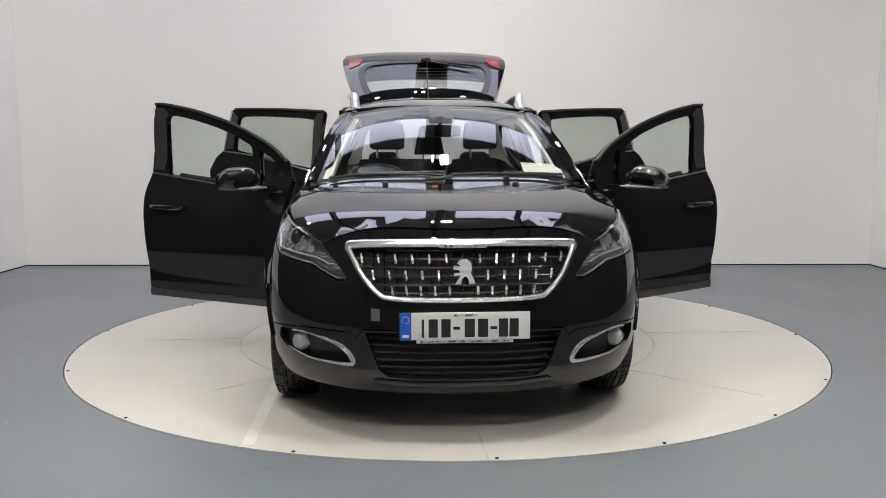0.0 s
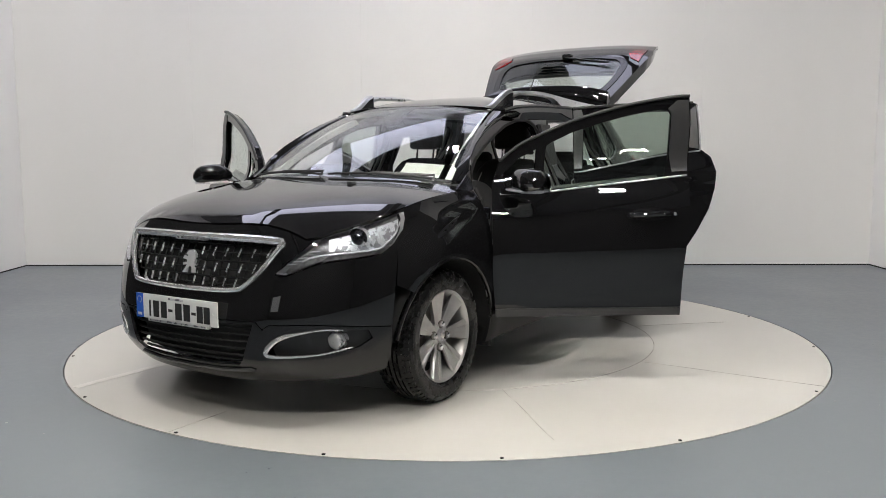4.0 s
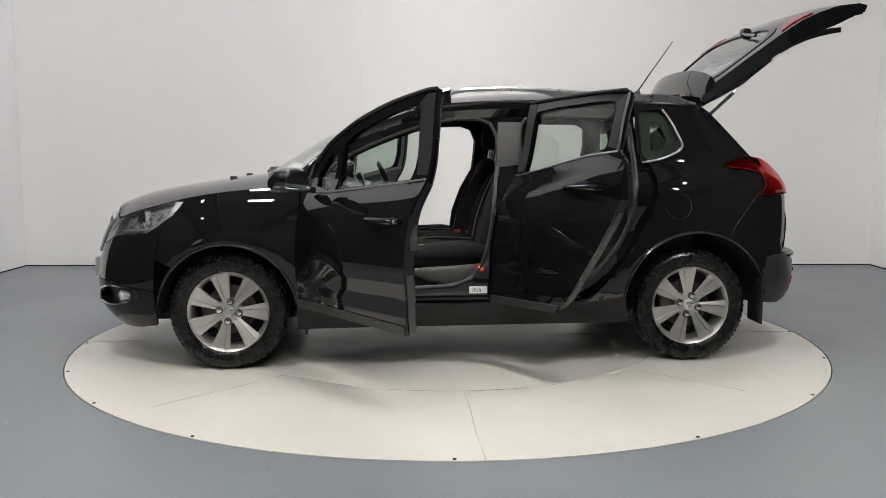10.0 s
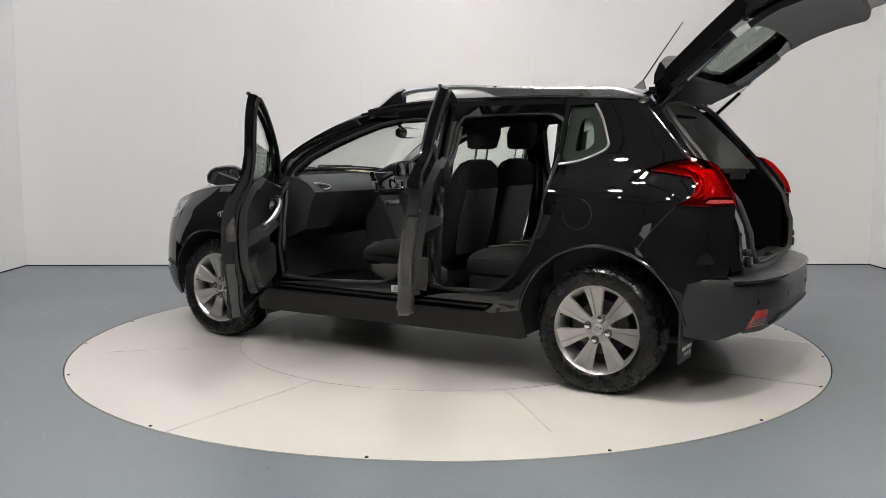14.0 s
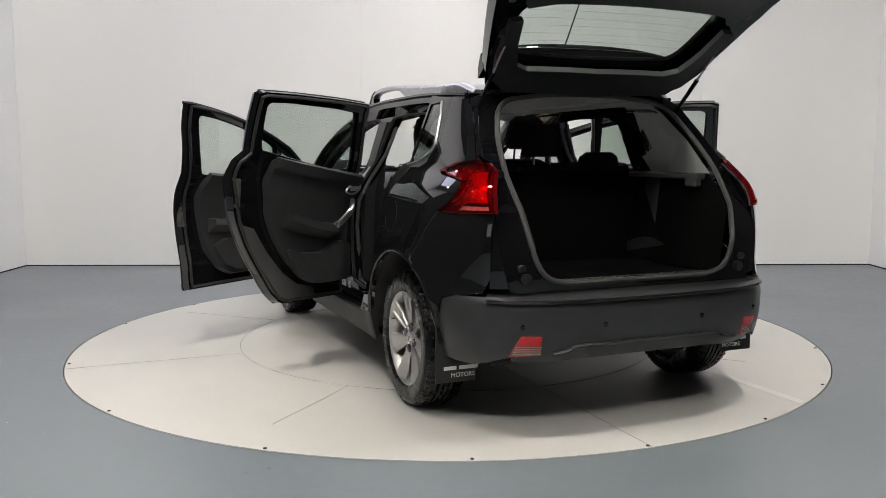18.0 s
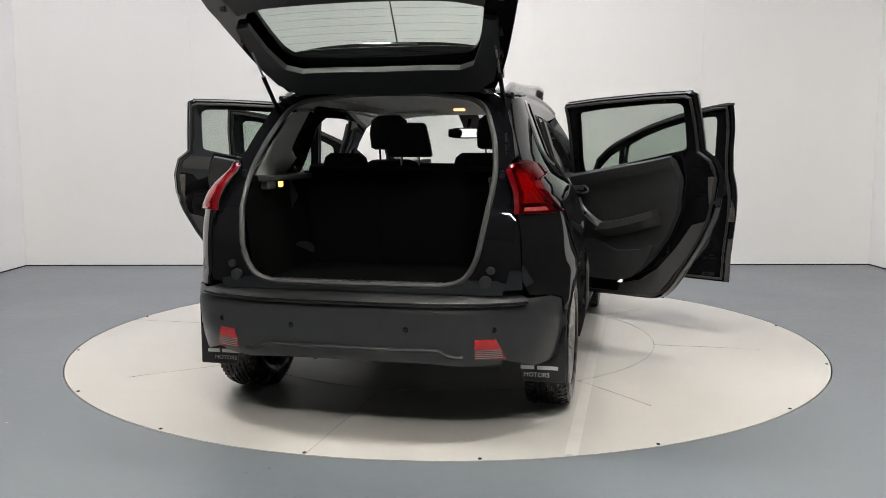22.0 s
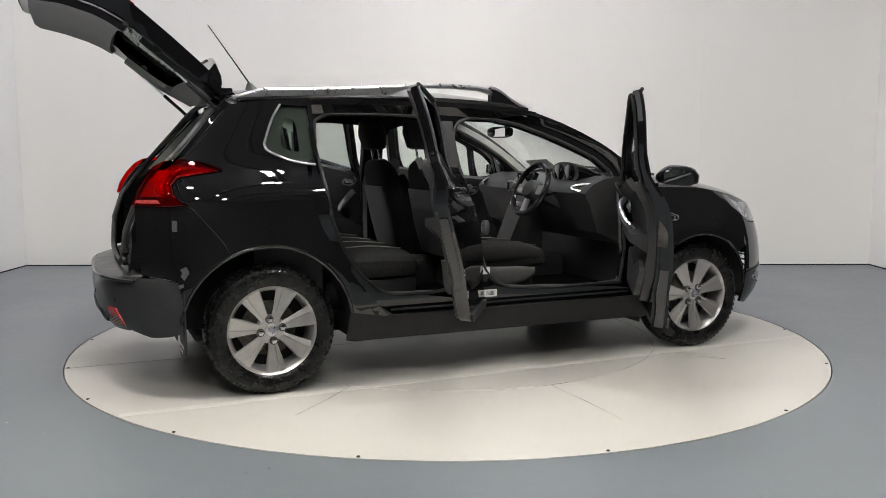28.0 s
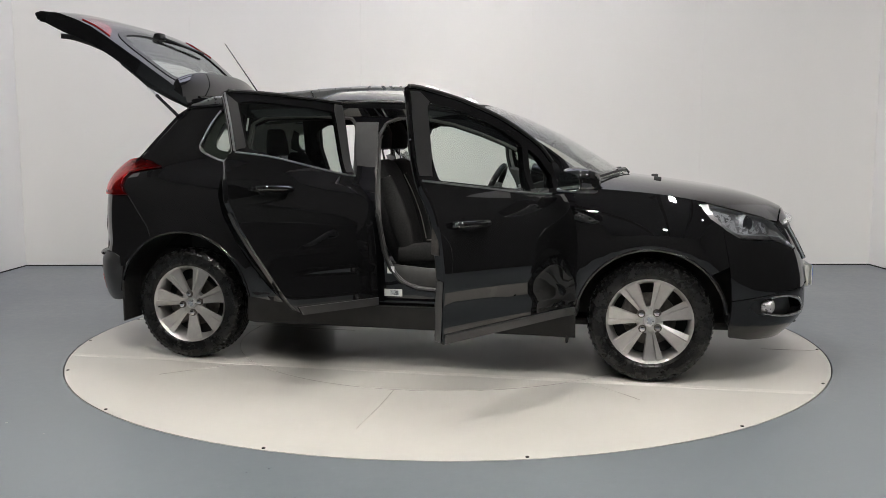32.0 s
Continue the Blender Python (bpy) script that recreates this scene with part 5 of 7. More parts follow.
    for y in np.linspace(-0.53, 0.53, 23):
        k = 1 - 0.25 * (abs(y) / 0.53) ** 4
        x0, z0 = -1.385 + 0.02 * (abs(y) / 0.5) ** 2, 1.498 - 0.035 * (abs(y) / 0.53) ** 2.5
        rings.append([(x0, y, z0), (x0 - 0.06 * k, y, z0 + 0.002), (x0 - 0.135 * k, y, z0 - 0.016), (x0 - 0.145 * k, y, z0 - 0.024), (x0 - 0.115 * k, y, z0 - 0.046), (x0 - 0.05, y, z0 - 0.06)])
    sub("spoiler", fix(loft(rings)), PAINT, angle=50)
    sub("brake_light", brick(-1.526, -1.512, -0.14, 0.14, 1.458, 1.470, 0.003), INK)
    for k in range(9):
        z = 1.115 + 0.030 * k
        yl = float(np.interp(z, [1.10, 1.17, 1.27, 1.36], [0.47, 0.48, 0.455, 0.40]))
        sub("heating_wire", tube([(gx(y, z) + 0.0085, y, z) for y in np.linspace(-yl, yl, 9)], 0.0008, 4), STITCH)
    # wiper, handle, lamp extensions, stays
    sub("rear_wiper", tube([(gx(0, 1.08) - 0.03, 0.0, 1.07), (gx(0.2, 1.12) - 0.03, 0.18, 1.115), (gx(0.36, 1.15) - 0.028, 0.40, 1.15)], 0.009, 6), PIANO)
    sub("wiper_hub", brick(gx(0, 1.06) - 0.04, gx(0, 1.06) + 0.0, -0.03, 0.05, 1.03, 1.08, 0.012), PIANO)
    for s in (1, -1):
        sub("gate_lamp", sheet([(s * 0.622, 1.095), (s * 0.54, 1.06), (s * 0.51, 1.02), (s * 0.53, 0.96), (s * 0.632, 0.935)], G, 0.02, (), 0.04, 0.006, centre=(-1.2, 0, 0.9)), RED_GATE)
        sub("hinge_arm", tube([(-1.36, s * 0.36, 1.475), (-1.42, s * 0.36, 1.44), (-1.47, s * 0.37, 1.40)], 0.014, 8), SHELL)
        sub("gate_bung", brick(gx(0.55, 1.2) + 0.085, gx(0.55, 1.2) + 0.12, s * 0.55 - 0.02, s * 0.55 + 0.02, 1.16, 1.22, 0.006), RUBBER)
        sub("strut_ball", brick(gx(0.59, 1.06) + 0.075, gx(0.59, 1.06) + 0.12, s * 0.585 - 0.012, s * 0.585 + 0.012, 1.04, 1.07, 0.005), STEEL)
    sub("pull_recess", brick(gx(0.2, 0.75) + 0.122, gx(0.2, 0.75) + 0.136, 0.12, 0.30, 0.70, 0.74, 0.008), RUBBER)
    sub("gate_catch", brick(gx(0, 0.62) + 0.03, gx(0, 0.62) + 0.09, -0.03, 0.03, 0.60, 0.64, 0.008), STEEL)


# ---- the car: doors, wheels, roof rails ----
body_y = side_y


def build_door(car, s, front):
    # the window frame of the doors stands a little steeper than the body
    def side_y(x, z):
        return body_y(x, z) + 0.10 * ease((z - 0.97) / 0.50) + (0.0 if front else 0.095 * ease((-0.15 - x) / 1.0) * ease((z - 0.90) / 0.20) * (1 - 0.25 * ease((z - 1.15) / 0.3)))
    SIDE = lambda x, z: (x, side_y(x, z), z)
    inset = lambda d: (lambda x, z: (x, side_y(x, z) - d, z))
    at = np.array(FD_AT if front else RD_AT) * [1, s, 1]
    out, win = (FD_OUT, FD_WIN) if front else (RD_OUT, RD_WIN)
    holes = [rounded(win, 0.02, 3)] + ([FD_TRI] if front else [])
    V, F = sheet(out, SIDE, 0.012, holes, 0.05, 0, s)
    door = part("front_door" if front else "rear_door", (V - at, F), PAINT, car, "black front door standing wide open" if front else "black rear door standing wide open")
    swing = ((55.0 if s > 0 else 58.6) if front else 56.7) * s
    seat_at = at if front else at + np.array((-0.026, -0.010 * s, 0.0))
    door.matrix_basis = pose(*seat_at, 0, 0, -swing) @ pose(0, 0, 0, ((-2.6 if s > 0 else -2.1) if front else 4.2) * s, 0 if front else 1.4)

    def sub(name, VF, m, label="", angle=35, mir=True):
        if not isinstance(VF, tuple):
            VF.verts.index_update()
            W = np.array([tuple(v.co) for v in VF.verts])
            F2 = [tuple(v.index for v in f.verts) for f in VF.faces]
            VF.free()
            VF = (W, F2)
        V, F = mirror(VF, s) if mir else VF
        return part(name, (np.array(V) - at, F), m, door, label, angle=angle)

    # inner shell of the door, frame and edge
    belt = (lambda x: 0.965 + (0.585 - x) * 0.114) if front else (lambda x: 1.040 + max(0, -0.275 - x) * 0.19)
    shrink = lambda pts, k, c: [(c[0] + (x - c[0]) * k, c[1] + (z - c[1]) * k) for x, z in pts]
    c = (0.36, 0.90) if front else (-0.58, 0.92)
    fr_o = shrink(out, 0.975, c)
    inner = sheet(fr_o, lambda x, z: (x, side_y(x, z) - 0.050 + 0.024 * ease((z - 0.98) / 0.10), z), 0.012, [rounded(shrink(win, 1.02, (sum(p[0] for p in win) / len(win), sum(p[1] for p in win) / len(win))), 0.02, 3)] + ([FD_TRI] if front else []), 0.06)
    sub("inner_frame", inner, SHELL)
    e = resample(out, 0.04)
    e2 = resample(out, 0.04)
    A = np.array([SIDE(x, z) for x, z in e]) - [0, 0.004, 0]
    B = np.array([(c[0] + (x - c[0]) * 0.985, side_y(x, z) - 0.055 + 0.022 * ease((z - 0.98) / 0.10), c[1] + (z - c[1]) * 0.985) for x, z in e2])
    sub("door_edge", loft([A, B], False, True), SHELL, angle=60)
    sub("edge_seal", tube(np.array([(c[0] + (x - c[0]) * 0.955, side_y(x, z) - 0.066 + 0.024 * ease((z - 0.98) / 0.10), c[1] + (z - c[1]) * 0.955) for x, z in e]), 0.009, 6, True), RUBBER)
    # glass, belt strip, frame finish
    sub("door_glass", sheet(shrink(win, 1.03, (sum(p[0] for p in win) / len(win), sum(p[1] for p in win) / len(win))), inset(0.020), 0.004, (), 0.08), GLASS if front else PRIVACY)
    if front:
        sub("fixed_glass", sheet(shrink(FD_TRI, 1.04, (0.70, 1.06)), inset(0.020), 0.004, (), 0.08), GLASS)
        strip = [(0.80, 0.955), (0.585, 0.964), (0.30, 0.995), (-0.04, 1.032), (-0.150, 1.044)]
        bpil = [(-0.078, 1.06), (-0.066, 1.15), (-0.078, 1.35), (-0.06, 1.378), (-0.11, 1.418), (-0.166, 1.420), (-0.170, 1.30), (-0.155, 1.065)]
    else:
        strip = [(-0.220, 1.043), (-0.275, 1.046), (-0.50, 1.086), (-0.75, 1.130), (-0.98, 1.150)]
        bpil = [(-0.222, 1.06), (-0.234, 1.30), (-0.235, 1.425), (-0.285, 1.43), (-0.296, 1.385), (-0.272, 1.062)]
    sub("belt_strip", tube(smooth_line(on(SIDE, strip, 0.002), 5), 0.0058, 6, flat=0.9), WINDOW_TRIM, "satin metal belt strip")
    sub("pillar_cover", sheet(bpil, SIDE, 0.004, (), 0.06, 0.003), PLASTIC)
    if not front:
        rear_bar = [(-0.912, 1.175), (-0.920, 1.28), (-0.922, 1.39), (-0.975, 1.43), (-0.976, 1.30), (-0.972, 1.160)]
        sub("frame_cover", sheet(rear_bar, SIDE, 0.004, (), 0.06, 0.003), PLASTIC)
        sub("frame_chrome", tube(smooth_line(on(SIDE, [(-0.982, 1.155), (-0.984, 1.30), (-0.984, 1.435)], 0.002), 4), 0.006, 6), WINDOW_TRIM)
        topl = [(-0.235, 1.440), (-0.45, 1.449), (-0.75, 1.452), (-0.96, 1.448)]
    else:
        topl = FD_OUT[4:13]
    sub("top_seal", tube(smooth_line(on(SIDE, topl, 0.004), 3), 0.009, 6), RUBBER)
    low = [(0.827, 0.348), (0.830, 0.388), (-0.108, 0.388), (-0.108, 0.348)] if front else [(-0.188, 0.348), (-0.188, 0.388), (-0.700, 0.388), (-0.672, 0.348)]
    sub("door_cladding", sheet(low, SIDE, 0.012, (), 0.06, 0.010), PLASTIC)
    # outside handle
    hx, hz = (0.055, 0.856) if front else (-0.805, 0.970)
    yo = side_y(hx, hz)
    cup = [(hx + 0.088 * math.cos(a), hz + 0.040 * math.sin(a)) for a in np.linspace(0, 2 * math.pi, 25)[:-1]]
    sub("handle_cup", sheet(cup, SIDE, 0.003, (), 0.04, 0.0015), PIANO)
    pts = [(hx + 0.105, yo + 0.006, hz), (hx + 0.08, yo + 0.030, hz + 0.002), (hx, yo + 0.038, hz + 0.004), (hx - 0.08, yo + 0.032, hz + 0.005), (hx - 0.105, yo + 0.008, hz + 0.005)]
    sub("door_handle", tube(smooth_line(pts, 5), [0.011] + [0.015] * 19 + [0.011], 10, up=(0, 1, 0), flat=1.1), PAINT)
    sub("handle_cap", brick(hx - 0.135, hx - 0.098, yo, yo + 0.022, hz - 0.008, hz + 0.018, 0.006), PAINT)
    if front:
        bm = cyl(0.008, 0.006, 14)
        bm.transform(pose(hx - 0.117, yo + 0.023, hz + 0.005, 90, 0, 0))
        sub("key_lock", bm, SATIN)
    # inner lining
    if front:
        card = [(0.80, 0.42), (0.82, 0.60), (0.80, 0.94), (0.59, 0.955), (0.30, 0.985), (-0.02, 1.020), (-0.05, 0.90), (-0.02, 0.74), (0.02, 0.58), (0.10, 0.47), (0.20, 0.42)]
        grey = [(0.80, 0.455), (0.815, 0.60), (0.70, 0.64), (0.52, 0.60), (0.34, 0.58), (0.16, 0.64), (0.05, 0.60), (0.12, 0.49), (0.22, 0.44)]
        foil = [(-0.055, 0.70), (-0.065, 0.60), (0.02, 0.45), (0.12, 0.395), (0.14, 0.42), (0.06, 0.52), (0.0, 0.66), (-0.02, 0.72)]
    else:
        card = [(-0.20, 0.45), (-0.21, 0.70), (-0.235, 1.030), (-0.45, 1.062), (-0.70, 1.100), (-0.85, 1.125), (-0.87, 1.0), (-0.84, 0.85), (-0.77, 0.715), (-0.67, 0.59), (-0.57, 0.50), (-0.47, 0.455)]
        grey = [(-0.205, 0.46), (-0.21, 0.66), (-0.30, 0.68), (-0.45, 0.62), (-0.60, 0.63), (-0.70, 0.66), (-0.64, 0.545), (-0.55, 0.475), (-0.46, 0.455)]
        foil = [(-0.975, 0.79), (-0.912, 0.675), (-0.83, 0.56), (-0.75, 0.46), (-0.685, 0.392), (-0.61, 0.372), (-0.42, 0.372), (-0.44, 0.425), (-0.57, 0.455), (-0.685, 0.525), (-0.80, 0.645), (-0.90, 0.77)]
    sub("lining", sheet(rounded(card, 0.03, 3), inset(0.105), 0.02, (), 0.06, centre=(c[0], 5, c[1])), TRIM)
    cr = resample(rounded(card, 0.03, 3), 0.05)
    sub("lining_edge", loft([[(x, side_y(x, z) - 0.105, z) for x, z in cr], [(c[0] + (x - c[0]) * 1.02, side_y(x, z) - 0.066, c[1] + (z - c[1]) * 1.02) for x, z in cr]], False, True), TRIM)
    if not front:
        sub("door_foil", sheet(foil, inset(0.073), 0.004, (), 0.06, centre=(c[0], 5, c[1])), FOIL, "grey painted door edge")
    ef = [(-0.119, 0.62), (-0.114, 0.48), (-0.111, 0.35)] if front else [(-1.036, 0.86), (-1.010, 0.80), (-0.935, 0.67), (-0.85, 0.55), (-0.77, 0.45), (-0.70, 0.375)]
    ef = resample(ef, 0.03, False)
    q = lambda k, d: [(c[0] + (x - c[0]) * k, side_y(x, z) - d, c[1] + (z - c[1]) * k) for x, z in ef]
    sub("edge_foil", fix(loft([q(1.003, 0.016), q(0.996, 0.056), q(0.984, 0.056), q(0.984, 0.020)], True, False)), FOIL, "grey foil on the door edge")
    sub("pocket", sheet(rounded(grey, 0.03, 3), inset(0.135), 0.03, (), 0.06, centre=(c[0], 5, c[1])), TRIM)
    if front:
        sub("top_pad", sheet([(0.80, 0.90), (0.79, 0.945), (0.59, 0.96), (0.30, 0.99), (-0.02, 1.025), (-0.03, 0.975), (0.30, 0.93), (0.60, 0.90)], inset(0.116), 0.03, (), 0.06, centre=(c[0], 5, c[1])), TRIM)
        arm = [(0.62, 0.745), (0.45, 0.735), (0.20, 0.725), (0.03, 0.735)]
    else:
        sub("top_pad", sheet([(-0.23, 0.98), (-0.235, 1.035), (-0.45, 1.067), (-0.70, 1.104), (-0.85, 1.130), (-0.86, 1.08), (-0.70, 1.050), (-0.45, 1.01)], inset(0.116), 0.03, (), 0.06, centre=(c[0], 5, c[1])), TRIM)
        arm = [(-0.36, 0.745), (-0.46, 0.755), (-0.60, 0.785), (-0.74, 0.825)]
    armr = [[(x, side_y(x, z) - 0.10, z + 0.035), (x, side_y(x, z) - 0.175, z + 0.030), (x, side_y(x, z) - 0.180, z - 0.005), (x, side_y(x, z) - 0.10, z - 0.055)] for x, z in smooth_line(arm, 4)]
    sub("armrest", fix(loft(armr)), TRIM)
    if front:
        pl = [(0.36, 0.755), (0.44, 0.80), (0.55, 0.87), (0.62, 0.90)]
        hin = (0.60, 0.865)
    else:
        pl = [(-0.405, 0.752), (-0.370, 0.785), (-0.295, 0.855), (-0.252, 0.905)]
        hin = (-0.275, 0.972)
    sub("pull_handle", tube(smooth_line([(x, side_y(x, z) - (0.135 if i in (0, 3) else 0.175), z) for i, (x, z) in enumerate(pl)], 5), 0.013, 8, flat=1.5), SATIN, "silver pull handle")
    yy = side_y(*hin) - 0.118
    oval = [(hin[0] + 0.058 * math.cos(a), yy - 0.004, hin[1] + (0.027 + 0.006 * math.cos(a)) * math.sin(a) + 0.012 * math.cos(a)) for a in np.linspace(0, 2 * math.pi, 25)[:-1]]
    sub("release_ring", tube(oval, 0.0055, 6, True, up=(0, 1, 0)), SATIN, "silver ring of the door release")
    sub("release_cup", sheet([(x, z) for x, y, z in oval], lambda x, z: (x, yy - 0.001, z), 0.004, (), 0.05, centre=(hin[0], 5, hin[1])), WELL)
    sub("release_lever", brick(hin[0] - 0.030, hin[0] + 0.045, yy - 0.018, yy - 0.004, hin[1] - 0.012, hin[1] + 0.014, 0.006), SATIN)
    # lock, hinges, check strap and bolt heads
    lx = -0.125 if front else -1.02
    lz = 0.80 if front else 0.95
    sub("lock", brick(lx - 0.012, lx + 0.02, side_y(lx, lz) - 0.065, side_y(lx, lz) - 0.02, lz - 0.07, lz + 0.07, 0.006), STEEL)
    x0 = at[0]
    for z in (0.50, 0.86):
        sub("hinge", brick(x0 - 0.02, x0 + 0.035, 0.745, 0.80, z - 0.03, z + 0.03, 0.008), SHELL)
    if front:
        # outside mirror
        def sec(t):
            y = 0.852 + 0.222 * t
            k = (0.62 + 0.38 * ease(t / 0.35)) * (1 - (2.02 * abs(t - 0.5)) ** 6 * 0.6) * (1 - 0.16 * t)
            return ((0.712 - 0.05 * t, y, 1.028 + 0.010 * math.sin(3 * t)), (0.076 * k, 0.02 * k, 0), (0, 0, 0.064 * k), 2.6)
        sub("mirror_housing", fix(blob(11, sec, 20)), PAINT)
        sub("mirror_band", fix(blob(9, lambda t: ((0.714 - 0.05 * t, 0.866 + 0.196 * t, 0.986 + 0.004 * t), (0.071 * (1 - 0.45 * t ** 3), 0, 0), (0, 0, 0.012 - 0.004 * t), 2.6), 16)), SATIN)
        face = rounded([(0.885, 0.992), (1.020, 0.985), (1.042, 1.015), (1.020, 1.070), (0.885, 1.072)], 0.03, 4)
        sub("mirror_glass", sheet(face, lambda y, z: (0.634 - 0.26 * (y - 0.86), y, z), 0.004, (), 0.04, centre=(0.9, 0.96, 1.03)), MIRROR)
        sub("mirror_foot", fix(loft([[(0.80, 0.80, 0.955), (0.70, 0.80, 0.955), (0.70, 0.80, 0.985), (0.80, 0.80, 0.985)], [(0.775, 0.89, 0.972), (0.71, 0.89, 0.972), (0.71, 0.89, 1.000), (0.775, 0.89, 1.000)]])), PIANO)
    return door


def build_wheel(car, x, s, turn):
    """Seven-spoke alloy wheel with its tyre; the axle runs along y."""
    w = new("wheel")
    w.parent = car
    w.location = (x, s * TRACK, WB_R)
    w.rotation_euler = (0, radians(turn), 0 if s > 0 else math.pi)
    w["label"] = "grey alloy wheel with a black tyre"

    def lathe(prof, k=64):
        V, F = [], []
        n = len(prof)
        for i in range(k):
            a = 2 * math.pi * i / k
            V += [(r * math.cos(a), y, r * math.sin(a)) for r, y in prof]
        for i in range(k):
            for j in range(n - 1):
                F.append((i * n + j, ((i + 1) % k) * n + j, ((i + 1) % k) * n + j + 1, i * n + j + 1))
        return fix((V, F))
    R = WB_R
    prof = [(0.212, -0.092), (0.235, -0.102), (0.27, -0.104), (0.297, -0.094), (0.309, -0.075), (0.312, -0.05)]
    for y in (-0.045, -0.020, 0.005, 0.030):
        prof += [(0.312, y - 0.003), (0.305, y - 0.001), (0.305, y + 0.004), (0.312, y + 0.006)]
    prof += [(0.312, 0.05), (0.309, 0.075), (0.302, 0.087), (0.297, 0.094), (0.285, 0.0985), (0.283, 0.101), (0.268, 0.1035), (0.264, 0.1025), (0.24, 0.102), (0.228, 0.098), (0.219, 0.090), (0.212, 0.082)]
    part("tyre", lathe(prof, 72), TYRE, w, "black road tyre")
    V, F = [], []
    for i in range(64):
        a = 2 * math.pi * i / 64
        for sgn in (-1, 1):
            b = len(V)
            for (r, y, da) in ((0.3125, 0.056 * sgn, -0.020), (0.3125, 0.056 * sgn, 0.020), (0.301, 0.092 * sgn, 0.026), (0.301, 0.092 * sgn, -0.014)):
                for dr in (-0.004, 0.0065):
                    V.append(((r + dr - 0.003) * math.cos(a + da), y, (r + dr - 0.003) * math.sin(a + da)))
            F += [(b + 1, b + 3, b + 5, b + 7), (b, b + 2, b + 3, b + 1), (b + 2, b + 4, b + 5, b + 3), (b + 4, b + 6, b + 7, b + 5), (b + 6, b, b + 1, b + 7)]
    tagged(part("tread", fix((V, F)), TYRE, w), kind="stuff")
    part("rim", lathe([(0.212, -0.09), (0.200, -0.08), (0.192, -0.03), (0.192, 0.05), (0.200, 0.066), (0.207, 0.085), (0.217, 0.092), (0.2185, 0.087), (0.213, 0.080), (0.214, 0.060)], 64), RIM, w)
    part("brake_disc", lathe([(0.05, 0.0), (0.135, 0.0), (0.135, -0.02), (0.05, -0.02)], 40), STEEL, w)
    part("hub_back", lathe([(0.0, -0.03), (0.19, -0.03), (0.19, -0.045)], 32), WELL, w)
    part("brake_caliper", brick(0.06, 0.15, -0.03, 0.03, -0.07, 0.07, 0.015), STEEL, w)
    # spokes, each with a raised blade and a groove
    for i in range(7):
        a = 2 * math.pi * i / 7 + math.pi / 2
        d, t = np.array((math.cos(a), 0, math.sin(a))), np.array((-math.sin(a), 0, math.cos(a)))
        rings = []
        for r, wd, y, th in ((0.035, 0.024, 0.060, 0.03), (0.065, 0.022, 0.064, 0.03), (0.10, 0.029, 0.068, 0.028), (0.15, 0.041, 0.074, 0.026), (0.185, 0.049, 0.080, 0.024), (0.208, 0.055, 0.086, 0.02)):
            cc = d * r
            yv = np.array((0, 1, 0))
            rings.append([cc - t * wd + yv * (y - 0.006), cc - t * wd * 0.42 + yv * (y + 0.001), cc - t * wd * 0.30 + yv * (y - 0.008), cc + t * wd * 0.10 + yv * (y - 0.004), cc + t * wd * 0.85 + yv * (y + 0.002), cc + t * wd + yv * (y - 0.008), cc + t * wd * 0.8 + yv * (y - th), cc - t * wd * 0.8 + yv * (y - th)])
        part("spoke", fix(loft(rings)), RIM, w, angle=25)
    part("hub", lathe([(0.0, 0.068), (0.030, 0.067), (0.034, 0.062), (0.055, 0.062), (0.068, 0.056), (0.070, 0.02)], 40), RIM, w)
    part("hub_cap", lathe([(0.0, 0.0745), (0.024, 0.073), (0.0285, 0.070), (0.029, 0.062)], 32), SATIN, w)
    em = [(-0.010, -0.016), (0.012, -0.016), (0.006, -0.004), (0.016, 0.002), (0.010, 0.016), (-0.010, 0.014), (-0.006, 0.002), (-0.016, -0.004)]
    part("cap_emblem", sheet(em, lambda a, b: (a, 0.0755, b), 0.003, (), 0.02, centre=(0, 0, 0)), CHROME, w)
    for i in range(4):
        a = 2 * math.pi * i / 4 + 0.35
        bm = cyl(0.0145, 0.034, 6, 0.002)
        bm.transform(pose(0.054 * math.cos(a), 0.062, 0.054 * math.sin(a), 90, 0, 0))
        part("wheel_bolt", bm, CHROME, w)
        bm = cyl(0.0205, 0.012, 16, 0.002)
        bm.transform(pose(0.054 * math.cos(a), 0.0605, 0.054 * math.sin(a), 90, 0, 0))
        part("bolt_seat", bm, STEEL, w)
    bm = cyl(0.004, 0.035, 8)
    bm.transform(pose(0.195 * math.cos(0.4), 0.072, 0.195 * math.sin(0.4), 90, 0, 0))
    part("valve", bm, RUBBER, w)
    return w


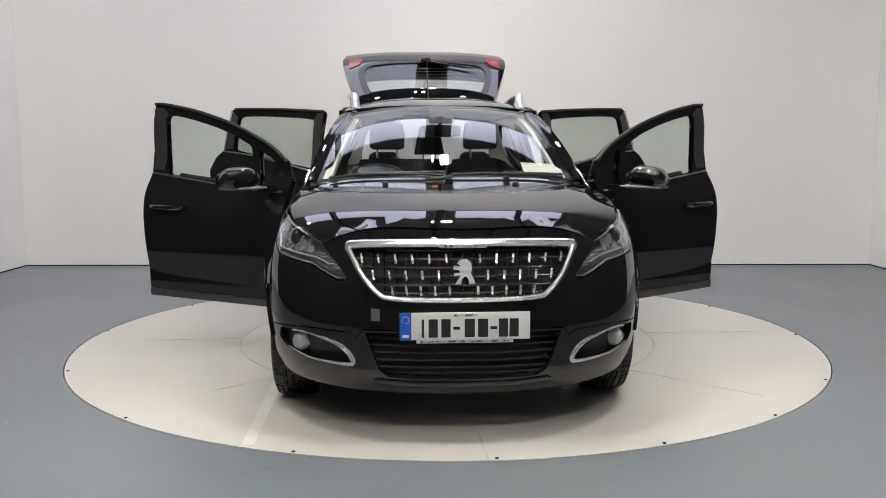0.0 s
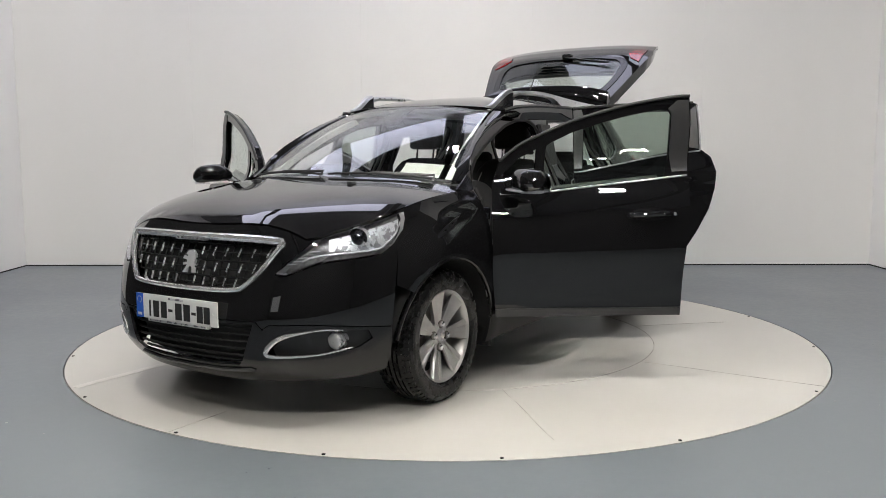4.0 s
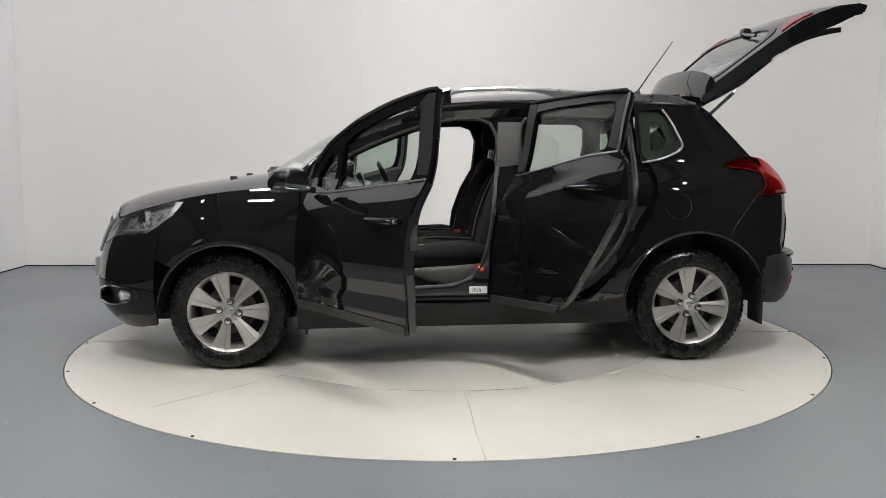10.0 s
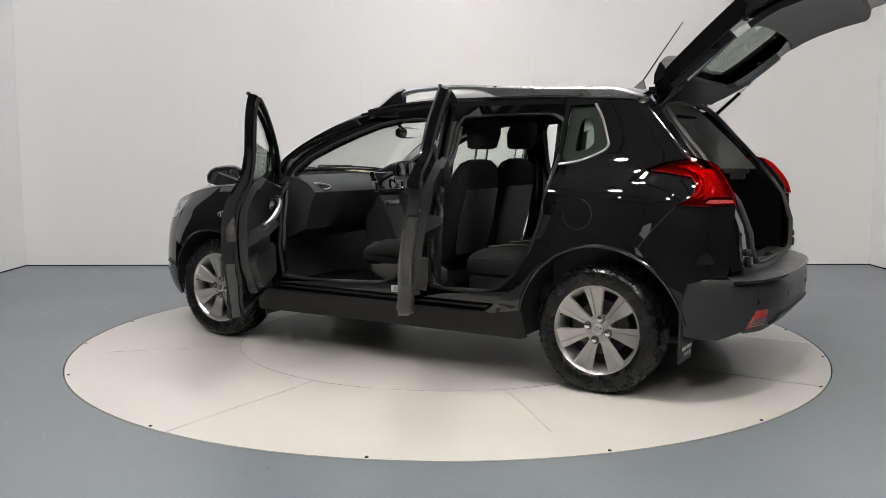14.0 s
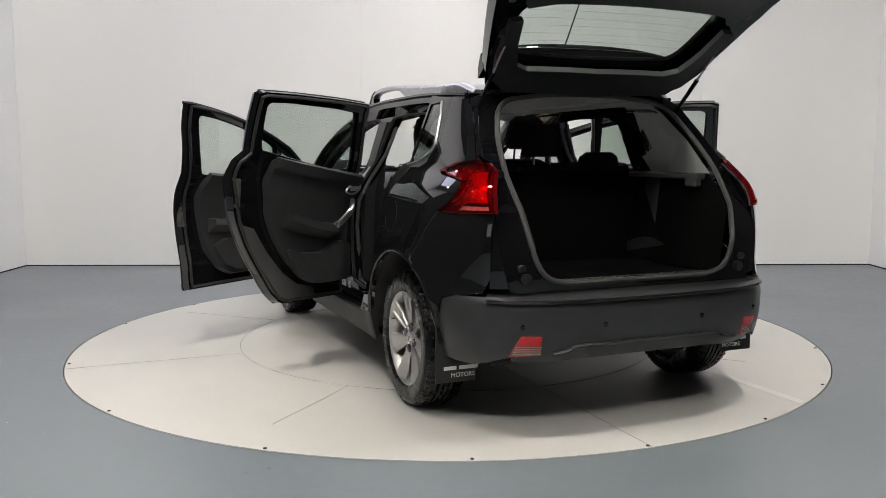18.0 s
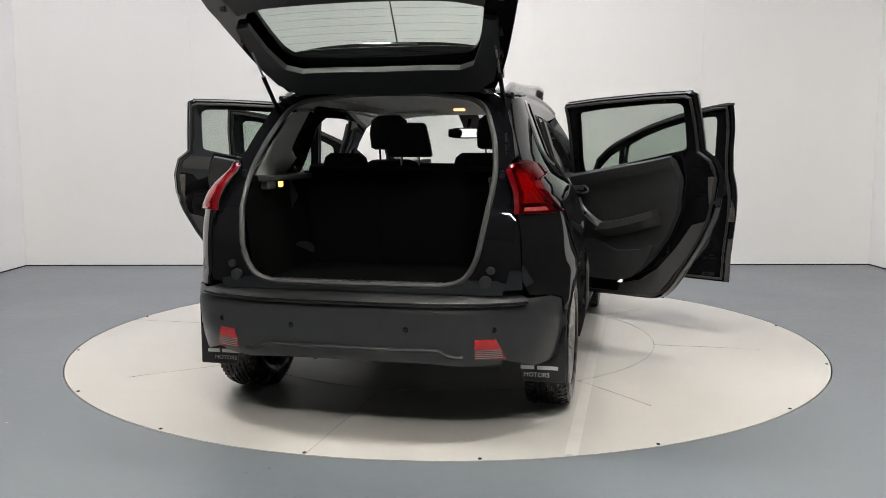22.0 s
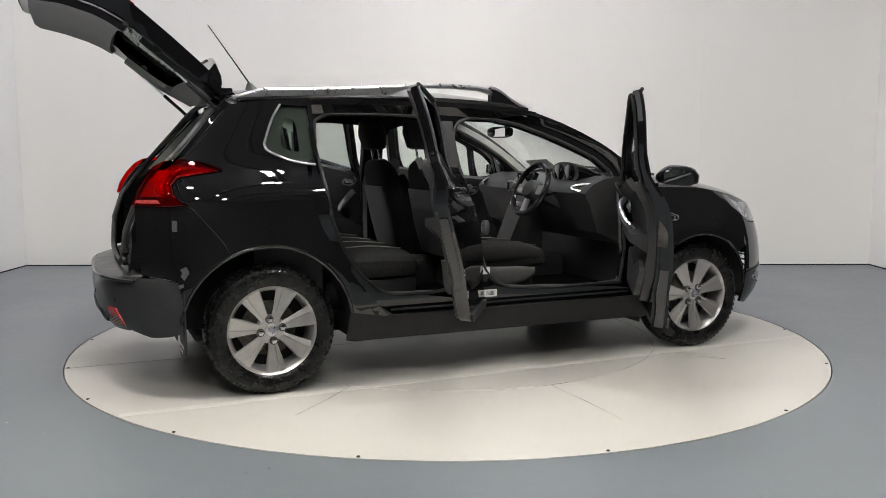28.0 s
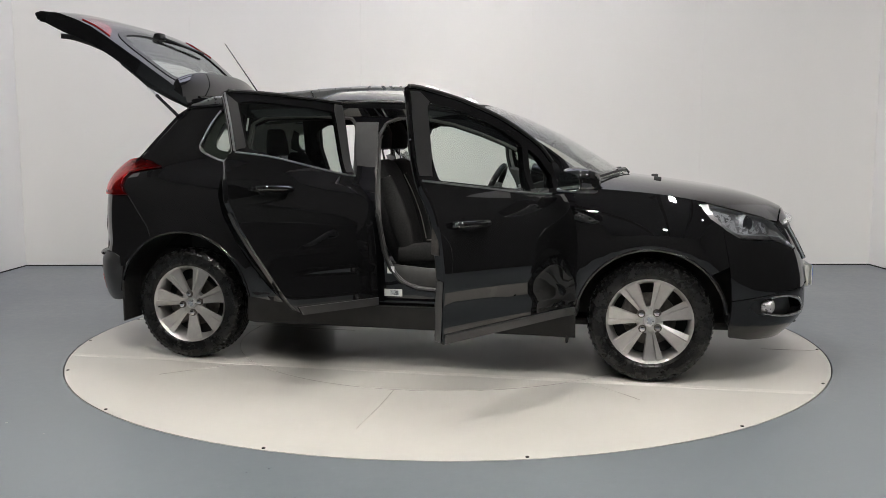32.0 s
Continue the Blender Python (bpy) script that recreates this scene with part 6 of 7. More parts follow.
def build_roof_fittings(car):
    for s in (1, -1):
        xs = np.linspace(0.05, -1.375, 30)
        rings = []
        for x in xs:
            t = (0.235 - x) / 1.61
            h = (0.030 + 0.052 * ease(t / 0.18) * (1 - 0.75 * ease((t - 0.25) / 0.50))) * (1 - 0.75 * ease((t - 0.90) / 0.10))
            y = 0.490 + 0.045 * ease(t / 0.25) - 0.03 * ease((t - 0.8) / 0.2)
            z0 = roof_z(x, y)
            th = 0.032 - 0.008 * ease(t / 0.2)
            zt = z0 + h
            w = ease((t - 0.42) / 0.12)
            b = (1 - w) * (zt - th) + w * (z0 - 0.006)
            rings.append([(x, y - 0.020, b), (x, y - 0.022, zt - 0.010), (x, y - 0.012, zt), (x, y + 0.012, zt), (x, y + 0.024, zt - 0.012), (x, y + 0.022, b)])
        rail = part("roof_rail", fix(mirror(loft(rings), s)), SATIN, car, "satin silver roof rail", angle=40)
        foot = []
        for x in np.linspace(0.27, 0.045, 9):
            t = (0.235 - x) / 1.61
            y = 0.490 + 0.045 * ease(t / 0.25)
            zt = roof_z(x, y) + 0.002 + 0.0775 * ease((0.27 - x) / 0.225)
            foot.append([(x, y - 0.018, roof_z(x, y) - 0.01), (x, y - 0.020, zt - 0.006), (x, y - 0.010, zt), (x, y + 0.012, zt), (x, y + 0.022, zt - 0.008), (x, y + 0.022, roof_z(x, y) - 0.012)])
        part("rail_foot", fix(mirror(loft(foot), s)), PIANO, rail, angle=45)
        cap = [[(r[1][0] + 0.004, r[1][1] - 0.003, r[1][2] - 0.004), (r[2][0] + 0.006, r[2][1], r[2][2] + 0.007), (r[3][0] + 0.006, r[3][1], r[3][2] + 0.007), (r[4][0] + 0.004, r[4][1] + 0.004, r[4][2] - 0.003), (r[3][0], r[3][1], r[3][2] - 0.004), (r[2][0], r[2][1], r[2][2] - 0.004)] for r in foot]
        part("rail_cap", fix(mirror(loft(cap), s)), SATIN, rail, angle=45)
    part("antenna_foot", fix(blob(6, lambda t: ((-1.17 - 0.02 * t, 0.0, 1.503 + 0.045 * t), (0.045 * (1 - 0.75 * t), 0, 0), (0, 0.022 * (1 - 0.6 * t), 0), 2.2), 12)), PLASTIC, car)
    part("antenna", tube([(-1.185, 0, 1.54), (-1.29, 0, 1.69), (-1.405, 0, 1.852)], [0.005, 0.0035, 0.0028], 8), RUBBER, car, "thin black whip antenna")


# ---- the car: inside ----
def build_inside(car):
    part("floor_carpet", brick(-1.0, 0.86, -0.70, 0.70, 0.345, 0.372, 0.004), CARPET, car)
    part("centre_tunnel", brick(-0.75, 0.80, -0.10, 0.10, 0.36, 0.50, 0.03), TRIM, car)
    # dashboard as a curved sweep
    rings = []
    for y in np.linspace(-0.70, 0.70, 23):
        b = 0.03 * (abs(y) / 0.7) ** 2
        q = 0.05 * ease((abs(y) - 0.30) / 0.40)
        rings.append([(1.03 - 2.2 * b, y, 1.000), (0.90 - b, y, 1.018), (0.76, y, 1.020 - 0.006 * q), (0.66 + q * 0.4, y, 1.004), (0.585 + q * 0.7, y, 0.978), (0.535 + q, y, 0.950), (0.515 + q, y, 0.925), (0.520 + q, y, 0.900), (0.545 + q, y, 0.86), (0.575 + q * 0.8, y, 0.80), (0.65, y, 0.70), (0.84, y, 0.62), (0.95, y, 0.80)])
    dash = part("dashboard", fix(loft(rings)), TRIM, car, "black moulded dashboard with a touchscreen")
    # oval vents at the ends, upright ones beside the screen
    for sg in (1, -1):
        ctr, ax = np.array((0.600, sg * 0.625, 0.952)), np.array((0.050, sg * 0.055, 0.0))
        upv = np.array((0.016, 0.0, 0.020))
        nrm = np.cross(ax, upv)
        nrm = nrm / np.linalg.norm(nrm)
        nrm = nrm * (1 if nrm[0] < 0 else -1)
        oval = [ctr + nrm * 0.012 + ax * math.cos(a) + upv * math.sin(a) * (1 + 0.25 * math.cos(a)) for a in np.linspace(0, 2 * math.pi, 29)[:-1]]
        part("vent_ring", tube(oval, 0.0055, 6, True, up=tuple(nrm)), SATIN, dash, "silver ring of the air vent")
        V = [ctr + nrm * 0.008] + [q - nrm * 0.004 for q in oval]
        part("air_vent", (V, [(0, 1 + i, 1 + (i + 1) % 28) for i in range(28)]), WELL, dash)
        for k in (-0.5, 0.0, 0.5):
            w = math.sqrt(1 - k * k) * 0.86
            part("vent_slat", tube([ctr + nrm * 0.012 - ax * w + upv * k, ctr + nrm * 0.012 + ax * w + upv * k], 0.0025, 5), TRIM2, dash)
        y = sg * 0.145
        part("air_vent", brick(0.512, 0.545, y - 0.022, y + 0.022, 0.905, 0.975, 0.01), SATIN, dash)
        part("vent_core", brick(0.509, 0.53, y - 0.015, y + 0.015, 0.912, 0.968, 0.006), WELL, dash)
        for k in range(4):
            part("vent_slat", brick(0.506, 0.52, y - 0.014, y + 0.014, 0.918 + 0.014 * k, 0.921 + 0.014 * k, 0.001, 1), TRIM2, dash)
    sheet_p = brick(-0.10, 0.10, -0.075, 0.075, 0.0, 0.002, 0.0005, 1)
    sheet_p.transform(pose(0.80, -0.08, 1.032, 0, -4, 12))
    part("paper_sheet", sheet_p, mat("tan_paper", (0.42, 0.34, 0.24), 0.7, var=0.4, scale=30), car, "tan leaflet lying on the dashboard")
    def tilted(bm):
        bm.transform(pose(0.545, 0, 0.972, 0, 24, 0))
        return bm
    part("touchscreen", tilted(brick(-0.004, 0.030, -0.115, 0.115, -0.072, 0.072, 0.010)), PIANO, dash)
    part("screen_frame", tilted(brick(-0.007, -0.003, -0.108, 0.108, -0.062, 0.062, 0.002)), SATIN, dash)
    part("screen_glass", tilted(brick(-0.0085, -0.006, -0.102, 0.102, -0.057, 0.057, 0.001)), SCREEN, dash)
    part("instrument_hood", fix(blob(8, lambda t: ((0.80 - 0.17 * t, -0.37, 1.015 + 0.023 * t), (0, 0.135 + 0.02 * t, 0), (0, 0, 0.030 + 0.034 * ease(t * 1.4)), 2.4), 24)), PIANO, dash)
    for y in (-0.30, -0.42):
        b2 = cyl(0.048, 0.012, 20, 0.002)
        b2.transform(pose(0.628, y, 1.04, 0, 90, 0))
        part("dial", b2, SCREEN, dash)
    part("console", fix(loft([[(0.62, -0.11, 0.90), (0.62, 0.11, 0.90), (0.62, 0.13, 0.45), (0.62, -0.13, 0.45)], [(0.52, -0.105, 0.88), (0.52, 0.105, 0.88), (0.46, 0.12, 0.45), (0.46, -0.12, 0.45)], [(0.40, -0.09, 0.60), (0.40, 0.09, 0.60), (0.38, 0.11, 0.42), (0.38, -0.11, 0.42)], [(0.0, -0.09, 0.56), (0.0, 0.09, 0.56), (0.0, 0.11, 0.40), (0.0, -0.11, 0.40)]])), TRIM, car)
    for z in (0.78, 0.82):
        part("control_strip", brick(0.49, 0.515, -0.08, 0.08, z, z + 0.025, 0.004), SATIN, dash)
    part("gear_gaiter", fix(blob(5, lambda t: ((0.29 - 0.01 * t, 0, 0.57 + 0.07 * t), (0.06 * (1 - 0.7 * t), 0, 0), (0, 0.05 * (1 - 0.7 * t), 0), 2.5), 12)), RUBBER, car)
    part("gear_knob", fix(blob(6, lambda t: ((0.275, 0, 0.64 + 0.09 * t), (0.016 + 0.012 * math.sin(3 * t), 0, 0), (0, 0.016 + 0.014 * math.sin(3 * t), 0), 2.2), 12)), SATIN, car)
    part("handbrake", tube([(0.02, -0.03, 0.57), (-0.16, -0.03, 0.62)], [0.016, 0.019], 10), PIANO, car)
    # steering wheel on the right-hand side
    sw = new("steering_wheel")
    sw.parent = car
    sw.matrix_basis = pose(0.392, -0.37, 0.942, 0, -65, 0)
    sw["label"] = "small leather steering wheel with silver spokes"
    ring = [(0.158 * math.cos(a), 0.172 * math.sin(a), 0) for a in np.linspace(0, 2 * math.pi, 41)[:-1]]
    part("wheel_rim", tube(ring, 0.0165, 10, True), PIANO, sw)
    part("airbag_pad", fix(blob(6, lambda t: ((0, 0, -0.03 + 0.05 * t), (0.065 - 0.02 * t * t, 0, 0), (0, 0.082 - 0.025 * t * t, 0), 2.6), 18)), TRIM, sw)
    for y in (-1, 1):
        part("wheel_spoke", brick(-0.030, 0.030, y * 0.07, y * 0.168, -0.016, 0.004, 0.008), SATIN, sw)
    part("wheel_spoke", brick(-0.165, -0.06, -0.025, 0.025, -0.016, 0.004, 0.008), SATIN, sw)
    part("steering_column", tube([(0.41, -0.37, 0.93), (0.62, -0.37, 0.84)], [0.045, 0.055], 10), TRIM, car)
    part("stalk", tube([(0.47, -0.37, 0.90), (0.46, -0.20, 0.925)], 0.009, 6), PIANO, car)
    part("stalk", tube([(0.47, -0.37, 0.90), (0.46, -0.54, 0.925)], 0.009, 6), PIANO, car)
    part("rear_view_mirror", fix(blob(7, lambda t: ((0.375 + 0.012 * math.cos(3 * t), -0.12 + 0.24 * t, 1.285), (0.018, 0, 0), (0, 0, 0.036 * (1 - 0.3 * (2 * t - 1) ** 4)), 3.0), 14)), PIANO, car)
    bm = brick(0.354, 0.358, -0.108, 0.108, 1.256, 1.314, 0.0015, 1)
    part("mirror_face", bm, MIRROR, car)
    part("mirror_stem", tube([(0.40, 0, 1.30), (0.47, 0, 1.375)], 0.012, 8), PIANO, car)
    for y in (-0.34, 0.34):
        part("sun_visor", brick(0.10, 0.27, y - 0.17, y + 0.17, 1.398, 1.412, 0.005), LINER, car)
    for y in (0.31, -0.31):
        build_seat(car, y)
    build_bench(car)
    for s in (1, -1):
        # inner pillar trims and rear side trims, seat belts
        part("pillar_trim", fix(mirror(loft([[(-0.15, 0.72, 0.45), (-0.30, 0.72, 0.45), (-0.29, 0.66, 0.45), (-0.16, 0.66, 0.45)], [(-0.20, 0.70, 0.95), (-0.31, 0.70, 0.95), (-0.30, 0.64, 0.95), (-0.21, 0.64, 0.95)], [(-0.215, 0.585, 1.33), (-0.345, 0.585, 1.33), (-0.335, 0.54, 1.33), (-0.225, 0.54, 1.33)]]), s)), TRIM, car)
        part("seat_belt", mirror(tube([(-0.27, 0.575, 1.25), (-0.28, 0.60, 1.0), (-0.24, 0.645, 0.62)], 0.022, 6, flat=0.12, up=(1, 0, 0)), s), RUBBER, car)
        part("belt_anchor", mirror(brick_vf(-0.29, -0.25, 0.555, 0.585, 1.22, 1.28, 0.006), s), TRIM, car)
        part("rear_pillar_trim", fix(mirror(loft([[(-0.99, 0.66, 1.05), (-1.30, 0.64, 1.05)], [(-1.0, 0.60, 1.22), (-1.02, 0.60, 1.22)], [(-1.0, 0.545, 1.37), (-1.26, 0.53, 1.37)]], False, False), s)), LINER, car)
        part("wheel_box", fix(mirror(loft([[(-0.98, 0.50, 0.37), (-0.98, 0.69, 0.37), (-0.98, 0.68, 1.05), (-0.98, 0.56, 1.05)], [(-1.32, 0.48, 0.37), (-1.32, 0.69, 0.37), (-1.32, 0.66, 1.05), (-1.32, 0.54, 1.05)]]), s)), TRIM, car)
        part("roof_grip", mirror(tube(smooth_line([(0.12, 0.50, 1.405), (0.08, 0.50, 1.375), (-0.06, 0.50, 1.375), (-0.10, 0.50, 1.408)], 4), 0.011, 6), s), LINER, car)
        # B-pillar labels
        yl1, yl2 = frame_in(-0.1, 0.531)[1] + 0.0005, frame_in(-0.1, 0.408)[1] + 0.0005
        red = part("warning_sticker", mirror(brick_vf(-0.118, -0.078, yl1, yl1 + 0.0025, 0.512, 0.550, 0.0006), s), STICK_RED if s > 0 else WHITE, car, "red warning sticker" if s > 0 else "")
        if s > 0:
            part("sticker_mark", mirror(brick_vf(-0.108, -0.088, yl1 + 0.002, yl1 + 0.0035, 0.522, 0.540, 0.0004), s), WHITE, red)
        if s > 0:
            red2 = part("warning_sticker", mirror(brick_vf(-0.215, -0.180, yl1 - 0.004, yl1 + 0.0005, 0.512, 0.550, 0.0006), s), STICK_RED, car, "red warning sticker")
            part("sticker_mark", mirror(brick_vf(-0.206, -0.188, yl1, yl1 + 0.0015, 0.522, 0.540, 0.0004), s), WHITE, red2)
            part("pressure_label", mirror(brick_vf(-0.225, -0.185, yl2 - 0.004, yl2 + 0.0005, 0.388, 0.427, 0.0006), s), WHITE, car)
        st = part("pressure_label", mirror(brick_vf(-0.135, -0.035, yl2, yl2 + 0.0025, 0.388, 0.427, 0.0006), s), WHITE, car)
        part("label_bar", mirror(brick_vf(-0.10, -0.05, yl2 + 0.002, yl2 + 0.0035, 0.396, 0.420, 0.0004), s), LAMP_GREY, st)
    part("roof_lamp", brick(0.11, 0.15, -0.035, 0.035, 1.418, 1.435, 0.006), COURTESY, car, "lit courtesy lamp in the headlining")


def cushion(sections, k=24):
    return blob(len(sections), lambda t: sections[int(round(t * (len(sections) - 1)))], k)


def build_seat(car, y):
    seat = new("front_seat")
    seat.parent = car
    seat.location = (-0.045 if y > 0 else 0.02, y, 0)
    seat["label"] = "black fabric front seat with grey bolsters and pale seams"
    part("seat_base", brick(-0.14, 0.32, -0.20, 0.20, 0.37, 0.47, 0.02), TRIM, seat)
    part("seat_cushion", fix(cushion([((0.37, 0, 0.555), (0.0, 0.215, 0), (0.0, 0, 0.022), 3), ((0.365, 0, 0.552), (0, 0.245, 0), (0.0, 0, 0.060), 3.2), ((0.25, 0, 0.555), (0, 0.255, 0), (0, 0, 0.080), 3.4), ((0.05, 0, 0.545), (0, 0.25, 0), (0, 0, 0.080), 3.4), ((-0.12, 0, 0.535), (0, 0.235, 0), (0, 0, 0.075), 3.2), ((-0.16, 0, 0.535), (0, 0.20, 0), (0, 0, 0.05), 3)])), FABRIC, seat)
    for s in (1, -1):
        part("side_bolster", fix(cushion([((0.33, s * 0.225, 0.575), (0, 0.03, 0), (0, 0, 0.03), 2.4), ((0.20, s * 0.232, 0.60), (0, 0.042, 0), (0, 0, 0.055), 2.5), ((0.0, s * 0.232, 0.60), (0, 0.045, 0), (0, 0, 0.06), 2.5), ((-0.13, s * 0.225, 0.585), (0, 0.04, 0), (0, 0, 0.05), 2.4)], 14)), FABRIC2, seat)
        part("seat_piping", tube(smooth_line([(0.34, s * 0.185, 0.622), (0.15, s * 0.188, 0.638), (-0.08, s * 0.185, 0.628)], 5), 0.0032, 6), STITCH, seat)
        part("side_panel", fix(cushion([((-0.22, s * 0.245, 0.47), (0, 0.008, 0), (0, 0, 0.035), 2.6), ((-0.16, s * 0.250, 0.47), (0, 0.016, 0), (0, 0, 0.065), 2.8), ((0.05, s * 0.252, 0.455), (0, 0.018, 0), (0, 0, 0.062), 2.8), ((0.22, s * 0.250, 0.465), (0, 0.016, 0), (0, 0, 0.045), 2.6), ((0.30, s * 0.245, 0.48), (0, 0.008, 0), (0, 0, 0.02), 2.4)], 14)), TRIM2, seat)
    back = [((-0.13, 0, 0.55), 0.215, 0.055), ((-0.165, 0, 0.66), 0.245, 0.075), ((-0.205, 0, 0.80), 0.255, 0.075), ((-0.245, 0, 0.94), 0.245, 0.068), ((-0.275, 0, 1.04), 0.215, 0.058), ((-0.290, 0, 1.09), 0.175, 0.048), ((-0.298, 0, 1.115), 0.12, 0.025)]
    part("backrest", fix(cushion([(c, (0, w, 0), (d, 0, d * 0.25), 3.2) for c, w, d in back])), FABRIC, seat)
    for s in (1, -1):
        part("back_bolster", fix(cushion([((-0.09, s * 0.215, 0.62), (0, 0.035, 0), (0.045, 0, 0.01), 2.4), ((-0.125, s * 0.225, 0.75), (0, 0.042, 0), (0.06, 0, 0.015), 2.4), ((-0.175, s * 0.22, 0.90), (0, 0.038, 0), (0.055, 0, 0.012), 2.4), ((-0.225, s * 0.195, 1.02), (0, 0.028, 0), (0.04, 0, 0.01), 2.4)], 14)), FABRIC2, seat)
        part("back_piping", tube(smooth_line([(-0.072, s * 0.178, 0.64), (-0.105, s * 0.182, 0.78), (-0.155, s * 0.178, 0.92), (-0.205, s * 0.16, 1.03)], 5), 0.0032, 6), STITCH, seat)
        part("headrest_post", tube([(-0.295, s * 0.065, 1.09), (-0.315, s * 0.065, 1.20)], 0.0065, 8), CHROME, seat)
    part("headrest", fix(cushion([((-0.308, 0, 1.178), (0, 0.09, 0), (0.035, 0, 0), 3), ((-0.312, 0, 1.190), (0, 0.112, 0), (0.060, 0, 0), 3), ((-0.322, 0, 1.27), (0, 0.116, 0), (0.078, 0, 0), 3), ((-0.335, 0, 1.345), (0, 0.102, 0), (0.062, 0, 0), 3), ((-0.342, 0, 1.374), (0, 0.065, 0), (0.028, 0, 0), 3)])), FABRIC, seat)
    part("back_shell", fix(cushion([((-0.235, 0, 0.58), (0, 0.17, 0), (0.012, 0, 0), 3), ((-0.27, 0, 0.75), (0, 0.20, 0), (0.016, 0, 0), 3), ((-0.315, 0, 0.95), (0, 0.18, 0), (0.016, 0, 0), 3)])), TRIM, seat)
    part("buckle", brick(-0.08, -0.045, (-0.275 if y > 0 else 0.255), (-0.255 if y > 0 else 0.275), 0.55, 0.66, 0.008), TRIM2, seat)
    part("buckle_button", brick(-0.082, -0.043, (-0.276 if y > 0 else 0.254), (-0.254 if y > 0 else 0.276), 0.655, 0.668, 0.003), STICK_RED, seat)


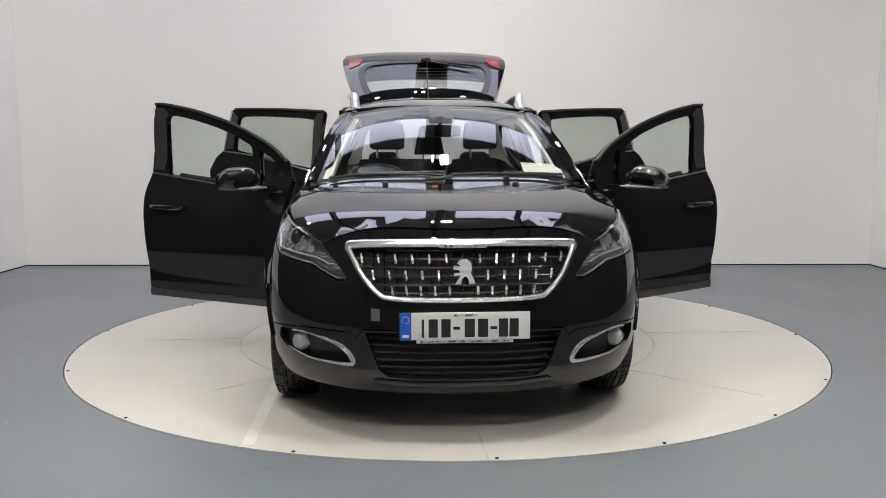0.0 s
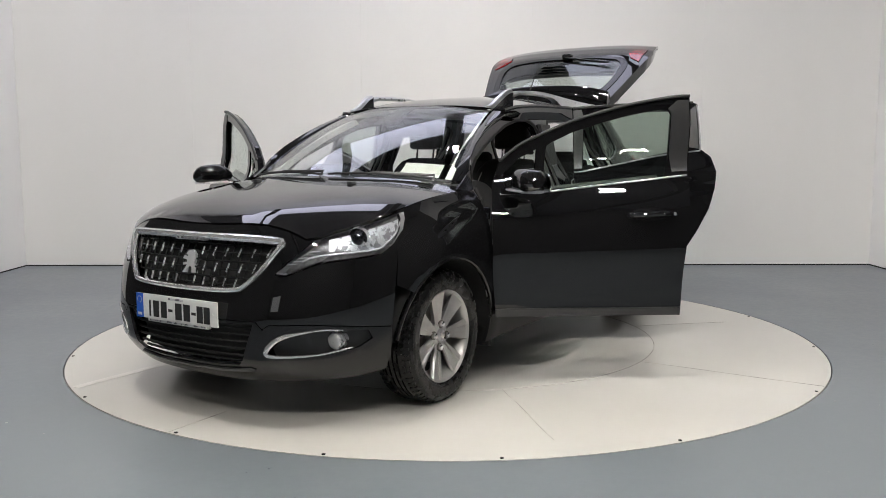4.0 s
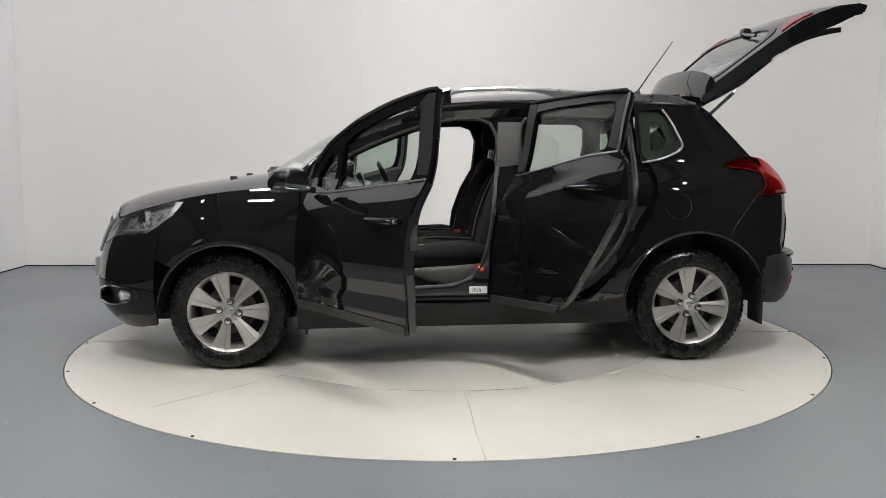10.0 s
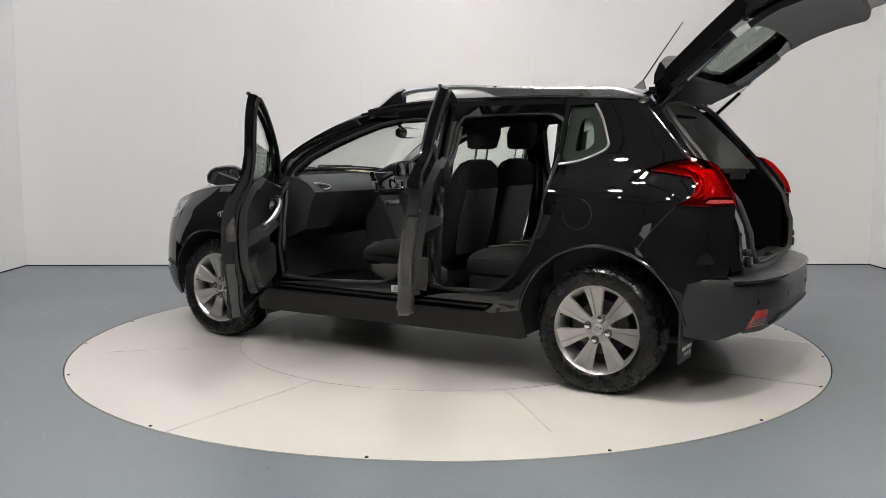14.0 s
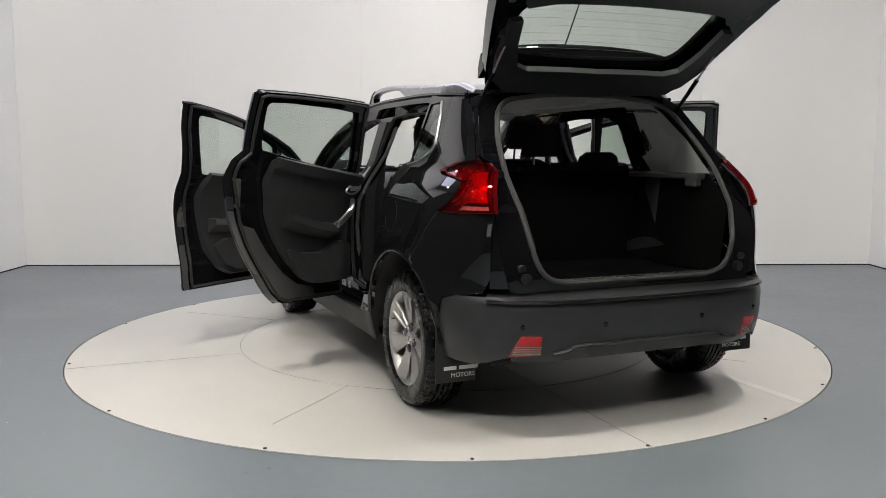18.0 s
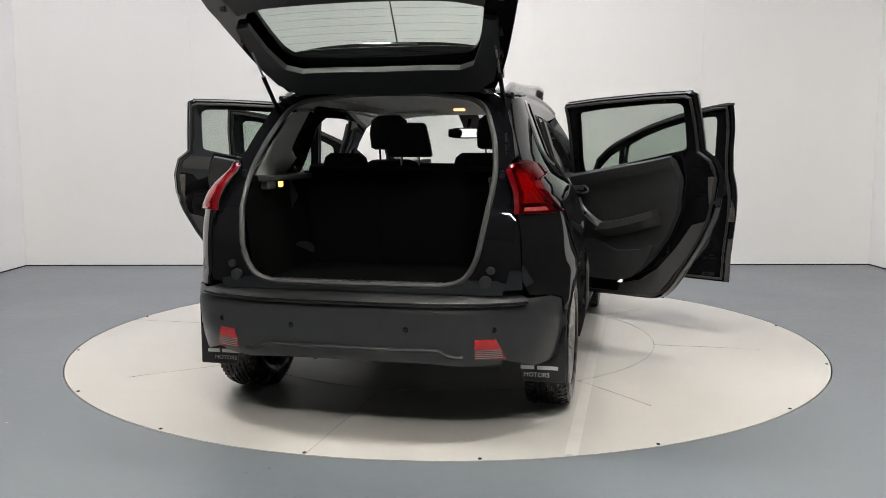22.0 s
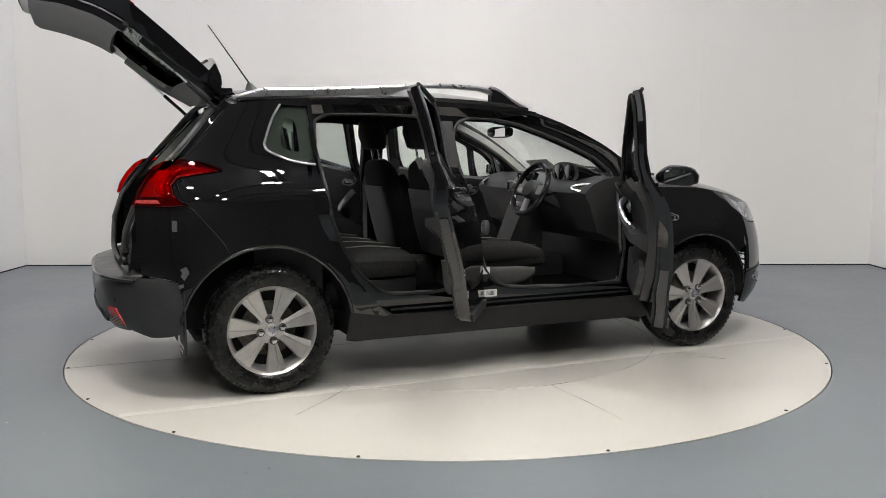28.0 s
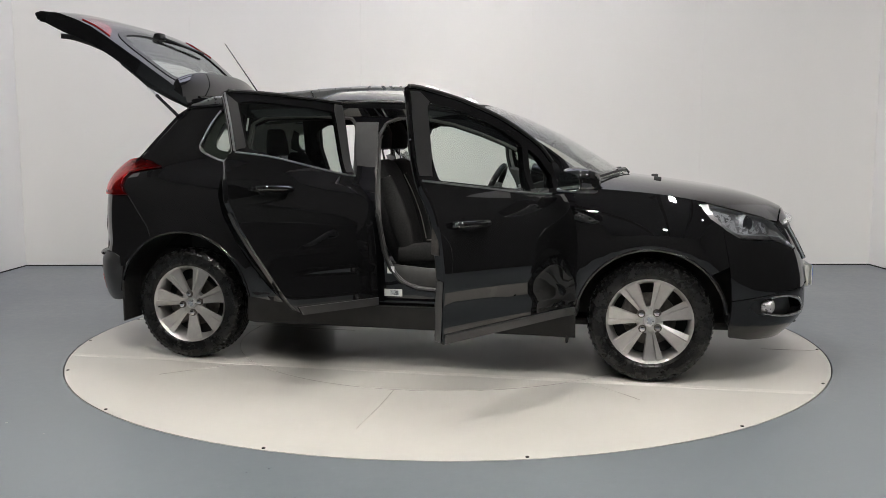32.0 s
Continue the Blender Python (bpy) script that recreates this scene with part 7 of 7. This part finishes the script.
def build_bench(car):
    b = new("rear_bench")
    b.parent = car
    b["label"] = "black fabric rear bench with folding backs"
    part("bench_cushion", fix(cushion([((-0.42, 0, 0.545), (0, 0.60, 0), (0, 0, 0.035), 4), ((-0.45, 0, 0.550), (0, 0.64, 0), (0, 0, 0.080), 4), ((-0.65, 0, 0.555), (0, 0.65, 0), (0, 0, 0.095), 4), ((-0.85, 0, 0.545), (0, 0.60, 0), (0, 0, 0.09), 4), ((-0.95, 0, 0.545), (0, 0.55, 0), (0, 0, 0.08), 4)], 32)), FABRIC, b)
    part("bench_base", brick(-0.95, -0.44, -0.62, 0.62, 0.37, 0.50, 0.02), TRIM, b)
    for y0, y1 in ((-0.545, 0.145), (0.155, 0.545)):
        c, w = (y0 + y1) / 2, (y1 - y0) / 2
        part("bench_back", fix(cushion([((-0.90, c, 0.58), (0, w * 0.97, 0), (0.07, 0, 0.02), 4), ((-0.95, c, 0.75), (0, w, 0), (0.08, 0, 0.02), 4), ((-1.01, c, 0.92), (0, w, 0), (0.07, 0, 0.02), 4), ((-1.05, c, 1.06), (0, w * 0.97, 0), (0.055, 0, 0.015), 4), ((-1.065, c, 1.10), (0, w * 0.92, 0), (0.03, 0, 0.01), 4)], 24)), FABRIC, b)
        part("back_board", brick(-1.105, -1.085, y0 - 0.004, y1 + 0.004, 0.60, 1.07, 0.002), CARPET, b)
    for y in (-0.40, -0.13, 0.13, 0.40):
        part("bench_piping", tube(smooth_line([(-0.45, y, 0.632), (-0.65, y, 0.652), (-0.86, y, 0.640)], 4), 0.003, 6), STITCH, b)
    for y in (-0.34, 0.34):
        part("rear_headrest", fix(cushion([((-1.05, y, 1.085), (0, 0.10, 0), (0.03, 0, 0), 3), ((-1.055, y, 1.095), (0, 0.12, 0), (0.05, 0, 0), 3), ((-1.06, y, 1.14), (0, 0.105, 0), (0.05, 0, 0), 3), ((-1.065, y, 1.162), (0, 0.075, 0), (0.03, 0, 0), 3)])), FABRIC, b)
    part("centre_headrest", fix(cushion([((-1.06, 0, 1.140), (0, 0.105, 0), (0.030, 0, 0), 4), ((-1.06, 0, 1.150), (0, 0.112, 0), (0.045, 0, 0), 4), ((-1.065, 0, 1.23), (0, 0.098, 0), (0.045, 0, 0), 4), ((-1.07, 0, 1.30), (0, 0.082, 0), (0.035, 0, 0), 4), ((-1.07, 0, 1.310), (0, 0.07, 0), (0.015, 0, 0), 4)])), FABRIC, b)
    for y in (-0.045, 0.045):
        part("centre_post", tube([(-1.06, y, 1.08), (-1.062, y, 1.16)], 0.006, 8), CHROME, b)
    for y in (-0.235, 0.16):
        part("lashing_eye", tube([(-1.08, y - 0.015, 0.80), (-1.09, y - 0.015, 0.785), (-1.09, y + 0.015, 0.785), (-1.08, y + 0.015, 0.80)], 0.003, 6), SATIN, b)


def flap_text(flap, cx, s):
    """White lettering on the rear mud flaps; the name above it is set as plain bars."""
    if cx > 0:
        return
    x = cx - 0.0066
    f = bpy.data.curves.new("word", "FONT")
    f.body, f.size, f.align_x, f.extrude = "MOTORS", 0.027, "CENTER", 0.0004
    ob = bpy.data.objects.new("word", f)
    me = bpy.data.meshes.new_from_object(ob)
    bpy.data.objects.remove(ob)
    me.transform(Matrix.Translation((x, s * 0.715, 0.222)) @ Euler((radians(90), 0, radians(-90))).to_matrix().to_4x4())
    me.materials.append(WHITE)
    w = new("lettering", me)
    w.parent = flap
    for a, b in ((-0.078, -0.020), (-0.008, 0.080)):
        part("name_bar", brick(x - 0.0008, x, s * 0.725 - b, s * 0.725 - a, 0.254, 0.270, 0), WHITE, flap)


# ---- put together ----
build_room()
build_lights()
build_debris()
table = build_table()
car = tagged(new("car"), "black five-door crossover car with all doors and tailgate open", "car")
build_shell(car)
build_front(car)
build_rear(car)
build_gate(car)
for s in (1, -1):
    build_door(car, s, True)
    build_door(car, s, False)
for x, s, turn in ((AX, 1, 12), (AX, -1, -20), (-AX, 1, 5), (-AX, -1, 30)):
    build_wheel(car, x, s, turn)
build_roof_fittings(car)
build_inside(car)
for item in FLAPS:
    flap_text(*item)


def motions():
    """The table turns evenly, and carries the car."""
    rows = [(t, pose(0, 0, 0, 0, 0, -RATE * t)) for t in range(0, 33, 2)]
    walk(table, rows)
    walk(car, [(t, m @ CAR_ON_TABLE) for t, m in rows])


motions()
